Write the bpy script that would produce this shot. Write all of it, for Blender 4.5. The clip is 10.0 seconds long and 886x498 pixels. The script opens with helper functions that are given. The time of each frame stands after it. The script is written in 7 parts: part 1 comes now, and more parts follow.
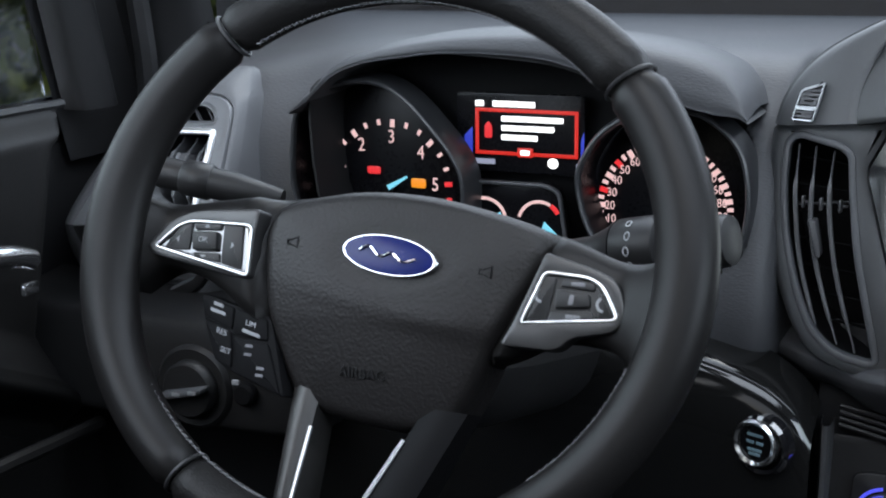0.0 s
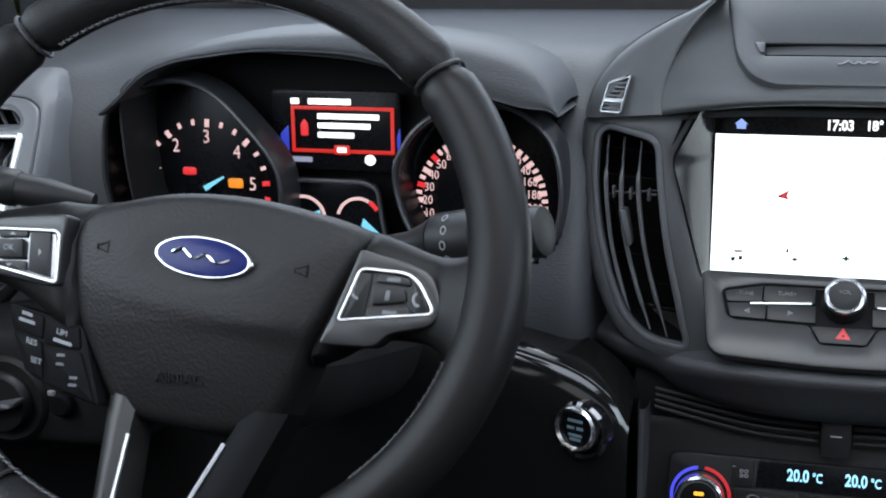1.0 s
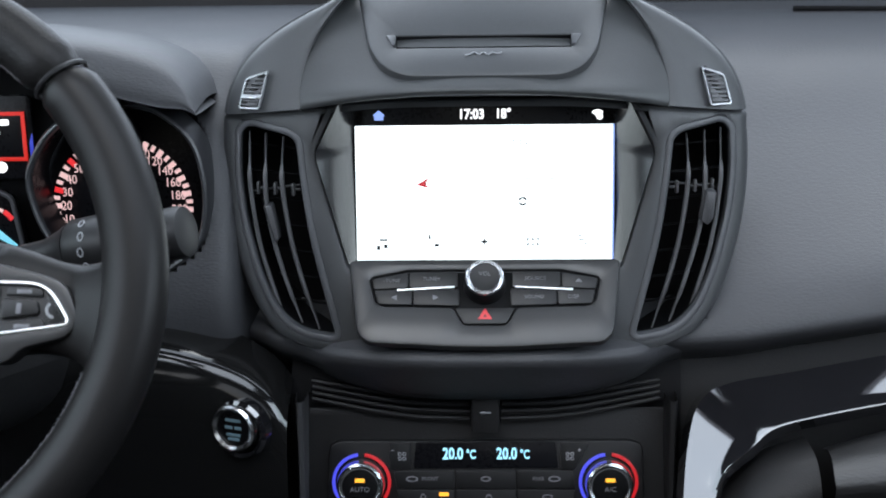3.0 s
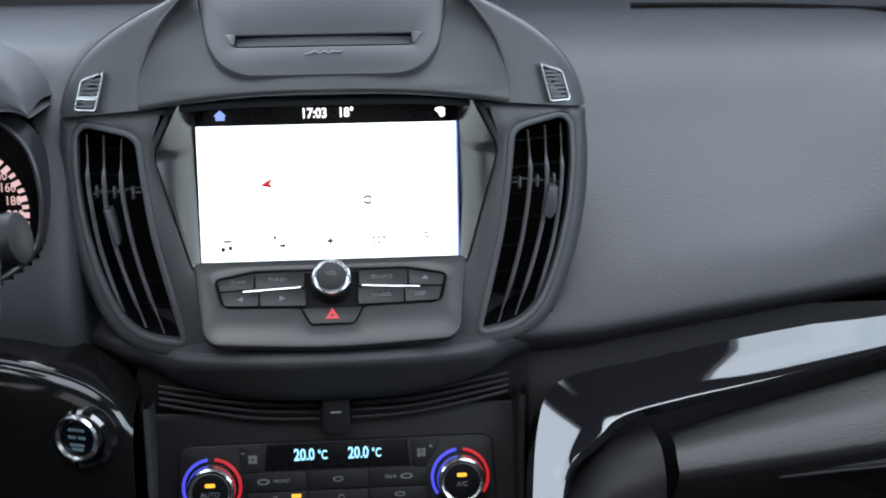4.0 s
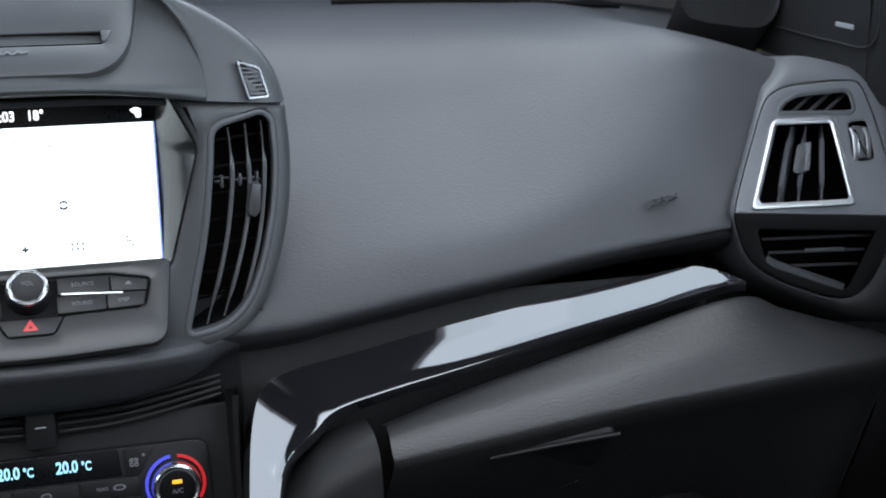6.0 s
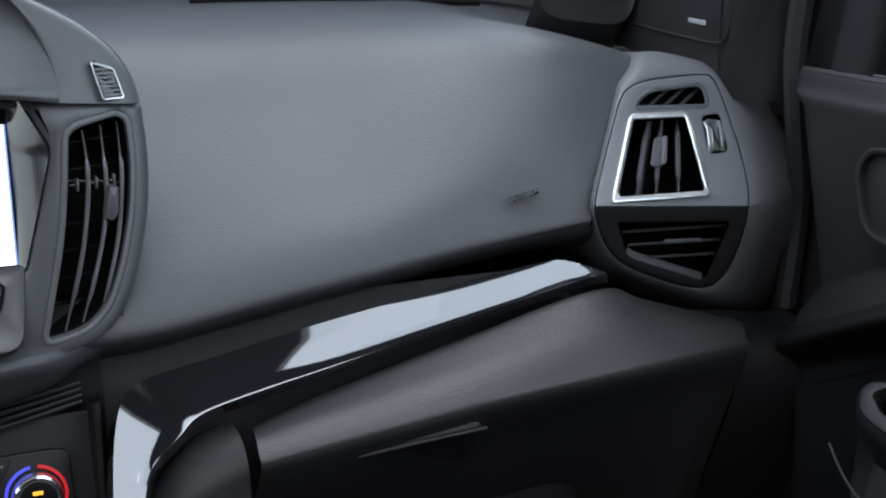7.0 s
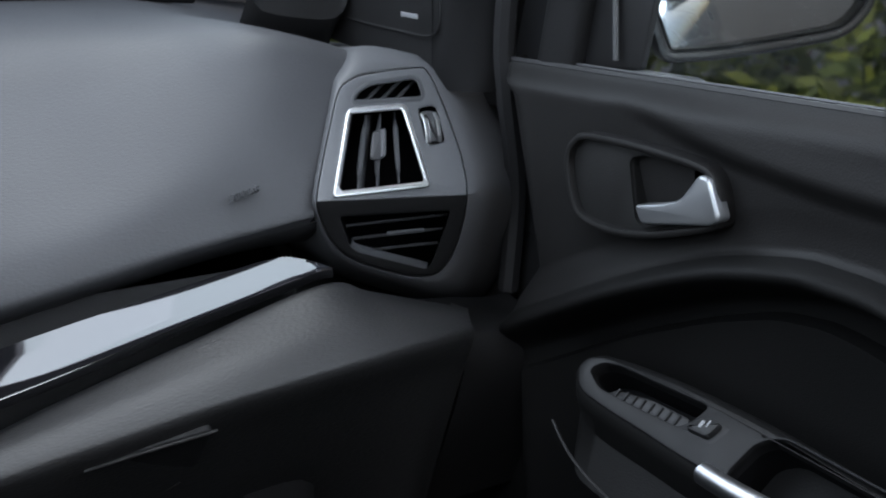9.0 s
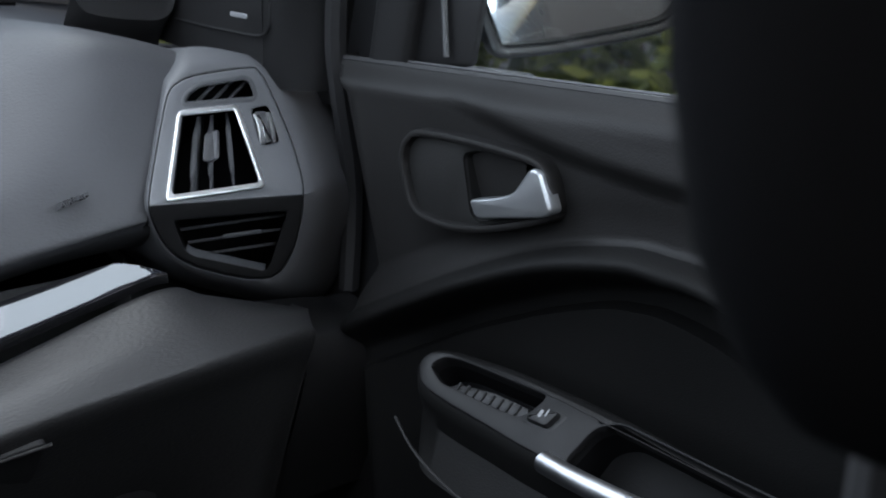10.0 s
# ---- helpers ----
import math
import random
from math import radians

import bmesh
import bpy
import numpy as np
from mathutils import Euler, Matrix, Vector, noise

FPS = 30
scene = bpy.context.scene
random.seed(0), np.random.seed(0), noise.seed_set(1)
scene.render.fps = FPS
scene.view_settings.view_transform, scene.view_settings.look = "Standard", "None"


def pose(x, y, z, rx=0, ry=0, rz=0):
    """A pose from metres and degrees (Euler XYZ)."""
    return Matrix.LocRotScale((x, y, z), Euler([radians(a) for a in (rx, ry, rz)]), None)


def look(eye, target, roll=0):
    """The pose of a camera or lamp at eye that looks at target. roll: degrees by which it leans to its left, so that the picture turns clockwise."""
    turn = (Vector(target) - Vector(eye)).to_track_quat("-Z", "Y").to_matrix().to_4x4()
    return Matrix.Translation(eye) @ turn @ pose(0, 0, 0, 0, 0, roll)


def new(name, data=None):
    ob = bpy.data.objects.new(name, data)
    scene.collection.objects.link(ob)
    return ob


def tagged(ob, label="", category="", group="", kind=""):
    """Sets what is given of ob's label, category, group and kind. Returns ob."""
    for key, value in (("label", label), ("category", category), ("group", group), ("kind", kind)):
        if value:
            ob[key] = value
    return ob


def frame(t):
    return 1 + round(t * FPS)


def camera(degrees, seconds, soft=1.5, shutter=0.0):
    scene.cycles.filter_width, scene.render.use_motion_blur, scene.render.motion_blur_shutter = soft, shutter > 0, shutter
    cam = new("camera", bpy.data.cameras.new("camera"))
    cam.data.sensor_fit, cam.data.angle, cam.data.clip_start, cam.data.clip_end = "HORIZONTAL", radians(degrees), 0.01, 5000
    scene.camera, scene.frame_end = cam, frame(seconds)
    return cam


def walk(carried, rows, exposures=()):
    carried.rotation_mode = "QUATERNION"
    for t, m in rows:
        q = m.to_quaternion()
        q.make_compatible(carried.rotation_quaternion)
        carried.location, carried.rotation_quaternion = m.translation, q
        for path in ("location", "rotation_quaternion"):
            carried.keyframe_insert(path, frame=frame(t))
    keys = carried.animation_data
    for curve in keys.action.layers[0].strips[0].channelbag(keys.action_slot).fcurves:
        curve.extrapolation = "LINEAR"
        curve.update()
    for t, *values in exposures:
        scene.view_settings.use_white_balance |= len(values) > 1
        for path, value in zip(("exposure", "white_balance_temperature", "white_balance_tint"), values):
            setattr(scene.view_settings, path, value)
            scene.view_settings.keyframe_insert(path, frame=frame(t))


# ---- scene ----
from mathutils.geometry import delaunay_2d_cdt

# The camera stands between the front seats on a stand and pans from the wheel to the passenger door.
PATH = [
    (0, (-0.0273, -0.8858, 0.1810), (-0.4208, 0.0037, -0.0511), -0.72),
    (0.5, (-0.0232, -0.8841, 0.1810), (-0.3584, 0.0284, -0.0533), -0.79),
    (1, (-0.0190, -0.8827, 0.1810), (-0.2925, 0.0497, -0.0552), -0.83),
    (1.5, (-0.0148, -0.8816, 0.1810), (-0.2276, 0.0660, -0.0571), -0.84),
    (2, (-0.0103, -0.8808, 0.1810), (-0.1585, 0.0787, -0.0587), -0.83),
    (2.5, (-0.0062, -0.8803, 0.1810), (-0.0948, 0.0861, -0.0603), -0.80),
    (2.7, (-0.0045, -0.8802, 0.1810), (-0.0700, 0.0879, -0.0609), -0.79),
    (3.8, (0.0042, -0.8801, 0.1810), (0.0650, 0.0875, -0.0638), -0.66),
    (4, (0.0055, -0.8802, 0.1810), (0.0846, 0.0860, -0.0643), -0.63),
    (4.5, (0.0090, -0.8806, 0.1810), (0.1376, 0.0800, -0.0655), -0.56),
    (5, (0.0125, -0.8812, 0.1810), (0.1917, 0.0710, -0.0666), -0.49),
    (5.5, (0.0159, -0.8819, 0.1810), (0.2451, 0.0592, -0.0676), -0.41),
    (6, (0.0196, -0.8829, 0.1810), (0.3013, 0.0436, -0.0686), -0.35),
    (6.2, (0.0211, -0.8834, 0.1810), (0.3243, 0.0362, -0.0690), -0.32),
    (7.3, (0.0276, -0.8859, 0.1810), (0.4238, -0.0030, -0.0711), -0.23),
    (7.5, (0.0288, -0.8865, 0.1810), (0.4421, -0.0116, -0.0715), -0.22),
    (8, (0.0320, -0.8881, 0.1810), (0.4908, -0.0364, -0.0724), -0.21),
    (8.5, (0.0350, -0.8898, 0.1810), (0.5367, -0.0630, -0.0734), -0.23),
    (9, (0.0379, -0.8917, 0.1810), (0.5816, -0.0922, -0.0744), -0.27),
    (9.5, (0.0411, -0.8940, 0.1810), (0.6302, -0.1277, -0.0754), -0.35),
    (10, (0.0443, -0.8966, 0.1810), (0.6791, -0.1681, -0.0765), -0.46),
]

cam = camera(37.26, 10.0, soft=1.9)
cam.data.dof.use_dof, cam.data.dof.focus_distance, cam.data.dof.aperture_fstop = True, 0.88, 13.0
walk(cam, [(t, look(eye, target, roll)) for t, eye, target, roll in PATH], exposures=[(0.0, 0.0), (5.0, 0.0), (10.0, 0.0)])

# ---- light: an overcast sky seen through the car's windows ----
world = bpy.data.worlds.new("sky")
scene.world = world
world.use_nodes = True
wn = world.node_tree
sky = wn.nodes.new("ShaderNodeTexSky")
sky.sky_type = "NISHITA"
sky.sun_disc = False
sky.sun_elevation, sky.sun_rotation = radians(48), radians(200)
sky.air_density, sky.dust_density = 1.0, 4.0
wn.links.new(sky.outputs[0], wn.nodes["Background"].inputs[0])
wn.nodes["Background"].inputs[1].default_value = 0.12
sun_data = bpy.data.lights.new("sun", "SUN")
sun_data.energy, sun_data.angle, sun_data.color = 1.0, radians(30), (1.0, 0.97, 0.93)
sun = new("sun", sun_data)
sun.matrix_world = look((0.4, 1.2, 3.0), (0, 0, 0))


def window_light(name, centre, target, width, height, power, color=(0.765, 0.865, 1.0)):
    data = bpy.data.lights.new(name, "AREA")
    data.shape, data.size, data.size_y, data.energy, data.color = "RECTANGLE", width, height, power, color
    ob = new(name, data)
    ob.matrix_world = look(centre, target)
    return ob


# sky light in the windscreen, rear and side window openings, plus an added roof light
window_light("windscreen_light", (0.0, 0.11, 0.352), (0.0, -0.36, -0.513), 1.36, 0.54, 10.0)
window_light("added_roof_light", (0.0, -0.66, 0.535), (0.0, -0.66, -1.0), 0.80, 0.62, 9.2)
window_light("rear_window_light", (0.0, -1.90, 0.30), (0.0, 0.0, -0.02), 1.2, 0.45, 0.6)


for s, power in ((-1, 6.6), (1, 8.5)):
    window_light("side_window_light", (s * 0.765, -0.50, 0.25), (0.0, -0.18, 0.0), 0.80, 0.34, power)


# ---- materials ----
def material(name, color, rough=0.5, metal=0.0, grain=0.0, size=900.0, mottle=0.12, coat=0.0, emit=None, power=0.0, spec=0.5, wear=0.06, stretch=1.0):
    """Plastic, leather, metal or lamp: colour with two scales of variation, and a pebbled relief of cells that are 1/size m wide."""
    m = bpy.data.materials.new(name)
    m.use_nodes = True
    nt = m.node_tree
    b = nt.nodes["Principled BSDF"]
    b.inputs["Roughness"].default_value = rough
    b.inputs["Metallic"].default_value = metal
    b.inputs["Specular IOR Level"].default_value = spec
    b.inputs["Coat Weight"].default_value = coat
    b.inputs["Coat Roughness"].default_value = 0.04
    b.inputs["Coat IOR"].default_value = 1.8
    pos = nt.nodes.new("ShaderNodeTexCoord").outputs["Object"]
    big = nt.nodes.new("ShaderNodeTexNoise")
    big.inputs["Scale"].default_value, big.inputs["Detail"].default_value = 11.0, 5.0
    nt.links.new(pos, big.inputs["Vector"])
    fine = nt.nodes.new("ShaderNodeTexNoise")
    fine.inputs["Scale"].default_value, fine.inputs["Detail"].default_value = 420.0, 3.0
    nt.links.new(pos, fine.inputs["Vector"])
    both = nt.nodes.new("ShaderNodeMath")
    both.operation = "MULTIPLY_ADD"
    nt.links.new(fine.outputs[0], both.inputs[0])
    both.inputs[1].default_value = 0.5
    nt.links.new(big.outputs[0], both.inputs[2])
    ramp = nt.nodes.new("ShaderNodeMapRange")
    ramp.inputs["From Min"].default_value, ramp.inputs["From Max"].default_value = 0.45, 1.05
    ramp.inputs["To Min"].default_value, ramp.inputs["To Max"].default_value = 1 - mottle, 1 + mottle
    nt.links.new(both.outputs[0], ramp.inputs["Value"])
    tint = nt.nodes.new("ShaderNodeVectorMath")
    tint.operation = "SCALE"
    tint.inputs[0].default_value = color
    nt.links.new(ramp.outputs[0], tint.inputs["Scale"])
    nt.links.new(tint.outputs[0], b.inputs["Base Color"])
    gloss = nt.nodes.new("ShaderNodeMapRange")
    gloss.inputs["From Min"].default_value, gloss.inputs["From Max"].default_value = 0.45, 1.05
    gloss.inputs["To Min"].default_value, gloss.inputs["To Max"].default_value = max(0.02, rough - wear), min(1, rough + wear)
    nt.links.new(both.outputs[0], gloss.inputs["Value"])
    nt.links.new(gloss.outputs[0], b.inputs["Roughness"])
    if grain:
        cells = nt.nodes.new("ShaderNodeTexVoronoi")
        cells.feature = "SMOOTH_F1"
        cells.inputs["Scale"].default_value = size
        warp = nt.nodes.new("ShaderNodeTexNoise")
        warp.inputs["Scale"].default_value = size * 0.45
        nt.links.new(pos, warp.inputs["Vector"])
        bend = nt.nodes.new("ShaderNodeVectorMath")
        bend.operation = "MULTIPLY_ADD"
        nt.links.new(warp.outputs["Color"], bend.inputs[0])
        bend.inputs[1].default_value = (1.4 / size,) * 3
        nt.links.new(pos, bend.inputs[2])
        long = nt.nodes.new("ShaderNodeVectorMath")
        long.operation = "MULTIPLY"
        long.inputs[1].default_value = (1.0 / stretch, 1.0, stretch ** 0.5)
        nt.links.new(bend.outputs[0], long.inputs[0])
        nt.links.new(long.outputs[0], cells.inputs["Vector"])
        bump = nt.nodes.new("ShaderNodeBump")
        bump.inputs["Strength"].default_value, bump.inputs["Distance"].default_value = grain, 0.5 / size
        nt.links.new(cells.outputs["Distance"], bump.inputs["Height"])
        nt.links.new(bump.outputs[0], b.inputs["Normal"])
    if emit:
        b.inputs["Emission Color"].default_value = (*emit, 1)
        b.inputs["Emission Strength"].default_value = power
    return m


PAD = material("soft_pad", (0.034, 0.035, 0.038), 0.54, grain=0.26, size=560, spec=0.34, stretch=1.8)
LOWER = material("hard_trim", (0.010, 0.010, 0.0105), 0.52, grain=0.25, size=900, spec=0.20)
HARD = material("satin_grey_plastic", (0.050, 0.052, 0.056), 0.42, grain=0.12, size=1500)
# lighter copy of the satin grey, standing in for light on the vents
LITVENTFACE = material("lit_vent_face_plastic", (0.090, 0.093, 0.099), 0.42, grain=0.12, size=1500)
# dash end trim: pad lightened in colour where too little light reaches it
LITENDTRIM = material("lit_dash_end_trim", (0.078, 0.080, 0.085), 0.50, grain=0.2, size=700, spec=0.34)
POD = material("pod_plastic", (0.034, 0.036, 0.038), 0.45, grain=0.2, size=1200)
DOME = material("hood_plastic", (0.026, 0.028, 0.029), 0.48, grain=0.2, size=1200)
PANEL = material("matt_button_black", (0.009, 0.009, 0.0095), 0.44, grain=0.06, size=1800, spec=0.32)
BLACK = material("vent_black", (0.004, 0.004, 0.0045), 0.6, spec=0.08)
SLAT = material("slat_plastic", (0.045, 0.046, 0.049), 0.40)
GLOSS = material("piano_black", (0.006, 0.006, 0.007), 0.05, mottle=0.05, coat=1.0, wear=0.015)
CHROME = material("satin_chrome", (0.80, 0.81, 0.82), 0.24, 1.0, mottle=0.02, wear=0.01)
KNOBRING = material("knob_ring_chrome", (0.60, 0.61, 0.63), 0.26, 1.0, mottle=0.02, wear=0.01)
FRAMECHROME = material("frame_satin_chrome", (0.86, 0.87, 0.88), 0.38, 1.0, mottle=0.02, wear=0.02)
BRIGHT = material("bright_chrome", (0.88, 0.88, 0.89), 0.10, 1.0, mottle=0.03)
ALU = material("brushed_aluminium", (0.42, 0.43, 0.45), 0.34, 1.0)
SATIN = material("satin_spoke_grey", (0.0155, 0.0155, 0.016), 0.38, grain=0.05, size=1500)
HANDLE = material("handle_satin_metal", (0.36, 0.375, 0.39), 0.28, 0.8, mottle=0.0, wear=0.0)
MIRRORRIM = material("mirror_rim_plastic", (0.020, 0.021, 0.023), 0.35, grain=0.1, size=900)
KNOBBLACK = material("knob_black", (0.004, 0.004, 0.0045), 0.6, spec=0.06)
SPOKEGREY = material("spoke_metal_paint", (0.030, 0.029, 0.028), 0.40, 0.5)
GREYTRIM = material("grey_metal_paint", (0.06, 0.061, 0.064), 0.40, 0.5)
LEATHER = material("wheel_leather", (0.0065, 0.0062, 0.0062), 0.48, grain=0.3, size=700, mottle=0.2, spec=0.17)
SMOOTH = material("smooth_leather", (0.0065, 0.0062, 0.0062), 0.42, grain=0.12, size=1100, spec=0.17)
HUB = material("airbag_cover", (0.0100, 0.0092, 0.0092), 0.50, grain=0.36, size=560, spec=0.26)
THREAD = material("grey_thread", (0.13, 0.13, 0.135), 0.8)
BLUE = material("blue_enamel", (0.004, 0.009, 0.075), 0.22, mottle=0.04, spec=0.22)
DOOR = material("door_vinyl", (0.0095, 0.0092, 0.0092), 0.50, grain=0.25, size=800, spec=0.22)
# lower door and armrest: darker than the vinyl, shade put into the colour
DOORSHADE = material("shaded_door_plastic", (0.0055, 0.0055, 0.0055), 0.56, grain=0.3, size=900, spec=0.12)
CLIMATE = material("climate_black", (0.007, 0.007, 0.0075), 0.50, grain=0.06, size=1800, spec=0.25)
KNEEGLOSS = material("knee_gloss_black", (0.006, 0.006, 0.006), 0.09, mottle=0.03, spec=0.5, wear=0.02)
DOORDARK = material("door_fabric", (0.011, 0.011, 0.011), 0.62, grain=0.3, size=900, spec=0.25)
CLOTH = material("seat_cloth", (0.005, 0.005, 0.0055), 0.95, grain=0.4, size=700, spec=0.04)
RUBBER = material("rubber_seal", (0.010, 0.010, 0.011), 0.55)
PAINT = material("car_paint", (0.20, 0.24, 0.28), 0.25, 0.3, coat=1.0)
INK = material("printed_symbol", (0.20, 0.205, 0.215), 0.6)
DIMINK = material("faint_symbol", (0.11, 0.11, 0.12), 0.6)
RED = material("red_print", (0.55, 0.03, 0.035), 0.5)
WHITE_GLOW = material("screen_white", (0.02, 0.02, 0.02), 0.2, emit=(0.84, 0.95, 1.0), power=2.1)
TEXT_GLOW = material("screen_text", (0.02, 0.02, 0.02), 0.3, emit=(0.95, 0.97, 1.0), power=1.7)
ICON_BLUE = material("icon_blue", (0.02, 0.02, 0.02), 0.3, emit=(0.30, 0.45, 1.0), power=1.1)
DARKMARK = material("screen_mark", (0.01, 0.01, 0.012), 0.4)
DIAL_PINK = material("dial_markings", (0.05, 0.04, 0.04), 0.4, emit=(1.0, 0.66, 0.66), power=0.85)
DIAL_RED = material("dial_red", (0.05, 0.005, 0.005), 0.4, emit=(1.0, 0.04, 0.05), power=0.8)
DIAL_AMBER = material("dial_amber", (0.05, 0.02, 0.0), 0.4, emit=(1.0, 0.33, 0.02), power=0.9)
NEEDLE = material("needle_cyan", (0.05, 0.06, 0.07), 0.4, emit=(0.20, 0.72, 0.95), power=0.95)
LED_BLUE = material("ring_blue", (0.01, 0.01, 0.05), 0.4, emit=(0.09, 0.10, 1.0), power=0.9)
LED_RED = material("ring_red", (0.05, 0.005, 0.005), 0.4, emit=(0.75, 0.02, 0.03), power=0.7)
LED_AMBER = material("lamp_amber", (0.05, 0.03, 0.0), 0.4, emit=(1.0, 0.45, 0.04), power=1.6)
LCD = material("lcd_cyan", (0.01, 0.02, 0.03), 0.4, emit=(0.35, 0.78, 1.0), power=1.6)
GLOVELID = material("glove_vinyl", (0.0145, 0.0145, 0.015), 0.48, grain=0.36, size=520, spec=0.36, stretch=2.2)
DISPLAY_RED = material("display_red", (0.02, 0.0, 0.0), 0.4, emit=(0.80, 0.03, 0.02), power=0.8)
DISPLAY_BLUE = material("display_blue", (0.0, 0.0, 0.02), 0.4, emit=(0.05, 0.08, 0.75), power=0.7)
LENS = material("dial_lens_black", (0.004, 0.004, 0.005), 0.28, spec=0.14)
MIRROR = material("mirror_silver", (0.92, 0.93, 0.94), 0.01, 1.0, mottle=0.0, wear=0.0)
BARK = material("bark", (0.10, 0.075, 0.05), 0.9, grain=0.6, size=40)
ASPHALT = material("asphalt", (0.06, 0.06, 0.062), 0.9, grain=0.6, size=120, mottle=0.3)


def leaf_material():
    m = material("leaves", (0.06, 0.10, 0.025), 0.6, mottle=0.3)
    nt = m.node_tree
    b = nt.nodes["Principled BSDF"]
    isl = nt.nodes.new("ShaderNodeNewGeometry")
    ramp = nt.nodes.new("ShaderNodeValToRGB")
    ramp.color_ramp.elements[0].color = (0.035, 0.060, 0.012, 1)
    ramp.color_ramp.elements[1].color = (0.24, 0.28, 0.055, 1)
    nt.links.new(isl.outputs["Random Per Island"], ramp.inputs[0])
    nt.links.new(ramp.outputs[0], b.inputs["Base Color"])
    return m


LEAF = leaf_material()


def glass_material():
    m = bpy.data.materials.new("window_glass")
    m.use_nodes = True
    nt = m.node_tree
    nt.nodes.remove(nt.nodes["Principled BSDF"])
    clear, shine, mix = nt.nodes.new("ShaderNodeBsdfTransparent"), nt.nodes.new("ShaderNodeBsdfGlossy"), nt.nodes.new("ShaderNodeMixShader")
    clear.inputs[0].default_value = (0.90, 0.93, 0.92, 1)
    shine.inputs["Roughness"].default_value = 0.02
    fres = nt.nodes.new("ShaderNodeFresnel")
    fres.inputs[0].default_value = 1.28
    nt.links.new(fres.outputs[0], mix.inputs[0])
    nt.links.new(clear.outputs[0], mix.inputs[1])
    nt.links.new(shine.outputs[0], mix.inputs[2])
    nt.links.new(mix.outputs[0], nt.nodes["Material Output"].inputs[0])
    return m


GLASS = glass_material()


# ---- building helpers ----
def thing(name, base, label, category, group="", kind=""):
    ob = new(name)
    ob.location = base
    ob.empty_display_size = 0.02
    return tagged(ob, label, category, group, kind)


def root_of(ob):
    while ob.parent:
        ob = ob.parent
    return ob


def part(name, bm, mat, parent=None, label="", sharp=38):
    """Links a bmesh, given in the car's axes, as one mesh object under a thing or a part."""
    if parent is not None:
        bmesh.ops.translate(bm, verts=bm.verts, vec=-root_of(parent).location)
    bmesh.ops.recalc_face_normals(bm, faces=bm.faces)
    me = bpy.data.meshes.new(name)
    for f in bm.faces:
        f.smooth = True
    bm.to_mesh(me)
    bm.free()
    me.set_sharp_from_angle(angle=radians(sharp))
    me.materials.append(mat)
    ob = new(name, me)
    ob.parent = parent
    return tagged(ob, label)


def solo(name, bm, mat, label, category, group="", kind="", sharp=38):
    return tagged(part(name, bm, mat, None, "", sharp), label, category, group, kind)


def spline(pts, n=6, closed=False):
    """A smooth line through points of any dimension."""
    P = [np.array(p, float) for p in pts]
    N = len(P)
    out = []
    for i in range(N if closed else N - 1):
        a, b, c, d = (P[(i + k) % N] if closed else P[min(max(i + k, 0), N - 1)] for k in (-1, 0, 1, 2))
        for s in range(n):
            t = s / n
            out.append(0.5 * (2 * b + (c - a) * t + (2 * a - 5 * b + 4 * c - d) * t ** 2 + (3 * b - a - 3 * c + d) * t ** 3))
    if not closed:
        out.append(P[-1])
    return out


def rounded(pts, r, n=5):
    """A polygon with its corners rounded by up to r."""
    out, N = [], len(pts)
    rs = r if isinstance(r, (list, tuple)) else [r] * N
    for i in range(N):
        a, b, c = (np.array(pts[(i + k) % N], float) for k in (-1, 0, 1))
        la, lc = np.linalg.norm(a - b), np.linalg.norm(c - b)
        q = min(rs[i], 0.45 * la, 0.45 * lc)
        p0, p1 = b + (a - b) / la * q, b + (c - b) / lc * q
        for k in range(n + 1):
            t = k / n
            out.append((1 - t) ** 2 * p0 + 2 * t * (1 - t) * b + t ** 2 * p1)
    return out


def area(pts):
    return 0.5 * sum(pts[i][0] * pts[(i + 1) % len(pts)][1] - pts[(i + 1) % len(pts)][0] * pts[i][1] for i in range(len(pts)))


def inset(pts, d):
    """The polygon moved inwards by d (outwards if d < 0)."""
    s = 1 if area(pts) > 0 else -1
    out, N = [], len(pts)
    for i in range(N):
        a, b, c = (np.array(pts[(i + k) % N][:2], float) for k in (-1, 0, 1))
        e, f = b - a, c - b
        e, f = e / (np.linalg.norm(e) + 1e-12), f / (np.linalg.norm(f) + 1e-12)
        m = np.array([-(e + f)[1], (e + f)[0]])
        m = m / (np.linalg.norm(m) + 1e-12)
        k = max(0.4, abs(m @ np.array([-e[1], e[0]])))
        out.append(b + s * d * m / k)
    return out


def ease(a, b, x):
    t = min(1.0, max(0.0, (x - a) / (b - a)))
    return t * t * (3 - 2 * t)


def flat_xz(y):
    """Plates that face the back of the car: u is x, v is z, w comes towards the seats."""
    return lambda u, v, w: Vector((u, y - w, v))


def flat_side(x, s=1):
    """Plates on the doors: u is y, v is z, w comes towards the middle of the car."""
    return lambda u, v, w: Vector((x - s * w, u, v))


def leaned(origin, lean):
    """Plates that lean back by so many degrees: v runs up the plate from the origin."""
    c, s, o = math.cos(radians(lean)), math.sin(radians(lean)), Vector(origin)
    return lambda u, v, w: o + Vector((u, s * v - c * w, c * v + s * w))


def ring_faces(bm, A, B):
    for i in range(len(A)):
        j = (i + 1) % len(A)
        bm.faces.new((A[i], A[j], B[j], B[i]))


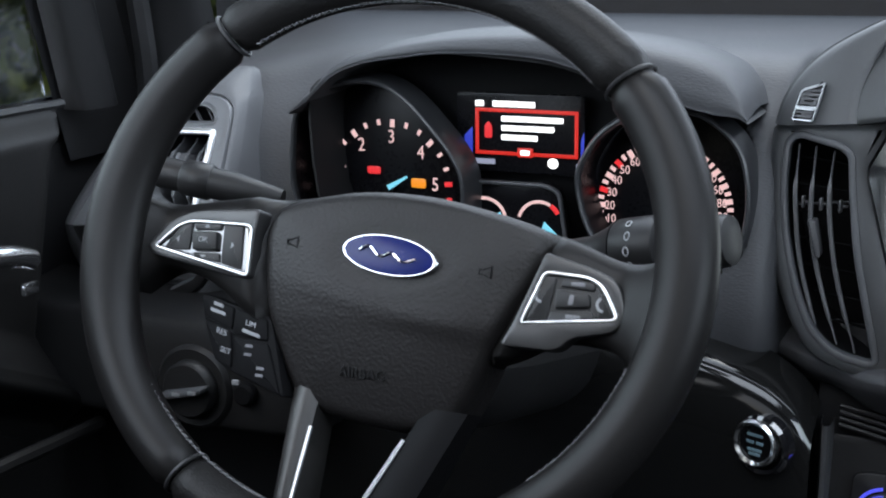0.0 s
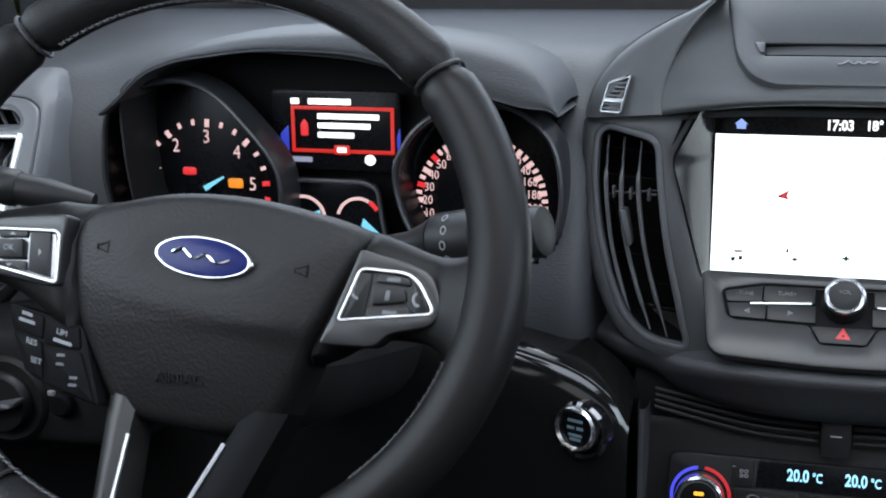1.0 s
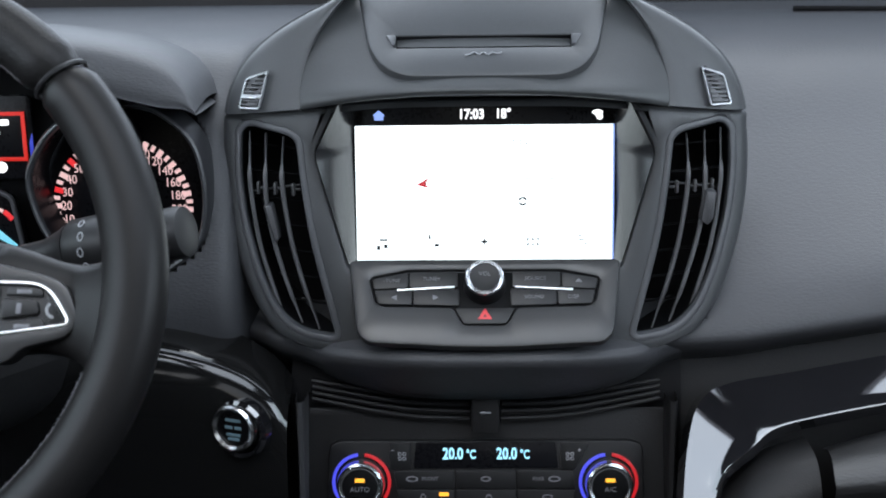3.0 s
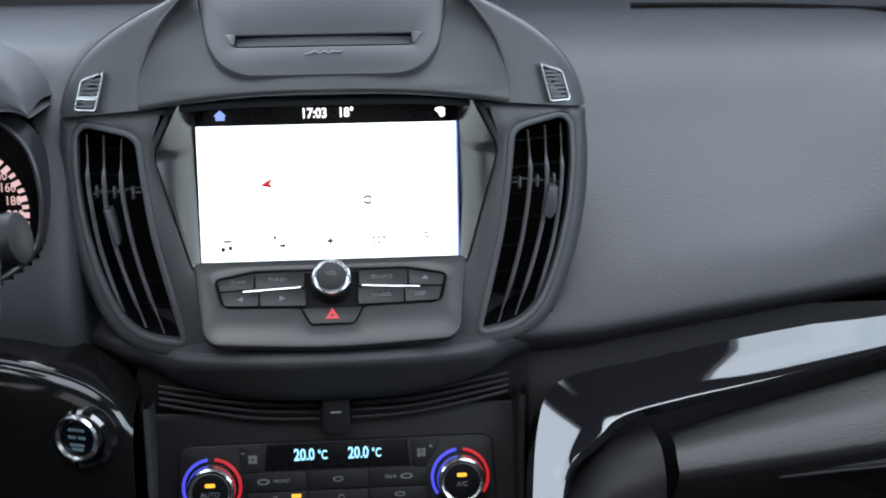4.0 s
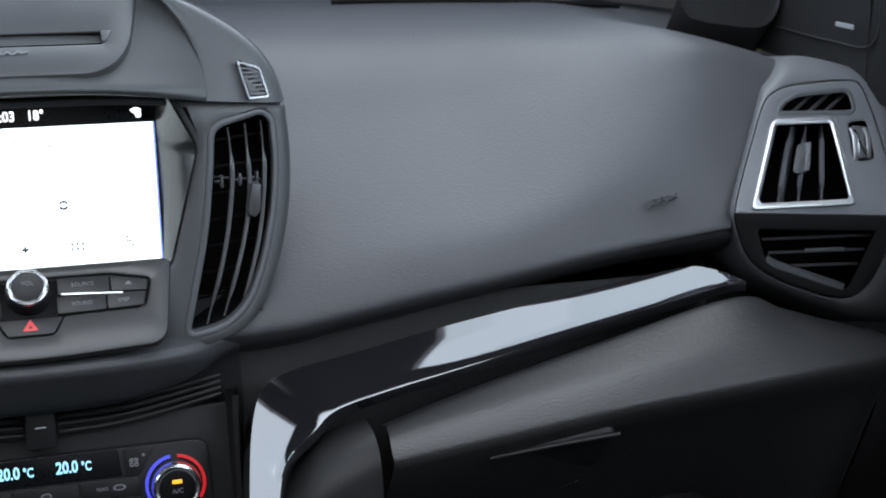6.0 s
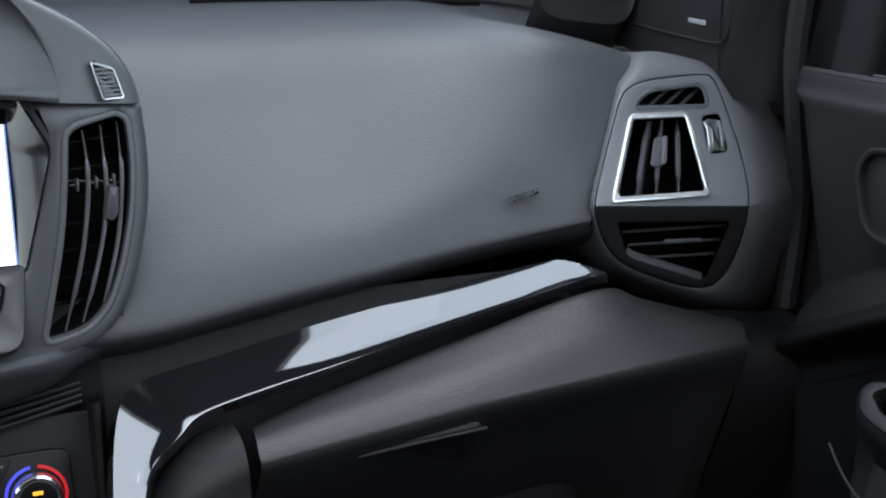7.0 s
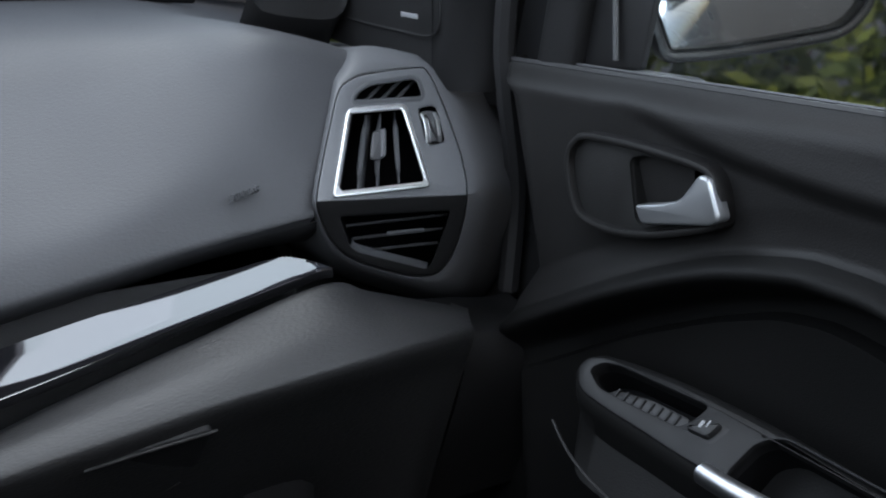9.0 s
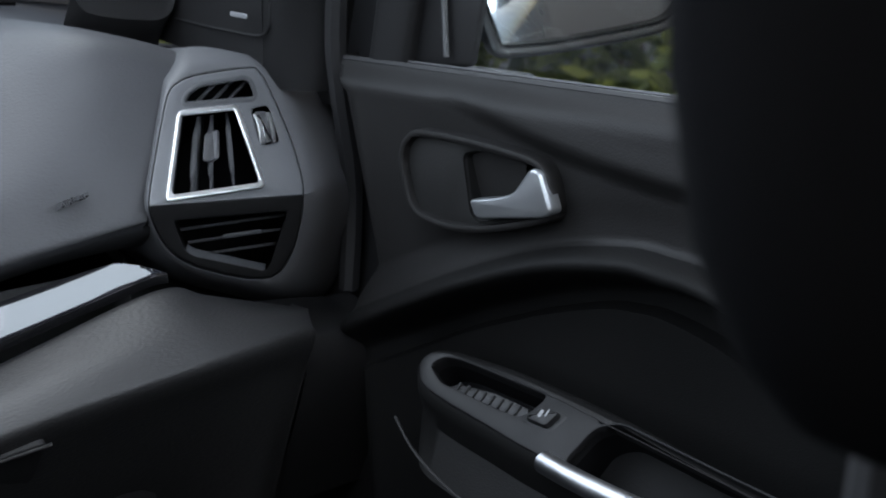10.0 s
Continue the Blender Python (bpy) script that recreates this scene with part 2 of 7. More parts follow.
def filled(loops):
    """Triangles that fill the first loop and leave the others open."""
    pts, edges = [], []
    for loop in loops:
        n = len(pts)
        pts += [Vector((p[0], p[1])) for p in loop]
        edges += [(n + i, n + (i + 1) % len(loop)) for i in range(len(loop))]
    verts, _, faces, origin, _, _ = delaunay_2d_cdt(pts, edges, [], 0, 1e-7)
    out, flat = [], [[(p[0], p[1]) for p in loop] for loop in loops]
    for f in faces:
        c = sum((verts[i] for i in f), Vector((0, 0))) / 3
        if all(origin[i] for i in f) and inside(flat[0], c.x, c.y) and not any(inside(h, c.x, c.y) for h in flat[1:]):
            out.append([origin[i][0] for i in f])
    return out


def plate(outer, place, depth, holes=(), bevel=0.001, w=0.0, bm=None, back=True):
    """A slab of any outline with rounded edges and holes through it."""
    bm = bm or bmesh.new()
    fronts, backs = [], []
    for k, loop in enumerate((outer, *holes)):
        shrunk = inset(loop, bevel if k == 0 else -bevel)
        half = inset(loop, (bevel if k == 0 else -bevel) * 0.3)
        rings = [[bm.verts.new(place(p[0], p[1], w)) for p in shrunk],
                 [bm.verts.new(place(p[0], p[1], w - bevel * 0.3)) for p in half],
                 [bm.verts.new(place(p[0], p[1], w - bevel)) for p in loop],
                 [bm.verts.new(place(p[0], p[1], w - depth)) for p in loop]]
        for a, b in zip(rings, rings[1:]):
            ring_faces(bm, a, b)
        fronts.append(rings[0])
        backs.append(rings[3])
    flat_loops = [[Vector((p[0], p[1], 0)) for p in loop] for loop in (inset(outer, bevel), *[inset(h, -bevel) for h in holes])]
    for loops in ((fronts, backs) if back else (fronts,)):
        if holes:
            ring_all = [v for ring in loops for v in ring]
            for tri in filled(flat_loops):
                bm.faces.new([ring_all[i] for i in tri])
        else:
            bm.faces.new(loops[0])
    return bm


def sheet(rows, closed_rows=False, bm=None, skip=None):
    """A surface through rows of points, all rows equally long."""
    bm = bm or bmesh.new()
    V = [[bm.verts.new(Vector(p)) for p in row] for row in rows]
    n = len(rows[0])
    for a, b in zip(V, V[1:]):
        for i in range(n if closed_rows else n - 1):
            q = (a[i], a[(i + 1) % n], b[(i + 1) % n], b[i])
            if skip and skip(sum((v.co for v in q), Vector()) / 4):
                continue
            bm.faces.new(q)
    return bm


def surface(rows, n=5, m=5, skip=None):
    """A smooth surface through a coarse net of points."""
    fine = [spline(r, m) for r in rows]
    cols = [spline([r[i] for r in fine], n) for i in range(len(fine[0]))]
    return sheet([[c[j] for c in cols] for j in range(len(cols[0]))], skip=skip)


def thick(bm, d):
    """Gives an open sheet a thickness of d."""
    bmesh.ops.recalc_face_normals(bm, faces=bm.faces)
    bmesh.ops.solidify(bm, geom=list(bm.faces), thickness=d)
    return bm


def tube(path, r, n=8, closed=False, bm=None, squash=1.0):
    """A round bar along a line; r is one radius or one a point."""
    bm = bm or bmesh.new()
    P = [Vector(p) for p in path]
    N = len(P)
    up = Vector((0.13, 0.2, 0.97))
    rings = []
    for i, p in enumerate(P):
        d = (P[(i + 1) % N] - P[i - 1]) if closed else (P[min(i + 1, N - 1)] - P[max(i - 1, 0)])
        d.normalize()
        side = d.cross(up).normalized()
        up = side.cross(d).normalized()
        rr = r[i] if isinstance(r, (list, tuple)) else r
        rings.append([bm.verts.new(p + rr * (math.cos(2 * math.pi * k / n) * side + squash * math.sin(2 * math.pi * k / n) * up)) for k in range(n)])
    for a, b in zip(rings, rings[1:] + ([rings[0]] if closed else [])):
        ring_faces(bm, a, b)
    if not closed:
        bm.faces.new(rings[0])
        bm.faces.new(rings[-1])
    return bm


def lathe(profile, place, u, v, n=40, bm=None, caps=True):
    """A turned body: the profile is (radius, height) from its base to its top."""
    bm = bm or bmesh.new()
    rings = [[bm.verts.new(place(u + r * math.cos(2 * math.pi * k / n), v + r * math.sin(2 * math.pi * k / n), h)) for k in range(n)] for r, h in profile]
    for a, b in zip(rings, rings[1:]):
        ring_faces(bm, a, b)
    if caps:
        bm.faces.new(rings[0])
        bm.faces.new(rings[-1])
    return bm


def block(c, size, bevel=0.003, bm=None, seg=2):
    """A box with rounded edges."""
    own = bmesh.new()
    bmesh.ops.create_cube(own, size=1)
    bmesh.ops.scale(own, verts=own.verts, vec=size)
    if bevel:
        bmesh.ops.bevel(own, geom=list(own.edges), offset=min(bevel, 0.45 * min(size)), segments=seg, affect="EDGES", profile=0.5)
    bmesh.ops.translate(own, verts=own.verts, vec=c)
    return own


def ellipse(a, b, n=40, u=0.0, v=0.0, start=0.0, end=360.0):
    full = end - start >= 360
    return [(u + a * math.cos(radians(start + (end - start) * k / (n if full else n - 1))), v + b * math.sin(radians(start + (end - start) * k / (n if full else n - 1)))) for k in range(n)]


def arc_band(u, v, r0, r1, start, end, n=24):
    """The outline of a piece of a ring."""
    return [*ellipse(r1, r1, n, u, v, start, end), *ellipse(r0, r0, n, u, v, start, end)[::-1]]


def lettering(text, place, u, v, height, w=0.0, align="CENTER", depth=0.0002, squeeze=1.0, bold=0.0):
    """Text in the built-in font as a thin relief mesh, on the plate that place describes."""
    cu = bpy.data.curves.new("lettering", "FONT")
    cu.body, cu.size, cu.align_x, cu.align_y, cu.extrude, cu.resolution_u = text, height * 1.38, align, "CENTER", depth, 3
    cu.offset = bold * height
    ob = bpy.data.objects.new("lettering", cu)
    scene.collection.objects.link(ob)
    me = bpy.data.meshes.new_from_object(ob.evaluated_get(bpy.context.evaluated_depsgraph_get()))
    bpy.data.objects.remove(ob)
    bm = bmesh.new()
    bm.from_mesh(me)
    bpy.data.meshes.remove(me)
    for vert in bm.verts:
        vert.co = place(u + vert.co.x * squeeze, v + vert.co.y, w + vert.co.z)
    return bm


def inside(poly, x, y):
    """Whether a point lies in a polygon."""
    odd = False
    for i in range(len(poly)):
        (x0, y0), (x1, y1) = poly[i][:2], poly[i - 1][:2]
        if (y0 > y) != (y1 > y) and x < (x1 - x0) * (y - y0) / (y1 - y0) + x0:
            odd = not odd
    return odd


def bar_parts(name, place, rows, w, h, mat, parent, label=""):
    """Plain bars that stand for writing, each a part of its own."""
    for row in rows:
        part(name, bars(place, [row], w, h), mat, parent, label)


def bars(place, rows, w, h, bm=None):
    """Plain bars (u0, u1, v) of height h that stand for writing."""
    bm = bm or bmesh.new()
    for u0, u1, v in rows:
        plate(rounded([(u0, v - h / 2), (u1, v - h / 2), (u1, v + h / 2), (u0, v + h / 2)], h * 0.2, 2), place, 0.0003, (), 0.0001, w, bm)
    return bm


# ---- dashboard ----
dash = thing("dashboard", (0.0, 0.1, -0.45), "dark grey soft-touch dashboard of a car, with black lower half", "dashboard")

# outline of the centre pod, behind which both pads dip
LOW = [(0.0, -0.1160), (0.050, -0.1155), (0.0909, -0.1130), (0.1232, -0.1085), (0.1464, -0.0990), (0.1600, -0.0830), (0.1705, -0.0605), (0.1785, -0.0340), (0.1830, -0.0068), (0.1840, 0.0211), (0.1825, 0.0400), (0.1798, 0.0520), (0.157, 0.0555), (0.1235, 0.0585), (0.0975, 0.0615), (0.050, 0.064)]
pod_outline = spline([*LOW[1:], *[(-x, z) for x, z in LOW[:0:-1]], LOW[0]], 4, True)
POD_SINK = inset(pod_outline, 0.007)


def dip_behind_pod(bm):
    for q in bm.verts:
        if q.co.y < 0.10 and inside(POD_SINK, q.co.x, q.co.z):
            q.co.y = 0.13


# passenger side pad: sections from the centre pod to the door, each from the windscreen down to the trim strip
def pad_section(x, front, under, rear=0.092):
    b = max(0.0, min(1.0, (x - 0.34) / 0.19)) ** 1.6
    level = lambda y: front + 0.024 + (0.054 - front) * (y - 0.020) / 0.215
    slope = [(0.46, rear), (0.34, rear - 0.004), (0.225, level(0.222)), (0.14, level(0.14)), (0.065, level(0.065)), (0.020, level(0.020) - 0.001)]
    steep = [(0.46, rear), (0.30, rear - 0.010), (0.17, 0.081), (0.110, 0.074), (0.080, 0.048), (0.0430, 0.000)]
    low = [(0.001 + 0.004 * b, front), (0.004 + 0.004 * b, front - 0.012), (0.026, 0.4 * front + 0.6 * under), (0.06, under + 0.002)]
    out = 0.07 * ease(0.640, 0.672, x)
    fall = 0.34 * max(0.0, x - 0.555)
    return [(x, (1 - b) * p[0] + b * q[0] + (0.5 * out if q[0] < 0.15 else 0.0), (1 - b) * p[1] + b * q[1] - (fall if q[0] < 0.4 else 0.4 * fall)) for p, q in zip(slope, steep)] + [(x, p[0] + out, p[1]) for p in low]


END = [(0.5243, -0.0430), (0.5291, -0.0162), (0.5363, 0.0146), (0.5427, 0.0372), (0.5516, 0.0459), (0.5694, 0.0505), (0.6144, 0.0522), (0.6266, 0.0478), (0.6386, 0.0287), (0.6565, -0.0093), (0.6670, -0.0390), (0.6701, -0.0597), (0.6657, -0.0828), (0.6544, -0.1086), (0.6384, -0.1238), (0.6173, -0.1244), (0.5866, -0.1143), (0.5543, -0.0988), (0.5361, -0.0814), (0.5262, -0.0593)]
VENT_CUT = inset(spline(END, 5, True), 0.006)
PAD_ROWS = [(0.06, -0.104, -0.150), (0.166, -0.100, -0.146), (0.213, -0.094, -0.138), (0.275, -0.084, -0.128), (0.345, -0.074, -0.116), (0.408, -0.064, -0.106), (0.47, -0.057, -0.098), (0.53, -0.051, -0.096), (0.60, -0.048, -0.10), (0.64, -0.046, -0.11), (0.672, -0.046, -0.11), (0.70, -0.046, -0.11)]
PAD_SINK = inset(spline(END, 5, True), -0.003)
pad = surface([pad_section(*r) for r in PAD_ROWS], 9, 10)
for q in pad.verts:
    # the pad dips behind the vent face that stands on its end
    k = 1 + q.co.y / 0.88
    if q.co.x > 0.5 and q.co.y < 0.12 and inside(PAD_SINK, q.co.x / k, 0.181 + (q.co.z - 0.181) / k):
        q.co.y = max(q.co.y, (0.75 * (q.co.z + 0.051) if q.co.z > -0.051 else 0.5 * (-0.051 - q.co.z)) + 0.008)
bmesh.ops.delete(pad, geom=[f for f in pad.faces if all(v.co.x > 0.5 and v.co.y < 0.12 and inside(VENT_CUT, v.co.x / (1 + v.co.y / 0.88), 0.181 + (v.co.z - 0.181) / (1 + v.co.y / 0.88)) for v in f.verts)], context="FACES")
dip_behind_pod(pad)
part("upper_pad", pad, PAD, dash, "grained charcoal soft pad")

# driver side pad, with the opening for the instruments left out
DRIVER_VENT = -0.051
DRIVER_CUT = inset(spline(END, 5, True), 0.014)
TACH_C, SPEED_C = (-0.4955, 0.009), (-0.2575, 0.004)


TACH_TUBE = spline([(-0.5457, -0.011), (-0.5456, 0.0245), (-0.5404, 0.0508), (-0.5225, 0.0666), (-0.4933, 0.0752), (-0.4697, 0.0747), (-0.4469, 0.0631), (-0.4245, 0.0412), (-0.4068, 0.0193), (-0.400, -0.002), (-0.404, -0.035), (-0.43, -0.060), (-0.49, -0.068), (-0.53, -0.050)], 4, True)
SPEED_TUBE = spline([(-0.3134, 0.0077), (-0.3054, 0.0323), (-0.2900, 0.0500), (-0.2640, 0.0620), (-0.2324, 0.0631), (-0.2131, 0.0544), (-0.1974, 0.0381), (-0.1909, 0.0156), (-0.1905, -0.0114), (-0.198, -0.035), (-0.225, -0.055), (-0.265, -0.058), (-0.3004, -0.0322)], 4, True)
ARCH = spline([(-0.520, 0.058), (-0.4978, 0.0801), (-0.4739, 0.0903), (-0.4461, 0.0960), (-0.4191, 0.0987), (-0.3583, 0.0962), (-0.3167, 0.0907), (-0.2843, 0.0770), (-0.245, 0.060), (-0.235, -0.050), (-0.30, -0.066), (-0.45, -0.066), (-0.51, -0.03)], 4, True)


def in_cluster(p):
    return p.y < 0.10 and any(inside(o, p.x, p.z) for o in (TACH_TUBE, SPEED_TUBE, ARCH))


def driver_section(x, top, y0=0.0):
    return [(x, 0.46, 0.10), (x, 0.30, 0.105), (x, 0.18, 0.5 * 0.1 + 0.5 * top), (x, 0.095 + y0, top - 0.005), (x, 0.055 + y0, top - 0.03), (x, 0.020 + y0, top - 0.07), (x, -0.002 + y0, -0.04), (x, -0.008 + y0, -0.085), (x, 0.004 + y0, -0.112), (x, 0.05 + y0, -0.122)]


driver_pad = surface([driver_section(x, t, y) for x, t, y in ((-0.70, 0.075, -0.06), (-0.62, 0.085, -0.03), (-0.56, 0.092, 0.0), (-0.47, 0.10, 0.0), (-0.37, 0.106, 0.0), (-0.27, 0.10, 0.0), (-0.21, 0.097, 0.0), (-0.178, 0.094, 0.006), (-0.160, 0.090, 0.05), (-0.10, 0.085, 0.09))], 14, 12)
for q in driver_pad.verts:
    if q.co.y < 0.10 and q.co.x < -0.50:
        back = -0.07 + 0.006 + (0.75 * (q.co.z + 0.035) if q.co.z > -0.035 else 0.5 * (-0.035 - q.co.z)) + 0.07 * ease(-0.672, -0.704, q.co.x)
        q.co.y += ease(-0.580, -0.605, q.co.x) * max(0.0, back - q.co.y)
sunk = [q for q in driver_pad.verts if in_cluster(q.co)]
for q in sunk:
    q.co.y += 0.2
bmesh.ops.delete(driver_pad, geom=[f for f in driver_pad.faces if all(v.co.y < 0.05 and inside(DRIVER_CUT, 0.54 + (DRIVER_VENT - v.co.x - 0.54) / 0.88, v.co.z - 0.020) for v in f.verts)], context="FACES")
dip_behind_pod(driver_pad)
part("upper_pad", driver_pad, PAD, dash, "grained charcoal soft pad")

# windscreen ledge with a long defroster slot
part("defroster_ledge", surface([[(x, 0.44, 0.091 - 0.03 * max(0, abs(x) - 0.5)), (x, 0.50, 0.096 - 0.03 * max(0, abs(x) - 0.5)), (x, 0.62, 0.085)] for x in (-0.75, -0.4, 0.0, 0.4, 0.75)], 4, 3), PAD, dash)
part("defroster_slot", tube(spline([(0.30, 0.415, 0.0935), (0.45, 0.41, 0.091), (0.60, 0.39, 0.084)], 5), 0.0035, 6), BLACK, dash, "long black defroster slot")

# ends of the dashboard that carry the outer vents
CAP = [(0.5179, -0.0423, 0.020), (0.5236, -0.0148, 0.030), (0.5309, 0.0172, 0.050), (0.5373, 0.0420, 0.070), (0.5446, 0.0560, 0.090), (0.5628, 0.0726, 0.110), (0.6188, 0.0610, 0.100), (0.6528, 0.0481, 0.115), (0.6782, 0.0373, 0.108), (0.6973, 0.0090, 0.088), (0.7123, -0.0261, 0.064), (0.7200, -0.0564, 0.046), (0.7190, -0.0837, 0.045), (0.7104, -0.1130, 0.068), (0.6846, -0.1507, 0.092), (0.6436, -0.1522, 0.088), (0.5868, -0.1313, 0.072), (0.5489, -0.1115, 0.052), (0.5291, -0.0875, 0.034), (0.5199, -0.0609, 0.018)]


def crease_at(u):
    """The height of the fold across the outer vent faces."""
    return -0.047 - 0.09 * (u - 0.524)


def fold(v, u=0.58):
    """How far the outer vent faces lean back above and below their fold."""
    d = v - crease_at(u)
    return 0.75 * d if d > 0 else -0.5 * d


def lean_out(side, shift, x, y, z, y0):
    """The face grows a little where it leans away, as a moulding with flared sides."""
    k = 1 + (y - y0) / 0.88
    return (x * k if side > 0 else x, y, 0.181 + (z - 0.181) * k + (0.020 if side < 0 else 0.0))


def across(side, u):
    """The driver's end of the dashboard is a little narrower."""
    return u if side > 0 else 0.54 + 0.88 * (u - 0.54)


def end_cap(side, shift, y):
    """The soft end of the dashboard round an outer vent: it runs from the edge of the vent face out to the rounded rim."""
    inner, outer = spline(END, 4, True), spline(CAP, 4, True)
    at = lambda u, v, d: Vector(lean_out(side, shift, side * across(side, u) + shift, y + d, v, y))
    rows = [[at(p[0], p[1], fold(p[1], p[0]) + 0.010) for p in inset(inner, 0.002)], [at(p[0], p[1], fold(p[1], p[0]) - 0.0040) for p in inner]]
    for t in (0.06, 0.25, 0.45, 0.65, 0.82, 0.93, 1.0):
        rows.append([at(p[0] + t * (q[0] - p[0]), p[1] + t * (q[1] - p[1]), (1 - t ** 1.7) * (fold(p[1], p[0]) - 0.0045) + t ** 1.7 * max(q[2], fold(p[1], p[0]) + 0.01)) for p, q in zip(inner, outer)])
    rows.append([v + Vector((side * 0.002, 0.014, -0.002)) for v in rows[-1]])
    rows.append([v + Vector((0.0, 0.10, -0.010)) for v in rows[-1]])
    return sheet(rows, True)


part("end_cap", end_cap(1, 0.0, 0.0), LITENDTRIM, dash, "rounded grained end of the dashboard")
part("end_cap", end_cap(-1, DRIVER_VENT, -0.07), LITENDTRIM, dash, "rounded grained end of the dashboard")

# glossy black trim strip, bent down beside the console like a boomerang
TOPS = [(0.115, -0.1599, -0.262), (0.1214, -0.1273, -0.2275), (0.129, -0.0813, -0.1947), (0.1385, -0.0363, -0.1665), (0.15, -0.0123, -0.1466), (0.1707, -0.0074, -0.1353), (0.2193, -0.0031, -0.1279), (0.2929, -0.0003, -0.1149), (0.3905, 0.0012, -0.1004), (0.4788, 0.0015, -0.088), (0.504, -0.0068, -0.0888), (0.5225, -0.02, -0.0953)]
BOTS = [(0.1321, -0.1646, -0.2622), (0.139, -0.1321, -0.2294), (0.1477, -0.0875, -0.1969), (0.1598, -0.0575, -0.1792), (0.1799, -0.0432, -0.1679), (0.1991, -0.0337, -0.1564), (0.2442, -0.0284, -0.1473), (0.3049, -0.0289, -0.135), (0.3993, -0.0251, -0.1159), (0.4857, -0.0201, -0.1009), (0.512, -0.0205, -0.0963), (0.5245, -0.0212, -0.0962)]
top_line, bot_line = spline(TOPS, 6), spline(BOTS, 6)
strip_rows = []
for a, b in zip(top_line, bot_line):
    a, b = np.array(a), np.array(b)
    # the strip is slightly hollow where it broadens
    sag = np.array([0.0, 0.55, -0.83]) * 0.0008 * math.exp(-((a[0] - 0.265) / 0.075) ** 2)
    mid = 0.5 * (a + b) + sag
    lip = b + np.array([0.0, -0.001, -0.0012])
    low = b + np.array([0.003, 0.004, -0.0095])
    strip_rows.append([a + (0, 0.03, -0.012), a + (0, 0.002, -0.001), a, 0.75 * a + 0.25 * b + 0.75 * sag, mid, 0.25 * a + 0.75 * b + 0.75 * sag, b, lip, low, low + (0.002, 0.03, 0.0)])
part("trim_strip", sheet(strip_rows), GLOSS, dash, "piano black trim strip that mirrors the sky", 50)

# wall behind and under the strip
part("under_strip", surface([[(x, 0.03 + d, -0.10), (x, 0.02 + d, -0.16), (x, 0.0 + d, -0.26), (x, 0.02 + d, -0.45)] for x, d in ((0.14, 0.0), (0.30, 0.0), (0.45, 0.0), (0.52, 0.01), (0.545, 0.07), (0.60, 0.08), (0.71, 0.08))], 3, 3), LOWER, dash)

# lower shelf of the pad under the centre pod: a fat roll that curves across
ROLL = []
for x in (-0.200, -0.19, -0.17, -0.15, -0.125, -0.10, -0.05, 0.0, 0.05, 0.10, 0.125, 0.15, 0.17, 0.19, 0.200):
    yf = -0.040 * max(0.0, 1 - (abs(x) / 0.125) ** 4) + 0.045 * ease(0.135, 0.200, abs(x))
    rim_z = float(np.interp(abs(x), (0.0, 0.067, 0.111, 0.142, 0.160, 0.17, 0.225), (-0.1205, -0.1195, -0.115, -0.104, -0.098, -0.096, -0.093)))
    zt = 0.181 - (0.181 - rim_z) / 0.88 * (0.88 + yf)
    zl = -0.147 + 0.022 * min(1.2, abs(x) / 0.19) ** 2
    ROLL.append([(x, 0.05, zt + 0.02), (x, yf + 0.012, zt + 0.006), (x, yf + 0.002, zt + 0.002), (x, yf, zt - 0.003), (x, yf + 0.006, zt - 0.012), (x, yf + 0.026, zl + 0.004), (x, yf + 0.050, zl - 0.004), (x, 0.06, zl - 0.008)])
part("pad_roll", surface(ROLL, 4, 5), PAD, dash, "grained rounded lower lip")

# knee panel of the driver: glossy black surround of the starter button, and the panel with the light switch
KNEE = [[(x, 0.01, z0 + 0.012), (x, -0.022, z0 + 0.004), (x, -0.036, z0 - 0.010), (x, -0.040, z0 - 0.05), (x, -0.034, -0.24), (x, -0.02, -0.34)] for x, z0 in ((-0.52, -0.100), (-0.40, -0.100), (-0.30, -0.099), (-0.235, -0.100), (-0.20, -0.107), (-0.17, -0.118), (-0.148, -0.134), (-0.137, -0.150))]
part("knee_panel", surface(KNEE, 5, 5), KNEEGLOSS, dash, "piano black knee panel round the starter button")
LEFTKNEE = [[(x, -0.02 + d, -0.088), (x, -0.082 + d, -0.096), (x, -0.098 + d, -0.108), (x, -0.100 + d, -0.165), (x, -0.088 + d, -0.184), (x, -0.02, -0.196), (x, 0.0, -0.34)] for x, d in ((-0.765, 0.0), (-0.63, 0.0), (-0.56, 0.0), (-0.515, 0.004), (-0.495, 0.02), (-0.488, 0.06))]
part("switch_panel", surface(LEFTKNEE, 5, 5), LOWER, dash, "black lower panel left of the wheel")
part("bulkhead", plate(rounded([(-0.74, -0.60), (0.74, -0.60), (0.74, 0.04), (-0.74, 0.04)], 0.02), flat_xz(0.30), 0.02), LOWER, dash)
part("steering_column", surface([[(-0.347 + 0.062 * math.cos(a) * k, y, -0.055 + 0.052 * math.sin(a) * k + 0.36 * (y + 0.26) * -1 * 0.6) for a in [2 * math.pi * i / 14 for i in range(15)]] for y, k in ((-0.20, 0.75), (-0.17, 0.95), (-0.10, 1.0), (0.02, 1.05))], 3, 2), LOWER, dash, "black column shroud")

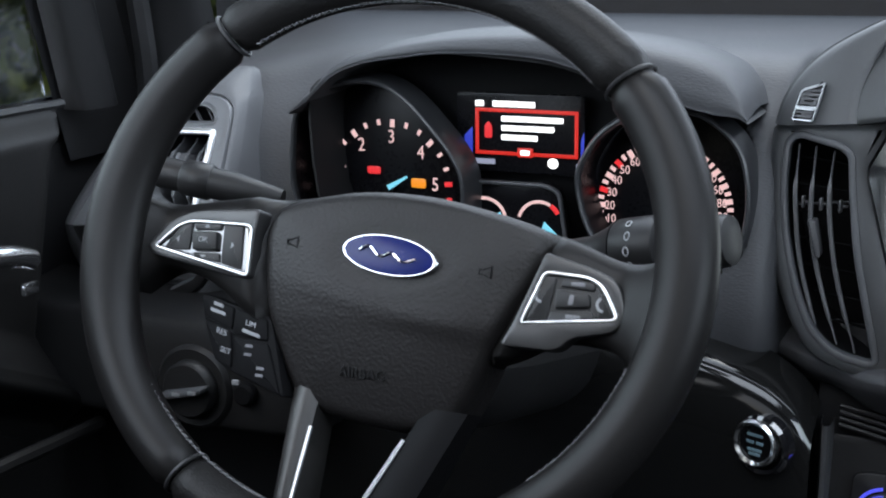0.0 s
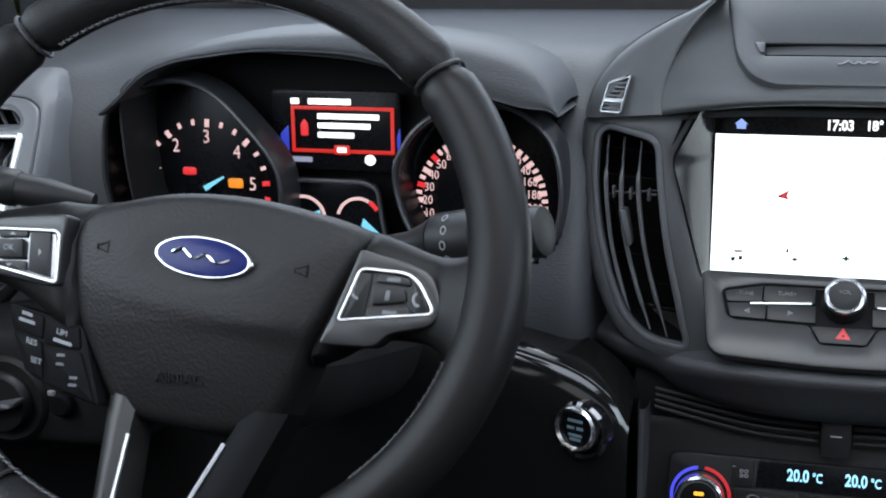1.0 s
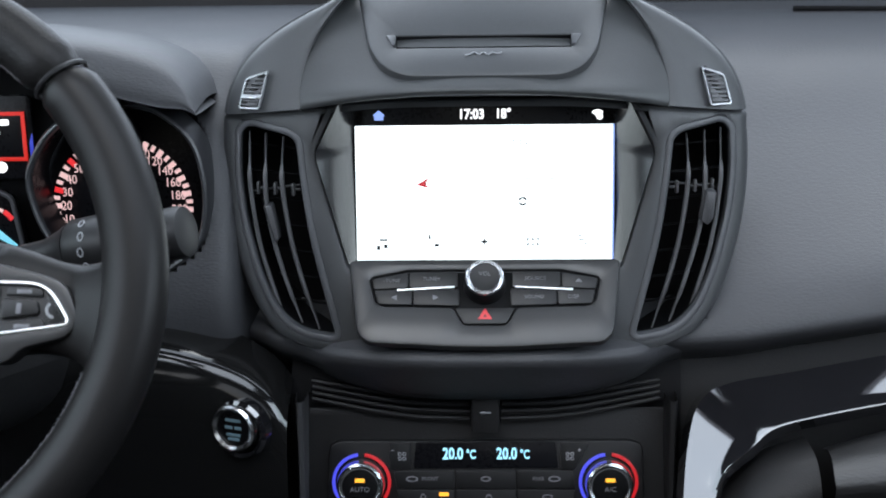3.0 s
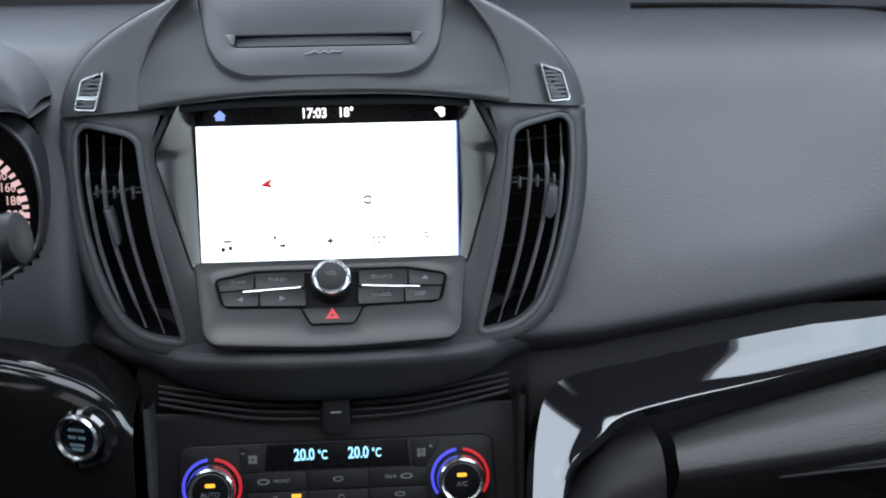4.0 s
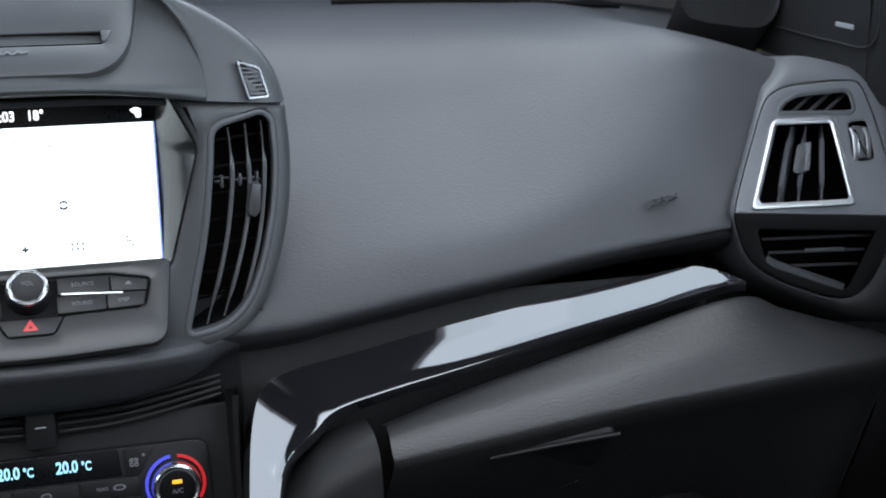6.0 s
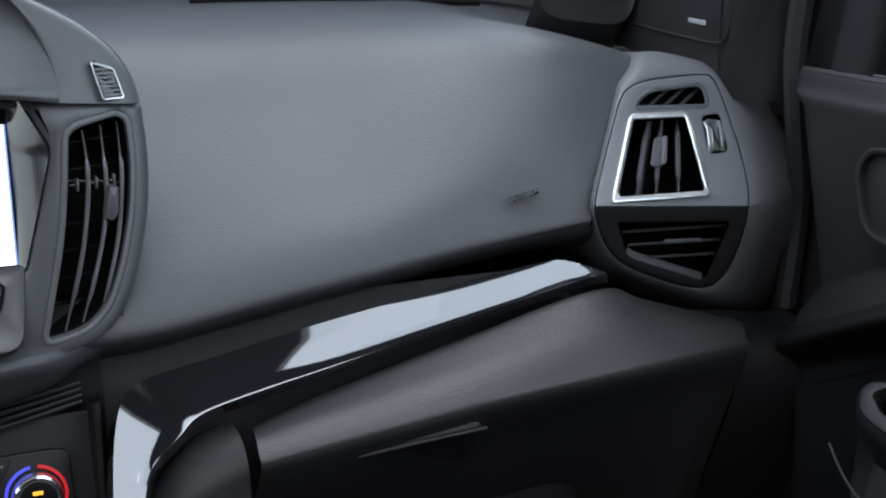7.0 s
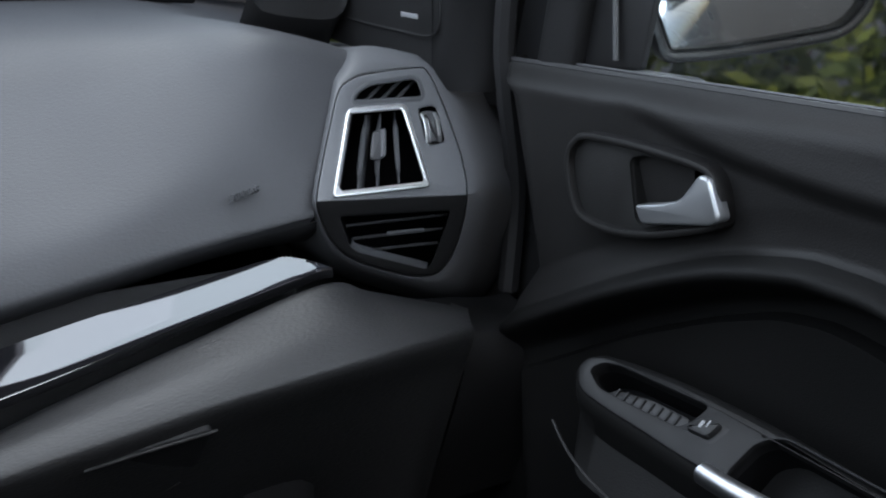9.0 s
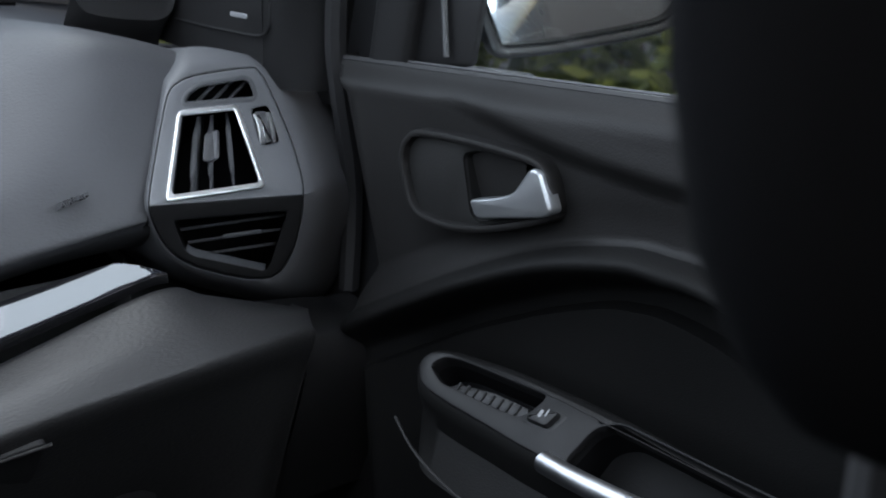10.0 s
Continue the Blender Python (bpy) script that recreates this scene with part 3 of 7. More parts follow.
# ---- glove box ----
glove = thing("glove_box", (0.45, -0.02, -0.45), "closed black glove box with a grained, rounded lid", "glove box")
GLOVE = [((0.2356, -0.028, -0.1766), (0.2259, -0.08, -0.1715)), ((0.2744, -0.029, -0.1639), (0.264, -0.082, -0.1662)), ((0.3165, -0.03, -0.1521), (0.3172, -0.085, -0.1589)), ((0.4058, -0.03, -0.1302), (0.4015, -0.088, -0.1485)), ((0.5144, -0.026, -0.108), (0.4958, -0.085, -0.1433)), ((0.5643, -0.012, -0.1249), (0.5519, -0.075, -0.1448)), ((0.6316, 0.006, -0.1494), (0.607, -0.058, -0.15)), ((0.679, 0.019, -0.1668), (0.6365, -0.045, -0.1545))]
glove_rows = []
for rear, fore in GLOVE:
    p, q = Vector(rear), Vector(fore)
    u = 1 - 0.5 * ease(0.50, 0.64, q.x)
    glove_rows.append([p + Vector((0, 0.012, -0.004)), p, 0.65 * p + 0.35 * q + Vector((0, 0, 0.003)), 0.25 * p + 0.75 * q + Vector((0, 0, 0.0045)), q + Vector((0, -0.003, -0.001)), q + Vector((0, -0.0085, -0.008)), q + Vector((0, -0.0070 + 0.006 * u, -0.022)), q + Vector((0, 0.030 * u, -0.060)), Vector((q.x, q.y + 0.15 * u, -0.36))])
lid_end = glove_rows[-1]
glove_rows.append([v + Vector((0.004, 0.004, -0.002)) for v in lid_end])
glove_rows.append([v + Vector((0.006, 0.030, -0.004)) for v in lid_end])
part("lid", surface(glove_rows, 6, 6), GLOVELID, glove, "grained black lid")
lid_front = lambda u, v, w: Vector((u, -0.0900 - 0.95 * (v + 0.177) - 0.72 * w, v - 0.69 * w))
part("handle_recess", plate(rounded([(0.2933, -0.1848), (0.3877, -0.1742), (0.3906, -0.2089), (0.3882, -0.2446), (0.3500, -0.2612), (0.3120, -0.2391)], 0.008), lid_front, 0.010, bevel=0.002, w=0.0004), LOWER, glove, "dark handle recess")
part("handle", tube(spline([(0.2962, -0.0820, -0.1875), (0.3406, -0.0876, -0.1816), (0.3898, -0.0918, -0.1771)], 5), 0.0016, 8), LOWER, glove, "thin black pull")
part("latch_bar", tube(spline([(0.3408, -0.0180, -0.2548), (0.3621, -0.0286, -0.2437), (0.3816, -0.0376, -0.2342)], 5), 0.0022, 8), LOWER, glove)
part("side_panel", surface([[(x, -0.02, z), (x, -0.050, z - 0.001), (x, -0.066, z - 0.010), (x, -0.074, z - 0.028), (x, -0.074, z - 0.07), (x, -0.05, -0.36)] for x, z in ((0.135, -0.235), (0.152, -0.213), (0.1661, -0.1987), (0.1819, -0.1851), (0.2012, -0.1762), (0.2215, -0.1705))], 5, 5), LOWER, glove, "black panel beside the lid")

part("end_panel", surface([[(x, 0.05, z + 0.004), (x, 0.020, z - 0.002), (x, -0.012, z - 0.006), (x, -0.026, z - 0.016), (x, -0.022, z - 0.06), (x, 0.04, -0.36)] for x, z in ((0.646, -0.1655), (0.690, -0.1705), (0.725, -0.1765), (0.750, -0.176))], 4, 4), LOWER, dash, "black panel between glove box and door")

# ---- centre pod ----
pod = thing("centre_pod", (0.0, 0.03, -0.11), "dark grey shield-shaped centre pod of the dashboard", "console pod")
VENT = [(0.1285, 0.0355), (0.1345, 0.0400), (0.1620, 0.0455), (0.1680, 0.0405), (0.1695, 0.0130), (0.1660, -0.0190), (0.1565, -0.0555), (0.1445, -0.0815), (0.1285, -0.0945), (0.1035, -0.0985), (0.1110, -0.0695), (0.1210, -0.0290), (0.1262, 0.0100)]
vent_hole = rounded(VENT, [0.006, 0.006, 0.006, 0.008, 0.02, 0.03, 0.03, 0.02, 0.01, 0.004, 0.02, 0.03, 0.03], 4)
WELL = [(0.096, 0.066), (0.1155, 0.028), (0.0935, -0.052), (-0.0935, -0.052), (-0.1155, 0.028), (-0.096, 0.066)]
well = rounded(WELL, 0.006, 4)
bow = lambda x: 3.0 * max(0.0, abs(x) - 0.095) ** 2
pod_face = lambda u, v, w: Vector((u, -0.002 + 0.10 * v + bow(u) - w, v))
part("housing", plate(inset(pod_outline, 0.0005), pod_face, 0.075, (vent_hole, [(-x, z) for x, z in vent_hole], well), 0.005), POD, pod, "satin charcoal housing")
# thin raised lips round the vents
for s in (1, -1):
    lip = [(s * x, z) for x, z in vent_hole]
    part("vent_lip", plate(inset(lip, -0.0052), pod_face, 0.006, (lip,), 0.0018, 0.0012), HARD, pod, "lighter grey raised vent edge")

# hood over the screen: a dome from the lip up to the windscreen, between two shoulders that carry the thumb wheels
RIDGE = [(0.1235, 0.0300, 0.0570), (0.1235, 0.0035, 0.0572), (0.1235, -0.0015, 0.0592), (0.1238, -0.0005, 0.0660), (0.1232, 0.0040, 0.0760), (0.1195, 0.0095, 0.0900), (0.1120, 0.0180, 0.1065), (0.1005, 0.0330, 0.1240), (0.0850, 0.0700, 0.1400), (0.070, 0.150, 0.150)]
CROWN = [(0.0, 0.0300, 0.0690), (0.0, -0.0200, 0.0700), (0.0, -0.0280, 0.0722), (0.0, -0.0282, 0.0755), (0.0, -0.0180, 0.0835), (0.0, -0.0030, 0.0960), (0.0, 0.0160, 0.1120), (0.0, 0.0400, 0.1310), (0.0, 0.0900, 0.1560), (0.0, 0.160, 0.168)]
dome_rows = []
for k in range(-8, 9):
    q = abs(k / 8)
    mix = q ** 2.3
    dome_rows.append([(k / 8 * r[0], c[1] + mix * (r[1] - c[1]), c[2] + mix * (r[2] - c[2])) for r, c in zip(RIDGE, CROWN)])
part("hood", surface(dome_rows, 3, 4), DOME, pod, "arched charcoal hood over the screen", 60)
shoulder_y = lambda x, z: -0.0045 + 0.34 * (z - 0.0575) + bow(x)
EDGE_LINE = [(0.1798, 0.0530), (0.1785, 0.0600), (0.1757, 0.0700), (0.1690, 0.0830), (0.1580, 0.0960), (0.1420, 0.1085), (0.1220, 0.1200), (0.1040, 0.1285), (0.0880, 0.1390)]
RIDGE_LINE = [(0.1238, 0.0590), (0.1240, 0.0635), (0.1238, 0.0700), (0.1232, 0.0770), (0.1205, 0.0870), (0.1160, 0.0990), (0.1100, 0.1100), (0.0985, 0.1255), (0.0850, 0.1385)]
for s in (1, -1):
    rows = [[(s * (a[0] - 0.0004), shoulder_y(*a) + 0.012, a[1]) for a in RIDGE_LINE]]
    for f, back in ((0.0, 0.0), (0.25, -0.0010), (0.5, -0.0015), (0.75, -0.0010), (0.90, 0.0010), (0.97, 0.0045), (1.0, 0.0100)):
        rows.append([(s * ((1 - f) * a[0] + f * b[0]), shoulder_y((1 - f) * a[0] + f * b[0], (1 - f) * a[1] + f * b[1]) + back, (1 - f) * a[1] + f * b[1]) for a, b in zip(RIDGE_LINE, EDGE_LINE)])
    rows.append([(s * (b[0] - 0.001), shoulder_y(*b) + 0.06, b[1] - 0.010) for b in EDGE_LINE])
    part("shoulder", surface(rows, 3, 4), POD, pod, "satin grey shoulder beside the hood", 60)
cd_place = leaned((0.0, -0.0285, 0.0745), 49.5)
CD = [(-0.052, 0.010), (0.052, 0.010), (0.067, 0.019), (0.0765, 0.036), (0.0855, 0.086), (0.086, 0.110), (-0.086, 0.110), (-0.0855, 0.086), (-0.0765, 0.036), (-0.067, 0.019)]
slot = rounded([(-0.0585, 0.0365), (0.0585, 0.0365), (0.0585, 0.0468), (-0.0585, 0.0468)], 0.0012, 2)
part("disc_panel", plate(rounded(CD, [0.01, 0.01, 0.012, 0.014, 0.02, 0.01, 0.01, 0.02, 0.014, 0.012], 4), cd_place, 0.020, (slot,), 0.003, 0.0022), POD, pod, "smooth grey panel with a disc slot")
# near-black floor and walls put the slot's shade into the colour
part("slot_shadow", plate(inset(slot, -0.001), cd_place, 0.004, w=-0.010, bevel=0.0005), BLACK, pod, "disc slot floor, black for its shade")
part("slot_shade_walls", sheet([[cd_place(p[0], p[1], w) for p in inset(slot, 0.0003)] for w in (0.0012, -0.010)], True), BLACK, pod)
for s in (1, -1):
    part("slot_end", plate(rounded([(s * 0.0585, 0.0372), (s * 0.0610, 0.0372), (s * 0.0655, 0.0468), (s * 0.0585, 0.0468)], 0.001, 2), cd_place, 0.003, w=0.0029, bevel=0.0008), HARD, pod)
part("emblem_mark", tube([cd_place(u, v, 0.0028) for u, v in spline([(-0.0125, 0.0275), (-0.009, 0.0285), (-0.006, 0.0305), (-0.003, 0.0280), (0.0, 0.0300), (0.003, 0.0280), (0.006, 0.0300), (0.009, 0.0290), (0.0120, 0.0300)], 4)], 0.0005, 5), INK, pod, "small silver badge")
# thumb wheels of the side vents
for s in (1, -1):
    wheel_place = lambda u, v, w, s=s: Vector((s * u, 0.0080 + 0.34 * (v - 0.06) + 0.25 * (u - 0.155) - w, v))
    chip = rounded([(0.1515, 0.0585), (0.1665, 0.0590), (0.1615, 0.0785), (0.1455, 0.0840)], 0.002, 3)
    part("vent_wheel_frame", plate(chip, wheel_place, 0.012, (inset(chip, 0.0013),), 0.0005, 0.009), HANDLE, pod, "bright frame of the vent thumb wheel")
    part("vent_wheel", plate(inset(chip, 0.0015), wheel_place, 0.012, w=0.0078), SLAT, pod, "knurled grey thumb wheel")
    ribs = bmesh.new()
    for i in range(7):
        z = 0.0632 + i * 0.0028
        e = 0.0052 * i / 6
        plate([(0.1530 - e, z - 0.002), (0.1640 - 0.7 * e, z - 0.002), (0.1638 - 0.7 * e, z - 0.0008), (0.1528 - e, z - 0.0008)], wheel_place, 0.002, w=0.0088, bevel=0.0002, bm=ribs)
    part("wheel_ribs", ribs, HARD, pod)
    if s < 0:
        part("wheel_bar", plate([(0.1500, 0.0660), (0.1640, 0.0660), (0.1634, 0.0684), (0.1492, 0.0684)], wheel_place, 0.003, w=0.0095, bevel=0.0004), HANDLE, pod, "bright bar of the thumb wheel")
# well round the screen
well_in = rounded([(0.0912, 0.066), (0.0912, 0.028), (0.0895, -0.0546), (-0.0895, -0.0546), (-0.0912, 0.028), (-0.0912, 0.066)], 0.003, 4)
wr = []
for f, g in ((0.0, 0.0), (0.20, 0.13), (0.40, 0.29), (0.60, 0.48), (0.80, 0.71), (1.0, 1.0)):
    wr.append([Vector((p[0] + f * (q[0] - p[0]), -0.0040 + g * (0.0235 + 0.004 * q[1] / 0.06), p[1] + f * (q[1] - p[1]))) for p, q in zip(inset(well, 0.0005), well_in)])
part("screen_well", sheet(wr, True), material("well_sides", (0.012, 0.0125, 0.0135), 0.24, mottle=0.05, wear=0.02, spec=0.6), pod, "satin flared sides of the screen well")

# ---- centre vents ----
def centre_vent(side):
    v = thing("air_vent", (side * 0.14, 0.03, -0.10), "tall curved centre air vent with three upright black slats", "air vent", "centre air vents")
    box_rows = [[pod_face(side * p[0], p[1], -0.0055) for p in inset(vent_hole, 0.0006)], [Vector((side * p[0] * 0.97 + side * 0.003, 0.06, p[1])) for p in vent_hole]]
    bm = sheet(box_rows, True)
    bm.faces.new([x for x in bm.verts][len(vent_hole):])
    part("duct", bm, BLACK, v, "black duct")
    for line in ([(0.1630, 0.0400), (0.1637, 0.0145), (0.1621, -0.0075), (0.1562, -0.042), (0.1430, -0.083)], [(0.1512, 0.0390), (0.1520, 0.0150), (0.1512, -0.0110), (0.1445, -0.0435), (0.1285, -0.0920)], [(0.1385, 0.0370), (0.1400, 0.0150), (0.1380, -0.0110), (0.1310, -0.0470), (0.1158, -0.0970)]):
        rows = []
        for x, z in spline(line, 7):
            # the blade is broad below its pivot and thin at both ends
            k = 0.0008 + 0.0009 * ease(0.020, 0.012, z) * ease(-0.085, -0.070, z)
            f = bow(x) + 0.0015 + 0.0035 * (1 - ease(0.020, 0.012, z) * ease(-0.085, -0.070, z)) + 0.10 * z
            rows.append([(side * (x + k * 0.2), f + 0.006, z), (side * (x - k), f + 0.0018, z), (side * (x - 0.7 * k), f + 0.0004, z), (side * x, f, z), (side * (x + 0.7 * k), f + 0.0004, z), (side * (x + k), f + 0.0018, z), (side * (x + k * 0.8), f + 0.006, z)])
        part("slat", thick(sheet(rows), 0.0002), SLAT, v)
    # cross bar with its pivots, and the slider
    for x in (0.1580, 0.1455, 0.1325):
        part("pivot", block((side * x, bow(x) + 0.008, 0.001), (0.0022, 0.005, 0.0085), 0.0007), SLAT, v)
        part("pivot_pin", block((side * (x - 0.0030), bow(x) + 0.008, 0.001), (0.0042, 0.003, 0.0016), 0.0005), SLAT, v)
    part("cross_bar", tube([(side * 0.165, 0.024, -0.002), (side * 0.123, 0.016, 0.004)], 0.0009, 6), SLAT, v)
    tab = [(0.1518, -0.0005), (0.1588, -0.0012), (0.1575, -0.0196), (0.1535, -0.0248), (0.1485, -0.0215)] if side > 0 else [(0.1528, -0.0086), (0.1470, -0.0086), (0.1436, -0.0258), (0.1426, -0.0335), (0.1468, -0.0352)]
    part("slider", plate(rounded([(side * x, z) for x, z in tab], 0.0016, 3), flat_xz(0.0035), 0.012, bevel=0.0015), SLAT, v, "grey slider tab")
    for k in range(7):
        z = 0.030 - 0.019 * k
        x0 = float(np.interp(z, (-0.084, -0.046, 0.0, 0.036), (0.141, 0.157, 0.1655, 0.167)))
        x1 = float(np.interp(z, (-0.098, -0.069, -0.029, 0.034), (0.1055, 0.1125, 0.1225, 0.1285)))
        part("rear_slat", tube([(side * x0, 0.034, z), (side * x1, 0.028, z - 0.003)], 0.0010, 5), BLACK, v)


centre_vent(-1)
centre_vent(1)

# ---- screen ----
screen = thing("touch_screen", (0.0, 0.012, -0.05), "lit eight-inch touch screen showing a white map page", "screen")
screen_plane = leaned((0.0, 0.0185, 0.001), 6)
scr = lambda u, v, w: screen_plane(1.0112 * float(u), 1.0112 * float(v), w)
part("glass", plate(rounded([(-0.0925, -0.054), (0.0925, -0.054), (0.0925, 0.066), (-0.0925, 0.066)], 0.002, 2), scr, 0.004, w=-0.0005), LENS, screen, "black glass front")
part("page", plate([(-0.0885, -0.0512), (0.0880, -0.0512), (0.0880, 0.0420), (-0.0885, 0.0420)], scr, 0.0004, bevel=0.0001, w=0.0002), WHITE_GLOW, screen, "glowing white page")
part("side_glow", plate([(0.0881, -0.0512), (0.0892, -0.0512), (0.0892, 0.0420), (0.0881, 0.0420)], scr, 0.0004, bevel=0.0001, w=0.0002), ICON_BLUE, screen)
part("clock_digits", lettering("17:03", scr, -0.0085, 0.0492, 0.0068, 0.0004, squeeze=0.86, bold=0.04), TEXT_GLOW, screen, "white clock digits")
part("temperature_digits", lettering("18\u00b0", scr, 0.0132, 0.0494, 0.0066, 0.0004, squeeze=0.86, bold=0.04), TEXT_GLOW, screen, "white outside temperature")
home = [(-0.0765, 0.0487), (-0.0720, 0.0527), (-0.0675, 0.0487), (-0.0688, 0.0487), (-0.0688, 0.0457), (-0.0750, 0.0457), (-0.0750, 0.0487)]
part("home_icon", plate(home, scr, 0.0003, bevel=0.0001, w=0.0005), ICON_BLUE, screen, "blue home symbol")
bm = plate(arc_band(0.0775, 0.0468, 0.0012, 0.0052, 40, 140, 10), scr, 0.0003, bevel=0.0001, w=0.0005)
plate(ellipse(0.0022, 0.0022, 16, 0.0790, 0.0472), scr, 0.0003, bevel=0.0001, w=0.0005, bm=bm)
part("signal_icon", bm, TEXT_GLOW, screen, "white signal symbol")
part("position_arrow", plate([(-0.0468, 0.0012), (-0.0384, 0.0058), (-0.0402, 0.0020), (-0.0384, -0.0010)], scr, 0.0003, bevel=0.0001, w=0.0006), RED, screen, "red position arrow")
part("star_mark", plate([(0.0, -0.0412), (0.0008, -0.0393), (0.0034, -0.0385), (0.0008, -0.0377), (0.0, -0.0358), (-0.0008, -0.0377), (-0.0034, -0.0385), (-0.0008, -0.0393)], scr, 0.0003, bevel=0.0001, w=0.0006), DARKMARK, screen)
bm = plate(arc_band(0.0265, -0.0105, 0.0018, 0.0031, 20, 160, 12), scr, 0.0003, bevel=0.0001, w=0.0006)
plate(arc_band(0.0265, -0.0105, 0.0018, 0.0031, 200, 340, 12), scr, 0.0003, bevel=0.0001, w=0.0006, bm=bm)
part("ring_mark", bm, DARKMARK, screen)
for u, v, a, b in ((-0.0700, -0.0370, 0.0028, 0.0006), (-0.0735, -0.0425, 0.0012, 0.0014), (-0.0685, -0.0415, 0.0012, 0.0014), (-0.0380, -0.0350, 0.0007, 0.0014), (-0.0330, -0.0408, 0.0016, 0.0009), (0.0300, -0.0370, 0.0005, 0.0010), (0.0335, -0.0370, 0.0005, 0.0010), (0.0370, -0.0370, 0.0005, 0.0010), (0.0300, -0.0405, 0.0005, 0.0010), (0.0335, -0.0405, 0.0005, 0.0010), (0.0370, -0.0405, 0.0005, 0.0010), (0.0660, -0.0345, 0.0014, 0.0004), (0.0670, -0.0375, 0.0016, 0.0004), (0.0700, -0.0400, 0.0012, 0.0004), (0.0450, 0.0050, 0.0230, 0.00022), (0.0450, -0.0285, 0.0200, 0.00020), (0.0205, 0.0315, 0.0004, 0.0006), (0.0250, 0.0315, 0.0004, 0.0006), (0.0290, 0.0315, 0.0010, 0.0003), (0.0205, 0.0290, 0.0004, 0.0006), (0.0250, 0.0290, 0.0004, 0.0006), (0.0290, 0.0290, 0.0010, 0.0003)):
    part("page_mark", plate([(u - a, v - b), (u + a, v - b), (u + a, v + b), (u - a, v + b)], scr, 0.0003, bevel=0.00005, w=0.0006), DARKMARK, screen)

# ---- audio controls ----
audio = thing("audio_panel", (0.0, -0.02, -0.10), "dark grey audio control panel with a chrome volume knob", "control panel")
aud = leaned((0.0, 0.0005, -0.0455), 40)
# heights on this panel run down from the screen's lower edge
face = rounded([(-0.0935, -0.003), (0.0935, -0.003), (0.0865, -0.057), (0.0790, -0.0645), (0.0, -0.0690), (-0.0790, -0.0645), (-0.0865, -0.057)], [0.004, 0.004, 0.012, 0.012, 0.1, 0.012, 0.012], 5)
cl = rounded([(-0.0790, -0.0165), (-0.0520, -0.0110), (0.0520, -0.0110), (0.0790, -0.0165), (0.0745, -0.0350), (0.0690, -0.0375), (0.0215, -0.0385), (0.0150, -0.0515), (-0.0150, -0.0515), (-0.0215, -0.0385), (-0.0690, -0.0375), (-0.0745, -0.0350)], 0.004, 4)
part("face", plate(face, aud, 0.006, (cl,), 0.0022, 0.003), SATIN, audio, "satin charcoal face")
part("button_bed", plate(inset(cl, -0.0005), aud, 0.004, w=-0.0005), BLACK, audio)


def key(outline, label="", mat=PANEL, w=0.0024, place=aud, parent=audio, name="button"):
    return part(name, plate(rounded(outline, 0.0016, 3), place, 0.004, bevel=0.0005, w=w), mat, parent, label)


for s in (-1, 1):
    key([(s * 0.0772, -0.0172), (s * 0.0525, -0.0122), (s * 0.0525, -0.0238), (s * 0.0755, -0.0250)])
    key([(s * 0.0517, -0.0121), (s * 0.0185, -0.0116), (s * 0.0185, -0.0238), (s * 0.0517, -0.0238)])
    key([(s * 0.0752, -0.0258), (s * 0.0495, -0.0246), (s * 0.0495, -0.0366), (s * 0.0725, -0.0358)])
    key([(s * 0.0487, -0.0246), (s * 0.0175, -0.0246), (s * 0.0175, -0.0374), (s * 0.0487, -0.0366)])
    part("chrome_line", plate(rounded([(s * 0.0600, -0.0250), (s * 0.0205, -0.0228), (s * 0.0205, -0.0242), (s * 0.0600, -0.0264)], 0.0005, 2), aud, 0.002, bevel=0.0004, w=0.0031), FRAMECHROME, audio, "thin chrome line")
key([(-0.0205, -0.0392), (0.0205, -0.0392), (0.0143, -0.0507), (-0.0143, -0.0507)], "hazard light button")
part("hazard_triangle", plate([(-0.0048, -0.0475), (0.0048, -0.0475), (0.0, -0.0395)], aud, 0.0004, ([(-0.0014, -0.0459), (0.0014, -0.0459), (0.0, -0.0436)],), 0.0001, 0.0028), RED, audio, "red warning triangle")
for txt, u, v in (("\u2013TUNE", -0.064, -0.0188), ("TUNE+", -0.0365, -0.0175), ("SOURCE", 0.0345, -0.0175), ("SOUND", 0.0335, -0.0312), ("DISP", 0.0600, -0.0312)):
    part("lettering", lettering(txt, aud, u, v, 0.0028, 0.0027), DIMINK, audio)
for q in ([(-0.064, -0.0312), (-0.060, -0.0292), (-0.060, -0.0332)], [(-0.0355, -0.0292), (-0.0315, -0.0312), (-0.0355, -0.0332)], [(0.0615, -0.0202), (0.0665, -0.0202), (0.0640, -0.0172)]):
    part("symbol", plate(q, aud, 0.0003, bevel=0.0001, w=0.0027), DIMINK, audio)
knob = part("volume_knob", lathe([(0.0144, 0.000), (0.0138, 0.0085), (0.0132, 0.0107), (0.0128, 0.0117)], aud, 0.0, -0.0212, 48), PANEL, audio, "black volume knob")
part("knob_ring", lathe([(0.0130, 0.0105), (0.0133, 0.0125), (0.0128, 0.0139), (0.0117, 0.0144), (0.0103, 0.0138)], aud, 0.0, -0.0212, 48, caps=False), KNOBRING, knob, "bright chrome ring")
part("knob_top", lathe([(0.0104, 0.0115), (0.0104, 0.0138), (0.0096, 0.0134), (0.0040, 0.0132)], aud, 0.0, -0.0212, 40), PANEL, knob, "black knob top")
part("knob_lettering", lettering("VOL", aud, 0.0, -0.0190, 0.0030, 0.0138), DIMINK, knob)

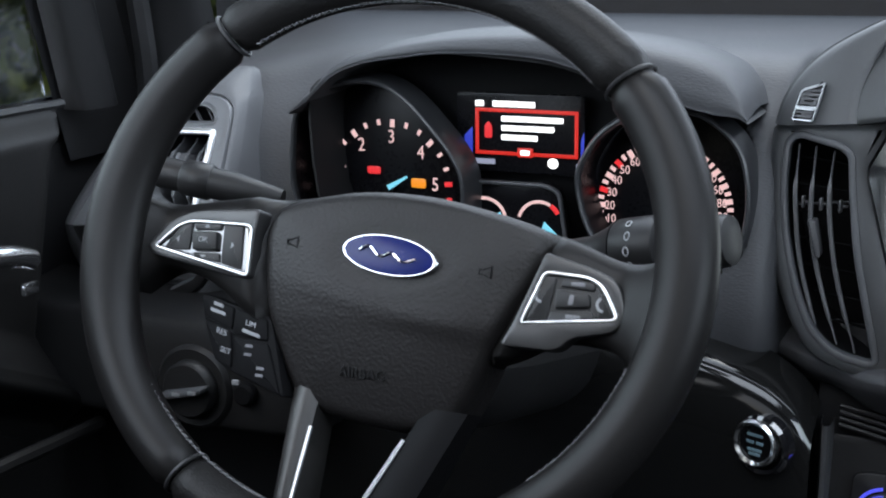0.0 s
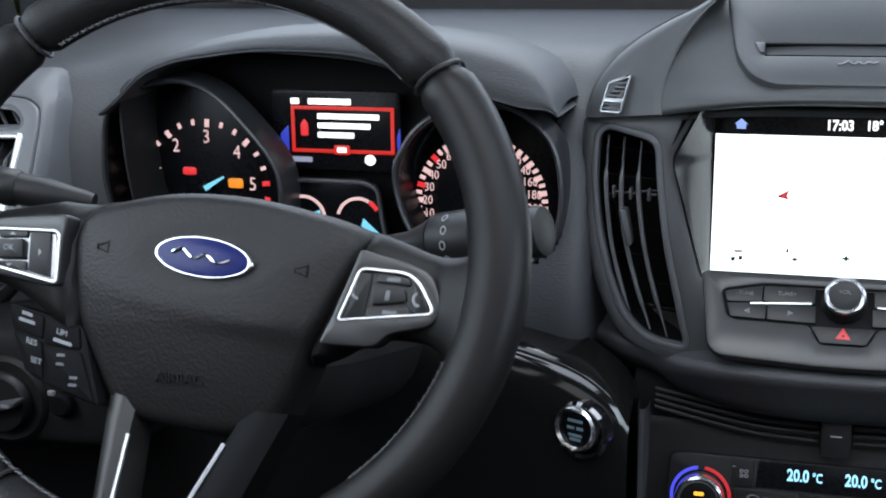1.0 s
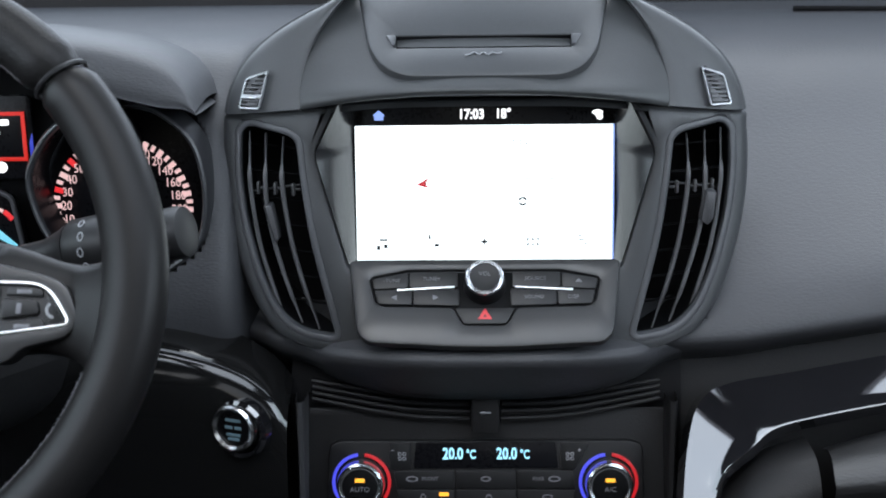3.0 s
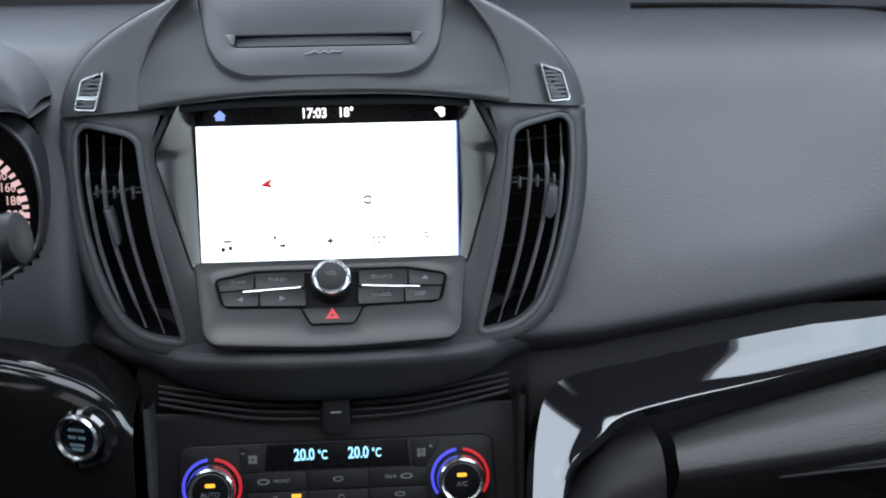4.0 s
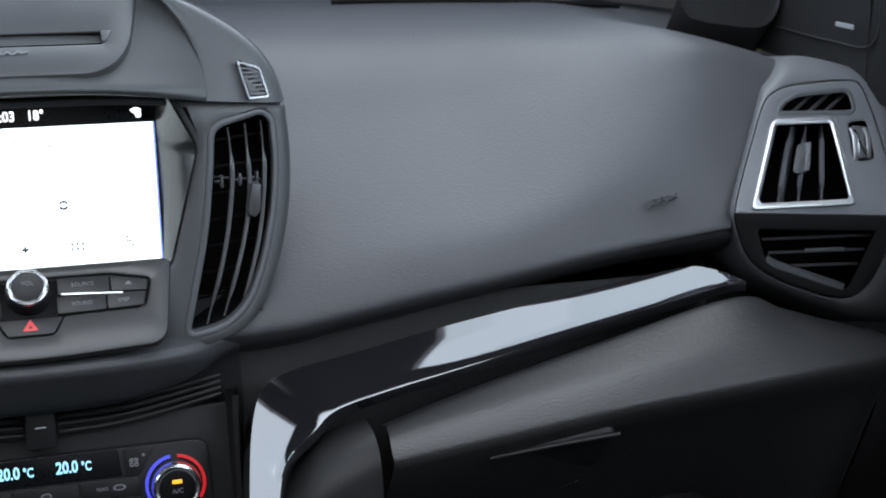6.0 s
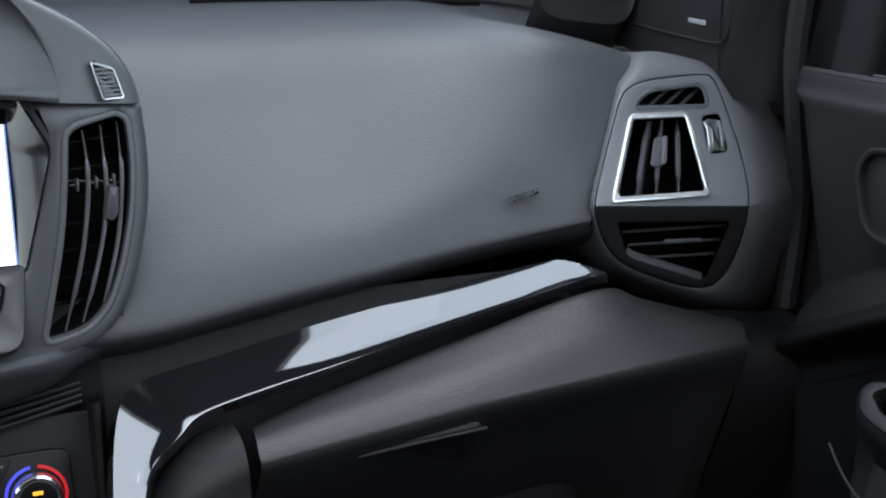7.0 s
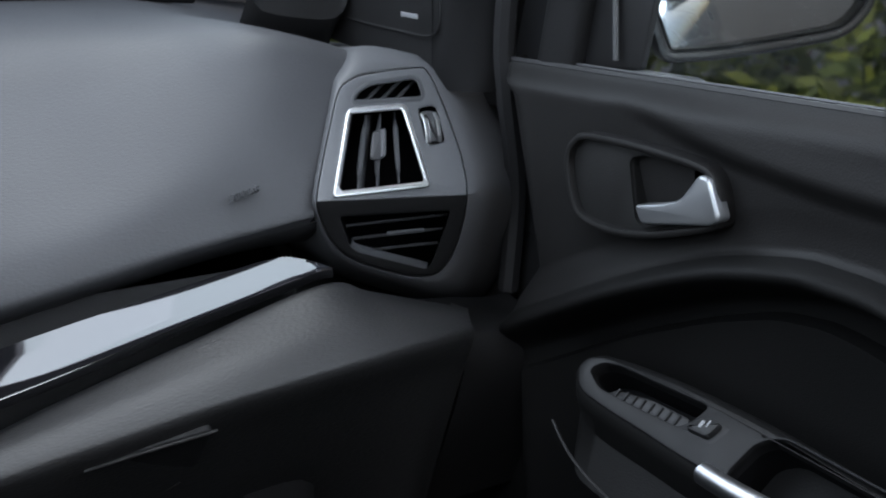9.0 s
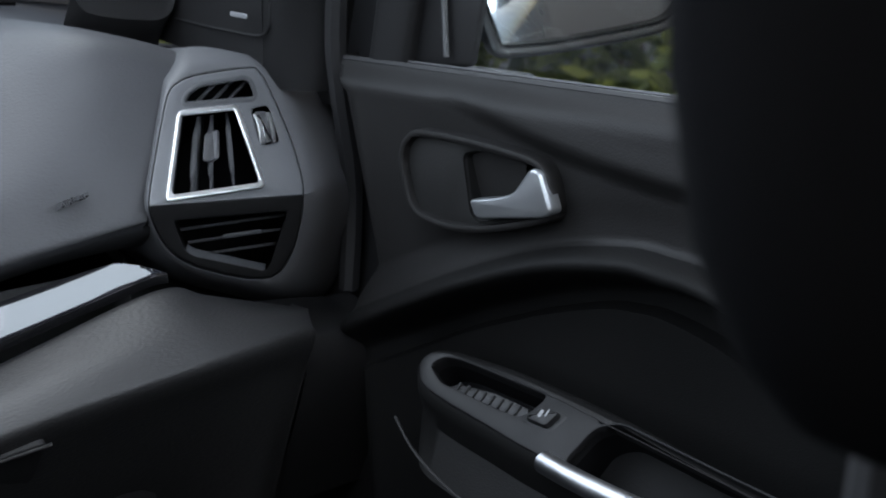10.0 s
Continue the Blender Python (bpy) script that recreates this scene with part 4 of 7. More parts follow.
# ---- climate controls ----
climate = thing("climate_panel", (0.0, 0.0, -0.30), "black climate control panel with two lit temperature knobs", "control panel")
cli = leaned((0.0, 0.0, -0.181), 10)
part("face", plate(rounded([(-0.132, -0.115), (0.132, -0.115), (0.132, 0.022), (-0.132, 0.022)], 0.006), leaned((0.0, 0.006, -0.181), 10), 0.06, bevel=0.002), LOWER, climate, "black surround")
part("panel", plate(rounded([(-0.116, -0.10), (0.116, -0.10), (0.112, -0.003), (0.104, 0.0), (-0.104, 0.0), (-0.112, -0.003)], 0.008), cli, 0.012, bevel=0.0015), CLIMATE, climate, "matt black control face")
part("display", plate(rounded([(-0.052, -0.020), (0.052, -0.020), (0.050, -0.0005), (-0.050, -0.0005)], 0.002, 3), cli, 0.001, bevel=0.0004, w=0.0010), LENS, climate, "black display window")
for u in (-0.0225, 0.0160):
    part("temperature", lettering("20.0", cli, u - 0.001, -0.0095, 0.0084, 0.0013, squeeze=0.74, bold=0.035), LCD, climate, "lit cyan temperature digits")
    part("temperature_unit", lettering("\u00b0C", cli, u + 0.0120, -0.0100, 0.0066, 0.0013, squeeze=0.70, bold=0.03), LCD, climate)


def climate_knob(u, v, word):
    base = part("temperature_knob", lathe([(0.0172, 0.0), (0.0172, 0.006), (0.0164, 0.013), (0.0130, 0.0145)], cli, u, v, 48), GREYTRIM, climate, "satin temperature knob")
    part("knob_ring", lathe([(0.0172, 0.007), (0.0165, 0.0135), (0.0150, 0.0150), (0.0128, 0.0142)], cli, u, v, 48, caps=False), CHROME, base, "satin chrome ring")
    part("knob_face", lathe([(0.0127, 0.010), (0.0127, 0.0149), (0.0118, 0.0154), (0.0050, 0.0154)], cli, u, v, 40), KNOBBLACK, base, "black knob face")
    part("knob_lamp", plate(rounded([(u - 0.0034, v + 0.0035), (u + 0.0034, v + 0.0035), (u + 0.0034, v + 0.0062), (u - 0.0034, v + 0.0062)], 0.0007, 2), cli, 0.0004, bevel=0.0001, w=0.0159), LED_AMBER, base, "lit amber lamp")
    part("knob_lettering", lettering(word, cli, u, v - 0.0018, 0.0036, 0.0157), DIMINK, base)
    part("cold_ring", plate(arc_band(u, v, 0.0190, 0.0212, 97, 215), cli, 0.002, bevel=0.0004, w=0.0022), LED_BLUE, climate, "glowing blue arc")
    part("warm_ring", plate(arc_band(u, v, 0.0190, 0.0212, -35, 83), cli, 0.002, bevel=0.0004, w=0.0022), LED_RED, climate, "glowing red arc")


climate_knob(-0.0893, -0.0300, "AUTO")
climate_knob(0.0877, -0.0300, "A/C")
for poly in ([(-0.066, -0.0215), (-0.0225, -0.0215), (-0.0225, -0.0345), (-0.064, -0.0345)], [(-0.0215, -0.0215), (0.0215, -0.0215), (0.0215, -0.0345), (-0.0215, -0.0345)], [(0.0225, -0.0215), (0.062, -0.0215), (0.064, -0.0345), (0.0225, -0.0345)],
             [(-0.064, -0.0355), (-0.0225, -0.0355), (-0.0225, -0.050), (-0.063, -0.050)], [(-0.0215, -0.0355), (0.0215, -0.0355), (0.0215, -0.050), (-0.0215, -0.050)], [(0.0225, -0.0355), (0.064, -0.0355), (0.063, -0.050), (0.0225, -0.050)],
             [(-0.0690, -0.001), (-0.0535, -0.001), (-0.0535, -0.0205), (-0.0690, -0.0205)], [(0.0535, -0.001), (0.0740, -0.001), (0.0640, -0.0205), (0.0535, -0.0205)]):
    key(poly, mat=CLIMATE, place=cli, parent=climate, w=0.0016)
for u, v, a, b in ((-0.0530, -0.0275, 0.0045, 0.0022), (0.0490, -0.0275, 0.0045, 0.0022), (0.0, -0.0275, 0.0038, 0.0020), (-0.045, -0.0405, 0.002, 0.0025), (0.002, -0.0410, 0.0024, 0.0024), (0.044, -0.0405, 0.0040, 0.0018)):
    part("symbol", plate(ellipse(a, b, 16, u, v), cli, 0.0003, (ellipse(a * 0.68, b * 0.55, 16, u, v),), 0.0001, 0.0018), DIMINK, climate)
for u, v, sign in ((-0.0600, -0.0110, -1), (0.0600, -0.0110, 1)):
    for k in range(4):
        a = radians(45 + 90 * k)
        part("fan_blade", plate(ellipse(0.0014, 0.0014, 10, u + 0.0023 * math.cos(a), v + 0.0023 * math.sin(a)), cli, 0.0003, (ellipse(0.0008, 0.0008, 10, u + 0.0023 * math.cos(a), v + 0.0023 * math.sin(a)),), 0.0001, 0.0018), INK, climate)
    part("fan_sign", bars(cli, [(u + sign * 0.0068 - 0.0012, u + sign * 0.0068 + 0.0012, v + 0.0045)], 0.0018, 0.0006), INK, climate)
part("fan_sign", plate([(0.0665, -0.0077), (0.0671, -0.0077), (0.0671, -0.0053), (0.0665, -0.0053)], cli, 0.0003, bevel=0.0001, w=0.0019), INK, climate)
part("lettering", lettering("FRONT", cli, -0.0400, -0.0275, 0.0026, 0.0018), DIMINK, climate)
part("lettering", lettering("REAR", cli, 0.0375, -0.0275, 0.0026, 0.0018), DIMINK, climate)
part("mode_lamp", plate(rounded([(-0.0335, -0.0400), (-0.0265, -0.0400), (-0.0265, -0.0372), (-0.0335, -0.0372)], 0.0007, 2), cli, 0.0004, bevel=0.0001, w=0.0019), LED_AMBER, climate, "lit amber lamp")

# slotted speaker grille between pod and climate panel
grille = thing("console_grille", (0.0, 0.01, -0.17), "black slotted grille above the climate panel", "grille")
part("backing", surface([[(x, 0.022, -0.125), (x, 0.012, -0.150), (x, 0.010, -0.178)] for x in (-0.14, 0.0, 0.14)], 2, 2), BLACK, grille)
for s in (-1, 1):
    for k in range(4):
        pts = spline([(s * 0.012, 0.002, -0.1485 - 0.0055 * k), (s * 0.06, 0.003, -0.1470 - 0.0052 * k), (s * 0.124, 0.006, -0.1375 - 0.0045 * k)], 6)
        part("slat", tube(pts, 0.0016, 6), LOWER, grille)
part("centre_tab", block((0.0, -0.001, -0.1585), (0.020, 0.010, 0.030), 0.002), LOWER, grille)
part("tab_mark", block((0.0, -0.0068, -0.1572), (0.0075, 0.001, 0.0012), 0.0003), INK, grille, "small light mark")

# sides of the lower console
console = thing("lower_console", (0.0, 0.0, -0.60), "dark lower console with a grey side rail", "console")
for s in (-1, 1):
    rows = [[(s * (0.1275 + d), y, z) for d, y in ((0.0, 0.01), (0.001, -0.006), (0.004, -0.010), (0.0075, -0.006), (0.0085, 0.02))] for z in (-0.148, -0.17, -0.22, -0.30, -0.42)]
    part("frame_rail", surface(rows, 2, 2), GREYTRIM if s < 0 else LOWER, console)
part("lower_body", block((0.0, 0.08, -0.44), (0.265, 0.20, 0.32), 0.02), LOWER, console)
part("tunnel", block((0.0, -0.35, -0.52), (0.24, 0.80, 0.20), 0.03), LOWER, console, "black centre tunnel")

# side panels of the footwells
for s in (-1, 1):
    solo("footwell_side", block((s * 0.785, 0.12, -0.36), (0.03, 0.50, 0.50), 0.008), LOWER, "black side panel of the footwell", "wall", kind="structure")

# blocks added to plug the daylight slit between dashboard end and door
for s in (-1, 1):
    solo("hinge_gap_plug", block((s * 0.785, 0.10, -0.0375), (0.03, 0.50, 0.165), 0.006), RUBBER, "black plug at the door hinge post", "pillar", kind="structure")

# ---- starter button ----
starter = thing("starter_button", (-0.171, -0.02, -0.17), "round starter button with a bright chrome ring", "button")
stp = lambda u, v, w: Vector((-0.1705 + u * 0.93 - 0.35 * w, -0.040 - 0.35 * u - 0.93 * w, -0.1535 + v))
part("collar", lathe([(0.0215, -0.006), (0.0212, 0.002), (0.0190, 0.0045), (0.0165, 0.003)], stp, 0.003, -0.002, 40, caps=False), GLOSS, starter, "glossy black collar")
part("ring", lathe([(0.0168, 0.001), (0.0165, 0.0055), (0.0150, 0.0070), (0.0128, 0.0055), (0.0124, 0.003)], stp, 0.0, 0.0, 56, caps=False), CHROME, starter, "bright chrome ring")
part("cap", lathe([(0.0126, 0.0), (0.0126, 0.004), (0.0110, 0.0046), (0.004, 0.0048)], stp, 0.0, 0.0, 36), LENS, starter, "dark cap")
bar_parts("writing_bar", stp, [(-0.006, 0.006, 0.0058), (-0.0065, -0.0005, 0.0005), (0.001, 0.0065, 0.0005), (-0.0055, 0.0055, -0.0048), (-0.0045, 0.0045, -0.0078)], 0.0052, 0.0022, material("starter_print", (0.10, 0.16, 0.19), 0.5, emit=(0.3, 0.5, 0.6), power=0.05), starter, "pale blue print")

# ---- outer vents ----
def outer_vent(side, shift, y):
    base = Vector((side * 0.59 + shift, y + 0.03, -0.12))
    v = thing("air_vent", base, "outer air vent with a bright chrome frame and upright black slats", "air vent", "outer air vents")
    pl = lambda u, w_, w: Vector(lean_out(side, shift, side * across(side, u) + shift, y - 0.003 + fold(w_, u) - w, w_, y))
    frame_out = rounded([(0.5513, 0.0246), (0.6060, 0.0236), (0.6329, -0.0480), (0.5387, -0.0459)], 0.006, 5)
    frame_in = inset(frame_out, 0.0048)
    up = rounded([(0.5573, 0.0299), (0.5612, 0.0359), (0.5714, 0.0410), (0.6116, 0.0429), (0.6171, 0.0402), (0.6221, 0.0275)], 0.004, 4)
    low = rounded([(0.5443, -0.0618), (0.6529, -0.0714), (0.6314, -0.1149), (0.6257, -0.1186), (0.5597, -0.0934), (0.5524, -0.0872)], 0.004, 4)
    thumb = rounded([(0.6171, 0.0187), (0.6347, 0.0197), (0.6460, -0.0122), (0.6287, -0.0135)], 0.005, 4)
    holes = (frame_in, up, low, thumb)
    rim = inset(spline(END, 5, True), 0.001)
    upper = [p for p in rim if p[1] > crease_at(p[0]) + 0.0012]
    lower = [p for p in rim if p[1] < crease_at(p[0]) - 0.0012]
    ends = [(lambda q: (float(q[0]), crease_at(float(q[0]))))(min((p for p in rim if (p[0] < 0.6) == near), key=lambda p: abs(p[1] - crease_at(p[0])))) for near in (True, False)]
    halves = []
    for half in (upper, lower):
        k0 = max(range(len(half)), key=lambda i: math.hypot(*(np.array(half[i]) - np.array(half[i - 1]))))
        half = half[k0:] + half[:k0]
        halves.append([np.array(q) for q in [*half, *sorted(ends, key=lambda r: abs(r[0] - half[-1][0]))]])
    upper, lower = halves
    part("face", plate(upper, pl, 0.010, (frame_in, up, thumb), 0.0012, 0.0045), LITVENTFACE, v, "satin dark grey vent face")
    # the half below the fold is darker in colour to give its shade
    part("lower_face", plate(lower, pl, 0.010, (low,), 0.0012, 0.0045), LOWER, v, "lower vent face, darkened for shade")
    part("frame", plate(frame_out, pl, 0.010, (frame_in,), 0.0022, 0.0090), FRAMECHROME, v, "bright chrome frame", 85)
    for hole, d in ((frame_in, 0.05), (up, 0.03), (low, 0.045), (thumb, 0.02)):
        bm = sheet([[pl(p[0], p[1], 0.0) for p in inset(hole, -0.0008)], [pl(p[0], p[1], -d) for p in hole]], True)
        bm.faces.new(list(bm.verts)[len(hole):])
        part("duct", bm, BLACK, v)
    for x0, x1, lean in ((0.5680, 0.5610, 0.004), (0.5805, 0.5790, 0.0), (0.5950, 0.6005, -0.003)):
        rows = []
        for k in range(15):
            t = k / 14
            z = 0.0175 - 0.060 * t
            broad = ease(0.12, 0.17, t) * ease(0.82, 0.77, t)
            f = -0.0085 + 0.0065 * broad
            h = 0.0010 + 0.0014 * broad
            x = x0 + (x1 - x0) * t
            rows.append([pl(x + lean, z, f - 0.024), pl(x - h, z, f - 0.0012), pl(x - 0.6 * h, z, f), pl(x + 0.6 * h, z, f), pl(x + h, z, f - 0.0012), pl(x + lean + 0.001, z, f - 0.024)])
        part("slat", sheet(rows), HARD, v)
    part("slider", plate(rounded([(0.5745, 0.0035), (0.5870, 0.0050), (0.5875, -0.0170), (0.5800, -0.0205), (0.5725, -0.0185)], 0.003, 4), pl, 0.018, bevel=0.0025, w=0.003), SLAT, v, "chunky black slider")
    part("slider_edge", plate(rounded([(0.5825, 0.0045), (0.5870, 0.0050), (0.5875, -0.0170), (0.5835, -0.0185)], 0.001, 3), pl, 0.004, bevel=0.001, w=0.0036), LITVENTFACE, v)
    part("upper_lip", plate(inset(up, -0.0042), pl, 0.006, (inset(up, 0.0006),), 0.0022, 0.0052), HARD, v, "grey lip of the side window demister")
    for x in (0.573, 0.588, 0.603):
        part("upper_slat", tube([pl(x - 0.006, 0.0285, -0.010), pl(x + 0.011, 0.0420, -0.010)], 0.0015, 5), SLAT, v)
    part("thumb_wheel", plate(rounded([(0.6205, 0.0160), (0.6330, 0.0150), (0.6420, -0.0110), (0.6305, -0.0118)], 0.004, 4), pl, 0.016, bevel=0.004, w=0.0075), SLAT, v, "vent thumb wheel")
    for x, h in ((0.6222, 0.0026), (0.6335, 0.0020)):
        rim_line = spline([(x, 0.0140, 0.004), (x + 0.0036, 0.008, 0.0085), (x + 0.0055, 0.001, 0.0100), (x + 0.0066, -0.006, 0.0085), (x + 0.0070, -0.0115, 0.004)], 4)
        part("wheel_edge", sheet([[pl(p[0] - h, p[1], p[2] - 0.001), pl(p[0] - 0.5 * h, p[1], p[2] + 0.0005), pl(p[0] + 0.5 * h, p[1], p[2] + 0.0005), pl(p[0] + h, p[1], p[2] - 0.001)] for p in rim_line]), FRAMECHROME, v, "bright rim of the thumb wheel")
    bar_parts("vent_mark", pl, [(0.634, 0.640, -0.0195)], 0.0045, 0.0022, DIMINK, v)
    sill = [(0.5534, -0.0887), (0.5608, -0.0940), (0.5922, -0.1063), (0.6258, -0.1191)]
    part("lower_lip", sheet([[pl(p[0], p[1], 0.0030), pl(p[0] + 0.0004, p[1] + 0.0030, -0.0010), pl(p[0] + 0.0010, p[1] + 0.0062, -0.0100)] for p in spline(sill, 5)]), HARD, v, "grey lower lip")
    for k in range(3):
        z = -0.0690 - 0.0115 * k
        part("lower_slat", plate([(0.549 + 0.006 * k, z), (0.6480 - 0.0055 * k, z - 0.004), (0.6480 - 0.0055 * k, z - 0.0062), (0.549 + 0.006 * k, z - 0.0022)], pl, 0.012, bevel=0.0004, w=-0.008), SLAT, v)
    part("lower_tab", plate(rounded([(0.5880, -0.0805), (0.6240, -0.0825), (0.6240, -0.0860), (0.5880, -0.0840)], 0.001, 2), pl, 0.008, bevel=0.001, w=-0.004), LITVENTFACE, v)


outer_vent(1, 0.0, 0.0)
outer_vent(-1, DRIVER_VENT, -0.07)
part("airbag_lettering", lettering("AIRBAG", lambda u, v, w: Vector((0.466 + u, 0.0105 - 0.94 * w + 0.35 * (v + 0.20 * u), -0.036 + 0.94 * (v + 0.20 * u) + 0.35 * w)), 0.0, 0.0, 0.0052, 0.0022, depth=0.004), PAD, dash, "embossed airbag lettering")

# ---- instrument cluster ----
cluster = thing("instrument_cluster", (-0.37, 0.05, -0.07), "lit instrument cluster with two round dials and a message display", "instruments")
cowl = ARCH
part("cowl", sheet([[(p[0], -0.012 - 0.12 * max(0, p[1] - 0.03), p[1]) for p in inset(cowl, -0.003)], [(p[0], -0.014 - 0.12 * max(0, p[1] - 0.03), p[1]) for p in cowl], [(p[0], 0.05, p[1]) for p in inset(cowl, 0.004)]], True), LOWER, cluster, "black cowl round the dials")
part("back_plate", plate(inset(cowl, 0.002), flat_xz(0.042), 0.004), BLACK, cluster)
HOODS = [(-0.535, 0.050, 0.054), (-0.520, 0.060, 0.068), (-0.498, 0.079, 0.090), (-0.474, 0.089, 0.099), (-0.446, 0.094, 0.106), (-0.40, 0.099, 0.113), (-0.337, 0.097, 0.115), (-0.296, 0.087, 0.111), (-0.25, 0.073, 0.104), (-0.215, 0.064, 0.093), (-0.198, 0.062, 0.079), (-0.190, 0.058, 0.064)]
part("hood", surface([[(x, 0.06, zb), (x, -0.016, zb), (x, -0.024, zb + 0.002), (x, -0.023, 0.5 * (zb + zt)), (x, -0.012, zt - 0.002), (x, 0.03, zt + 0.001), (x, 0.14, zt - 0.008)] for x, zb, zt in HOODS], 5, 5), PAD, cluster, "grained charcoal hood")
face_at = flat_xz(0.030)


def dial(tube_line, front, fine, h, start, steps, step, labels, tick_r, num_r, reds, needle_angle, label, needle_r=0.044):
    d = part("dial", plate(inset(tube_line, 0.003), flat_xz(0.032), 0.003), LENS, cluster, label)
    part("dial_tube", sheet([[(p[0], y, p[1]) for p in inset(tube_line, k)] for k, y in ((0.0045, 0.031), (0.0035, front + 0.004))], True), LENS, d, "glossy black inside of the tube")
    part("dial_rim", sheet([[(p[0], y, p[1]) for p in inset(tube_line, k)] for k, y in ((0.0035, front + 0.0045), (0.0025, front + 0.0010), (0.0010, front), (-0.0005, front + 0.0010), (-0.0018, front + 0.005), (-0.0030, front + 0.030))], True), MIRRORRIM, d, "grey dial rim")
    ticks, red = bmesh.new(), bmesh.new()
    for i in range(steps * fine + 1):
        a = radians(start - i * step / fine)
        ca, sa = math.cos(a), math.sin(a)
        r0, r1, wd = tick_r - (0.0062 if i % fine == 0 else 0.0045), tick_r, 0.0019 if i % fine == 0 else 0.0014
        q = [(h[0] + rr * ca - ww * sa, h[1] + rr * sa + ww * ca) for rr, ww in ((r0, -wd), (r1, -wd), (r1, wd), (r0, wd))]
        plate(q, face_at, 0.0005, bevel=0.0001, w=0.001, bm=red if i in reds else ticks)
    tagged(part("tick_scale", ticks, DIAL_PINK, d, "lit pink tick marks"), kind="stuff")
    tagged(part("red_scale", red, DIAL_RED, d, "lit red marks"), kind="stuff")
    for i, text in enumerate(labels):
        if not text:
            continue
        a = radians(start - i * step)
        part("numeral", lettering(text, face_at, h[0] + num_r * math.cos(a), h[1] + num_r * math.sin(a), 0.0066 if len(text) > 1 else 0.0108, 0.0012, squeeze=0.85), DIAL_PINK, d)
    a = radians(needle_angle)
    ca, sa = math.cos(a), math.sin(a)
    n0, n1 = 0.001, needle_r
    part("needle", plate([(h[0] + n0 * ca + 0.0022 * sa, h[1] + n0 * sa - 0.0022 * ca), (h[0] + n1 * ca + 0.0008 * sa, h[1] + n1 * sa - 0.0008 * ca), (h[0] + n1 * ca - 0.0008 * sa, h[1] + n1 * sa + 0.0008 * ca), (h[0] + n0 * ca - 0.0022 * sa, h[1] + n0 * sa + 0.0022 * ca)], face_at, 0.0015, bevel=0.0004, w=0.006), NEEDLE, d, "lit cyan needle")
    part("needle_hub", lathe([(0.0045, 0.001), (0.0045, 0.004), (0.003, 0.005), (0.001, 0.0052)], face_at, *h, 24), BLACK, d)
    return d, h


tach, th = dial(TACH_TUBE, -0.006, 3, (-0.4775, -0.0115), 206, 6, 40.0, ["", "1", "2", "3", "4", "5", ""], 0.0540, 0.0400, {15, 16, 17, 18}, 30, "black rev counter dial", 0.020)
part("charge_lamp", plate(rounded([(-0.4965, -0.0015), (-0.4850, -0.0015), (-0.4850, 0.0045), (-0.4965, 0.0045)], 0.002, 3), face_at, 0.0005, bevel=0.0001, w=0.001), DIAL_RED, tach, "red battery lamp")
part("engine_lamp", plate(rounded([(-0.4585, -0.0105), (-0.4460, -0.0105), (-0.4460, -0.0030), (-0.4585, -0.0030)], 0.002, 3), face_at, 0.0005, bevel=0.0001, w=0.001), DIAL_AMBER, tach, "amber engine lamp")
speedo, sh = dial(SPEED_TUBE, -0.006, 2, (-0.257, -0.014), 207, 17, 14.0, ["0", "10", "20", "30", "40", "50", "60", "70", "80", "90", "100", "120", "140", "160", "180", "200", "220", "240"], 0.0500, 0.0405, {6, 10}, 221, "black speedometer dial")
# message display
disp = part("message_display", plate(rounded([(-0.420, 0.006), (-0.318, 0.006), (-0.318, 0.066), (-0.420, 0.066)], 0.004, 3), flat_xz(0.031), 0.002), LENS, cluster, "colour message display")
part("warning_frame", plate([(-0.4040, 0.0195), (-0.3225, 0.0195), (-0.3225, 0.0545), (-0.4040, 0.0545)], face_at, 0.0005, ([(-0.4012, 0.0222), (-0.3253, 0.0222), (-0.3253, 0.0518), (-0.4012, 0.0518)],), 0.0002, 0.001), DISPLAY_RED, disp, "glowing red message frame")
bar_parts("header_bar", face_at, [(-0.404, -0.397, 0.0580), (-0.390, -0.356, 0.0580)], 0.001, 0.0045, TEXT_GLOW, disp, "white unreadable heading")
bar_parts("message_bar", face_at, [(-0.383, -0.334, 0.0470), (-0.383, -0.341, 0.0400), (-0.383, -0.354, 0.0330)], 0.001, 0.0042, TEXT_GLOW, disp, "white unreadable message")
part("belt_icon", plate(rounded([(-0.3965, 0.0320), (-0.3905, 0.0320), (-0.3905, 0.0410), (-0.3935, 0.0450), (-0.3965, 0.0410)], 0.0015, 3), face_at, 0.0005, bevel=0.0001, w=0.001), DIAL_RED, disp, "red warning symbol")
part("confirm_key", plate(rounded([(-0.3700, 0.0185), (-0.3575, 0.0185), (-0.3575, 0.0255), (-0.3700, 0.0255)], 0.0012, 3), face_at, 0.0005, bevel=0.0001, w=0.0016), DISPLAY_RED, disp)
bar_parts("confirm_bar", face_at, [(-0.3675, -0.3600, 0.0220)], 0.002, 0.0038, TEXT_GLOW, disp)
for u0, u1 in ((-0.4130, -0.4065), (-0.3205, -0.3180)):
    part("blue_glow", plate(rounded([(u0, 0.0170), (u1, 0.0170), (u1, 0.0400), (u0, 0.0330)], 0.001, 2), face_at, 0.0005, bevel=0.0001, w=0.0008), DISPLAY_BLUE, disp, "blue display edge")
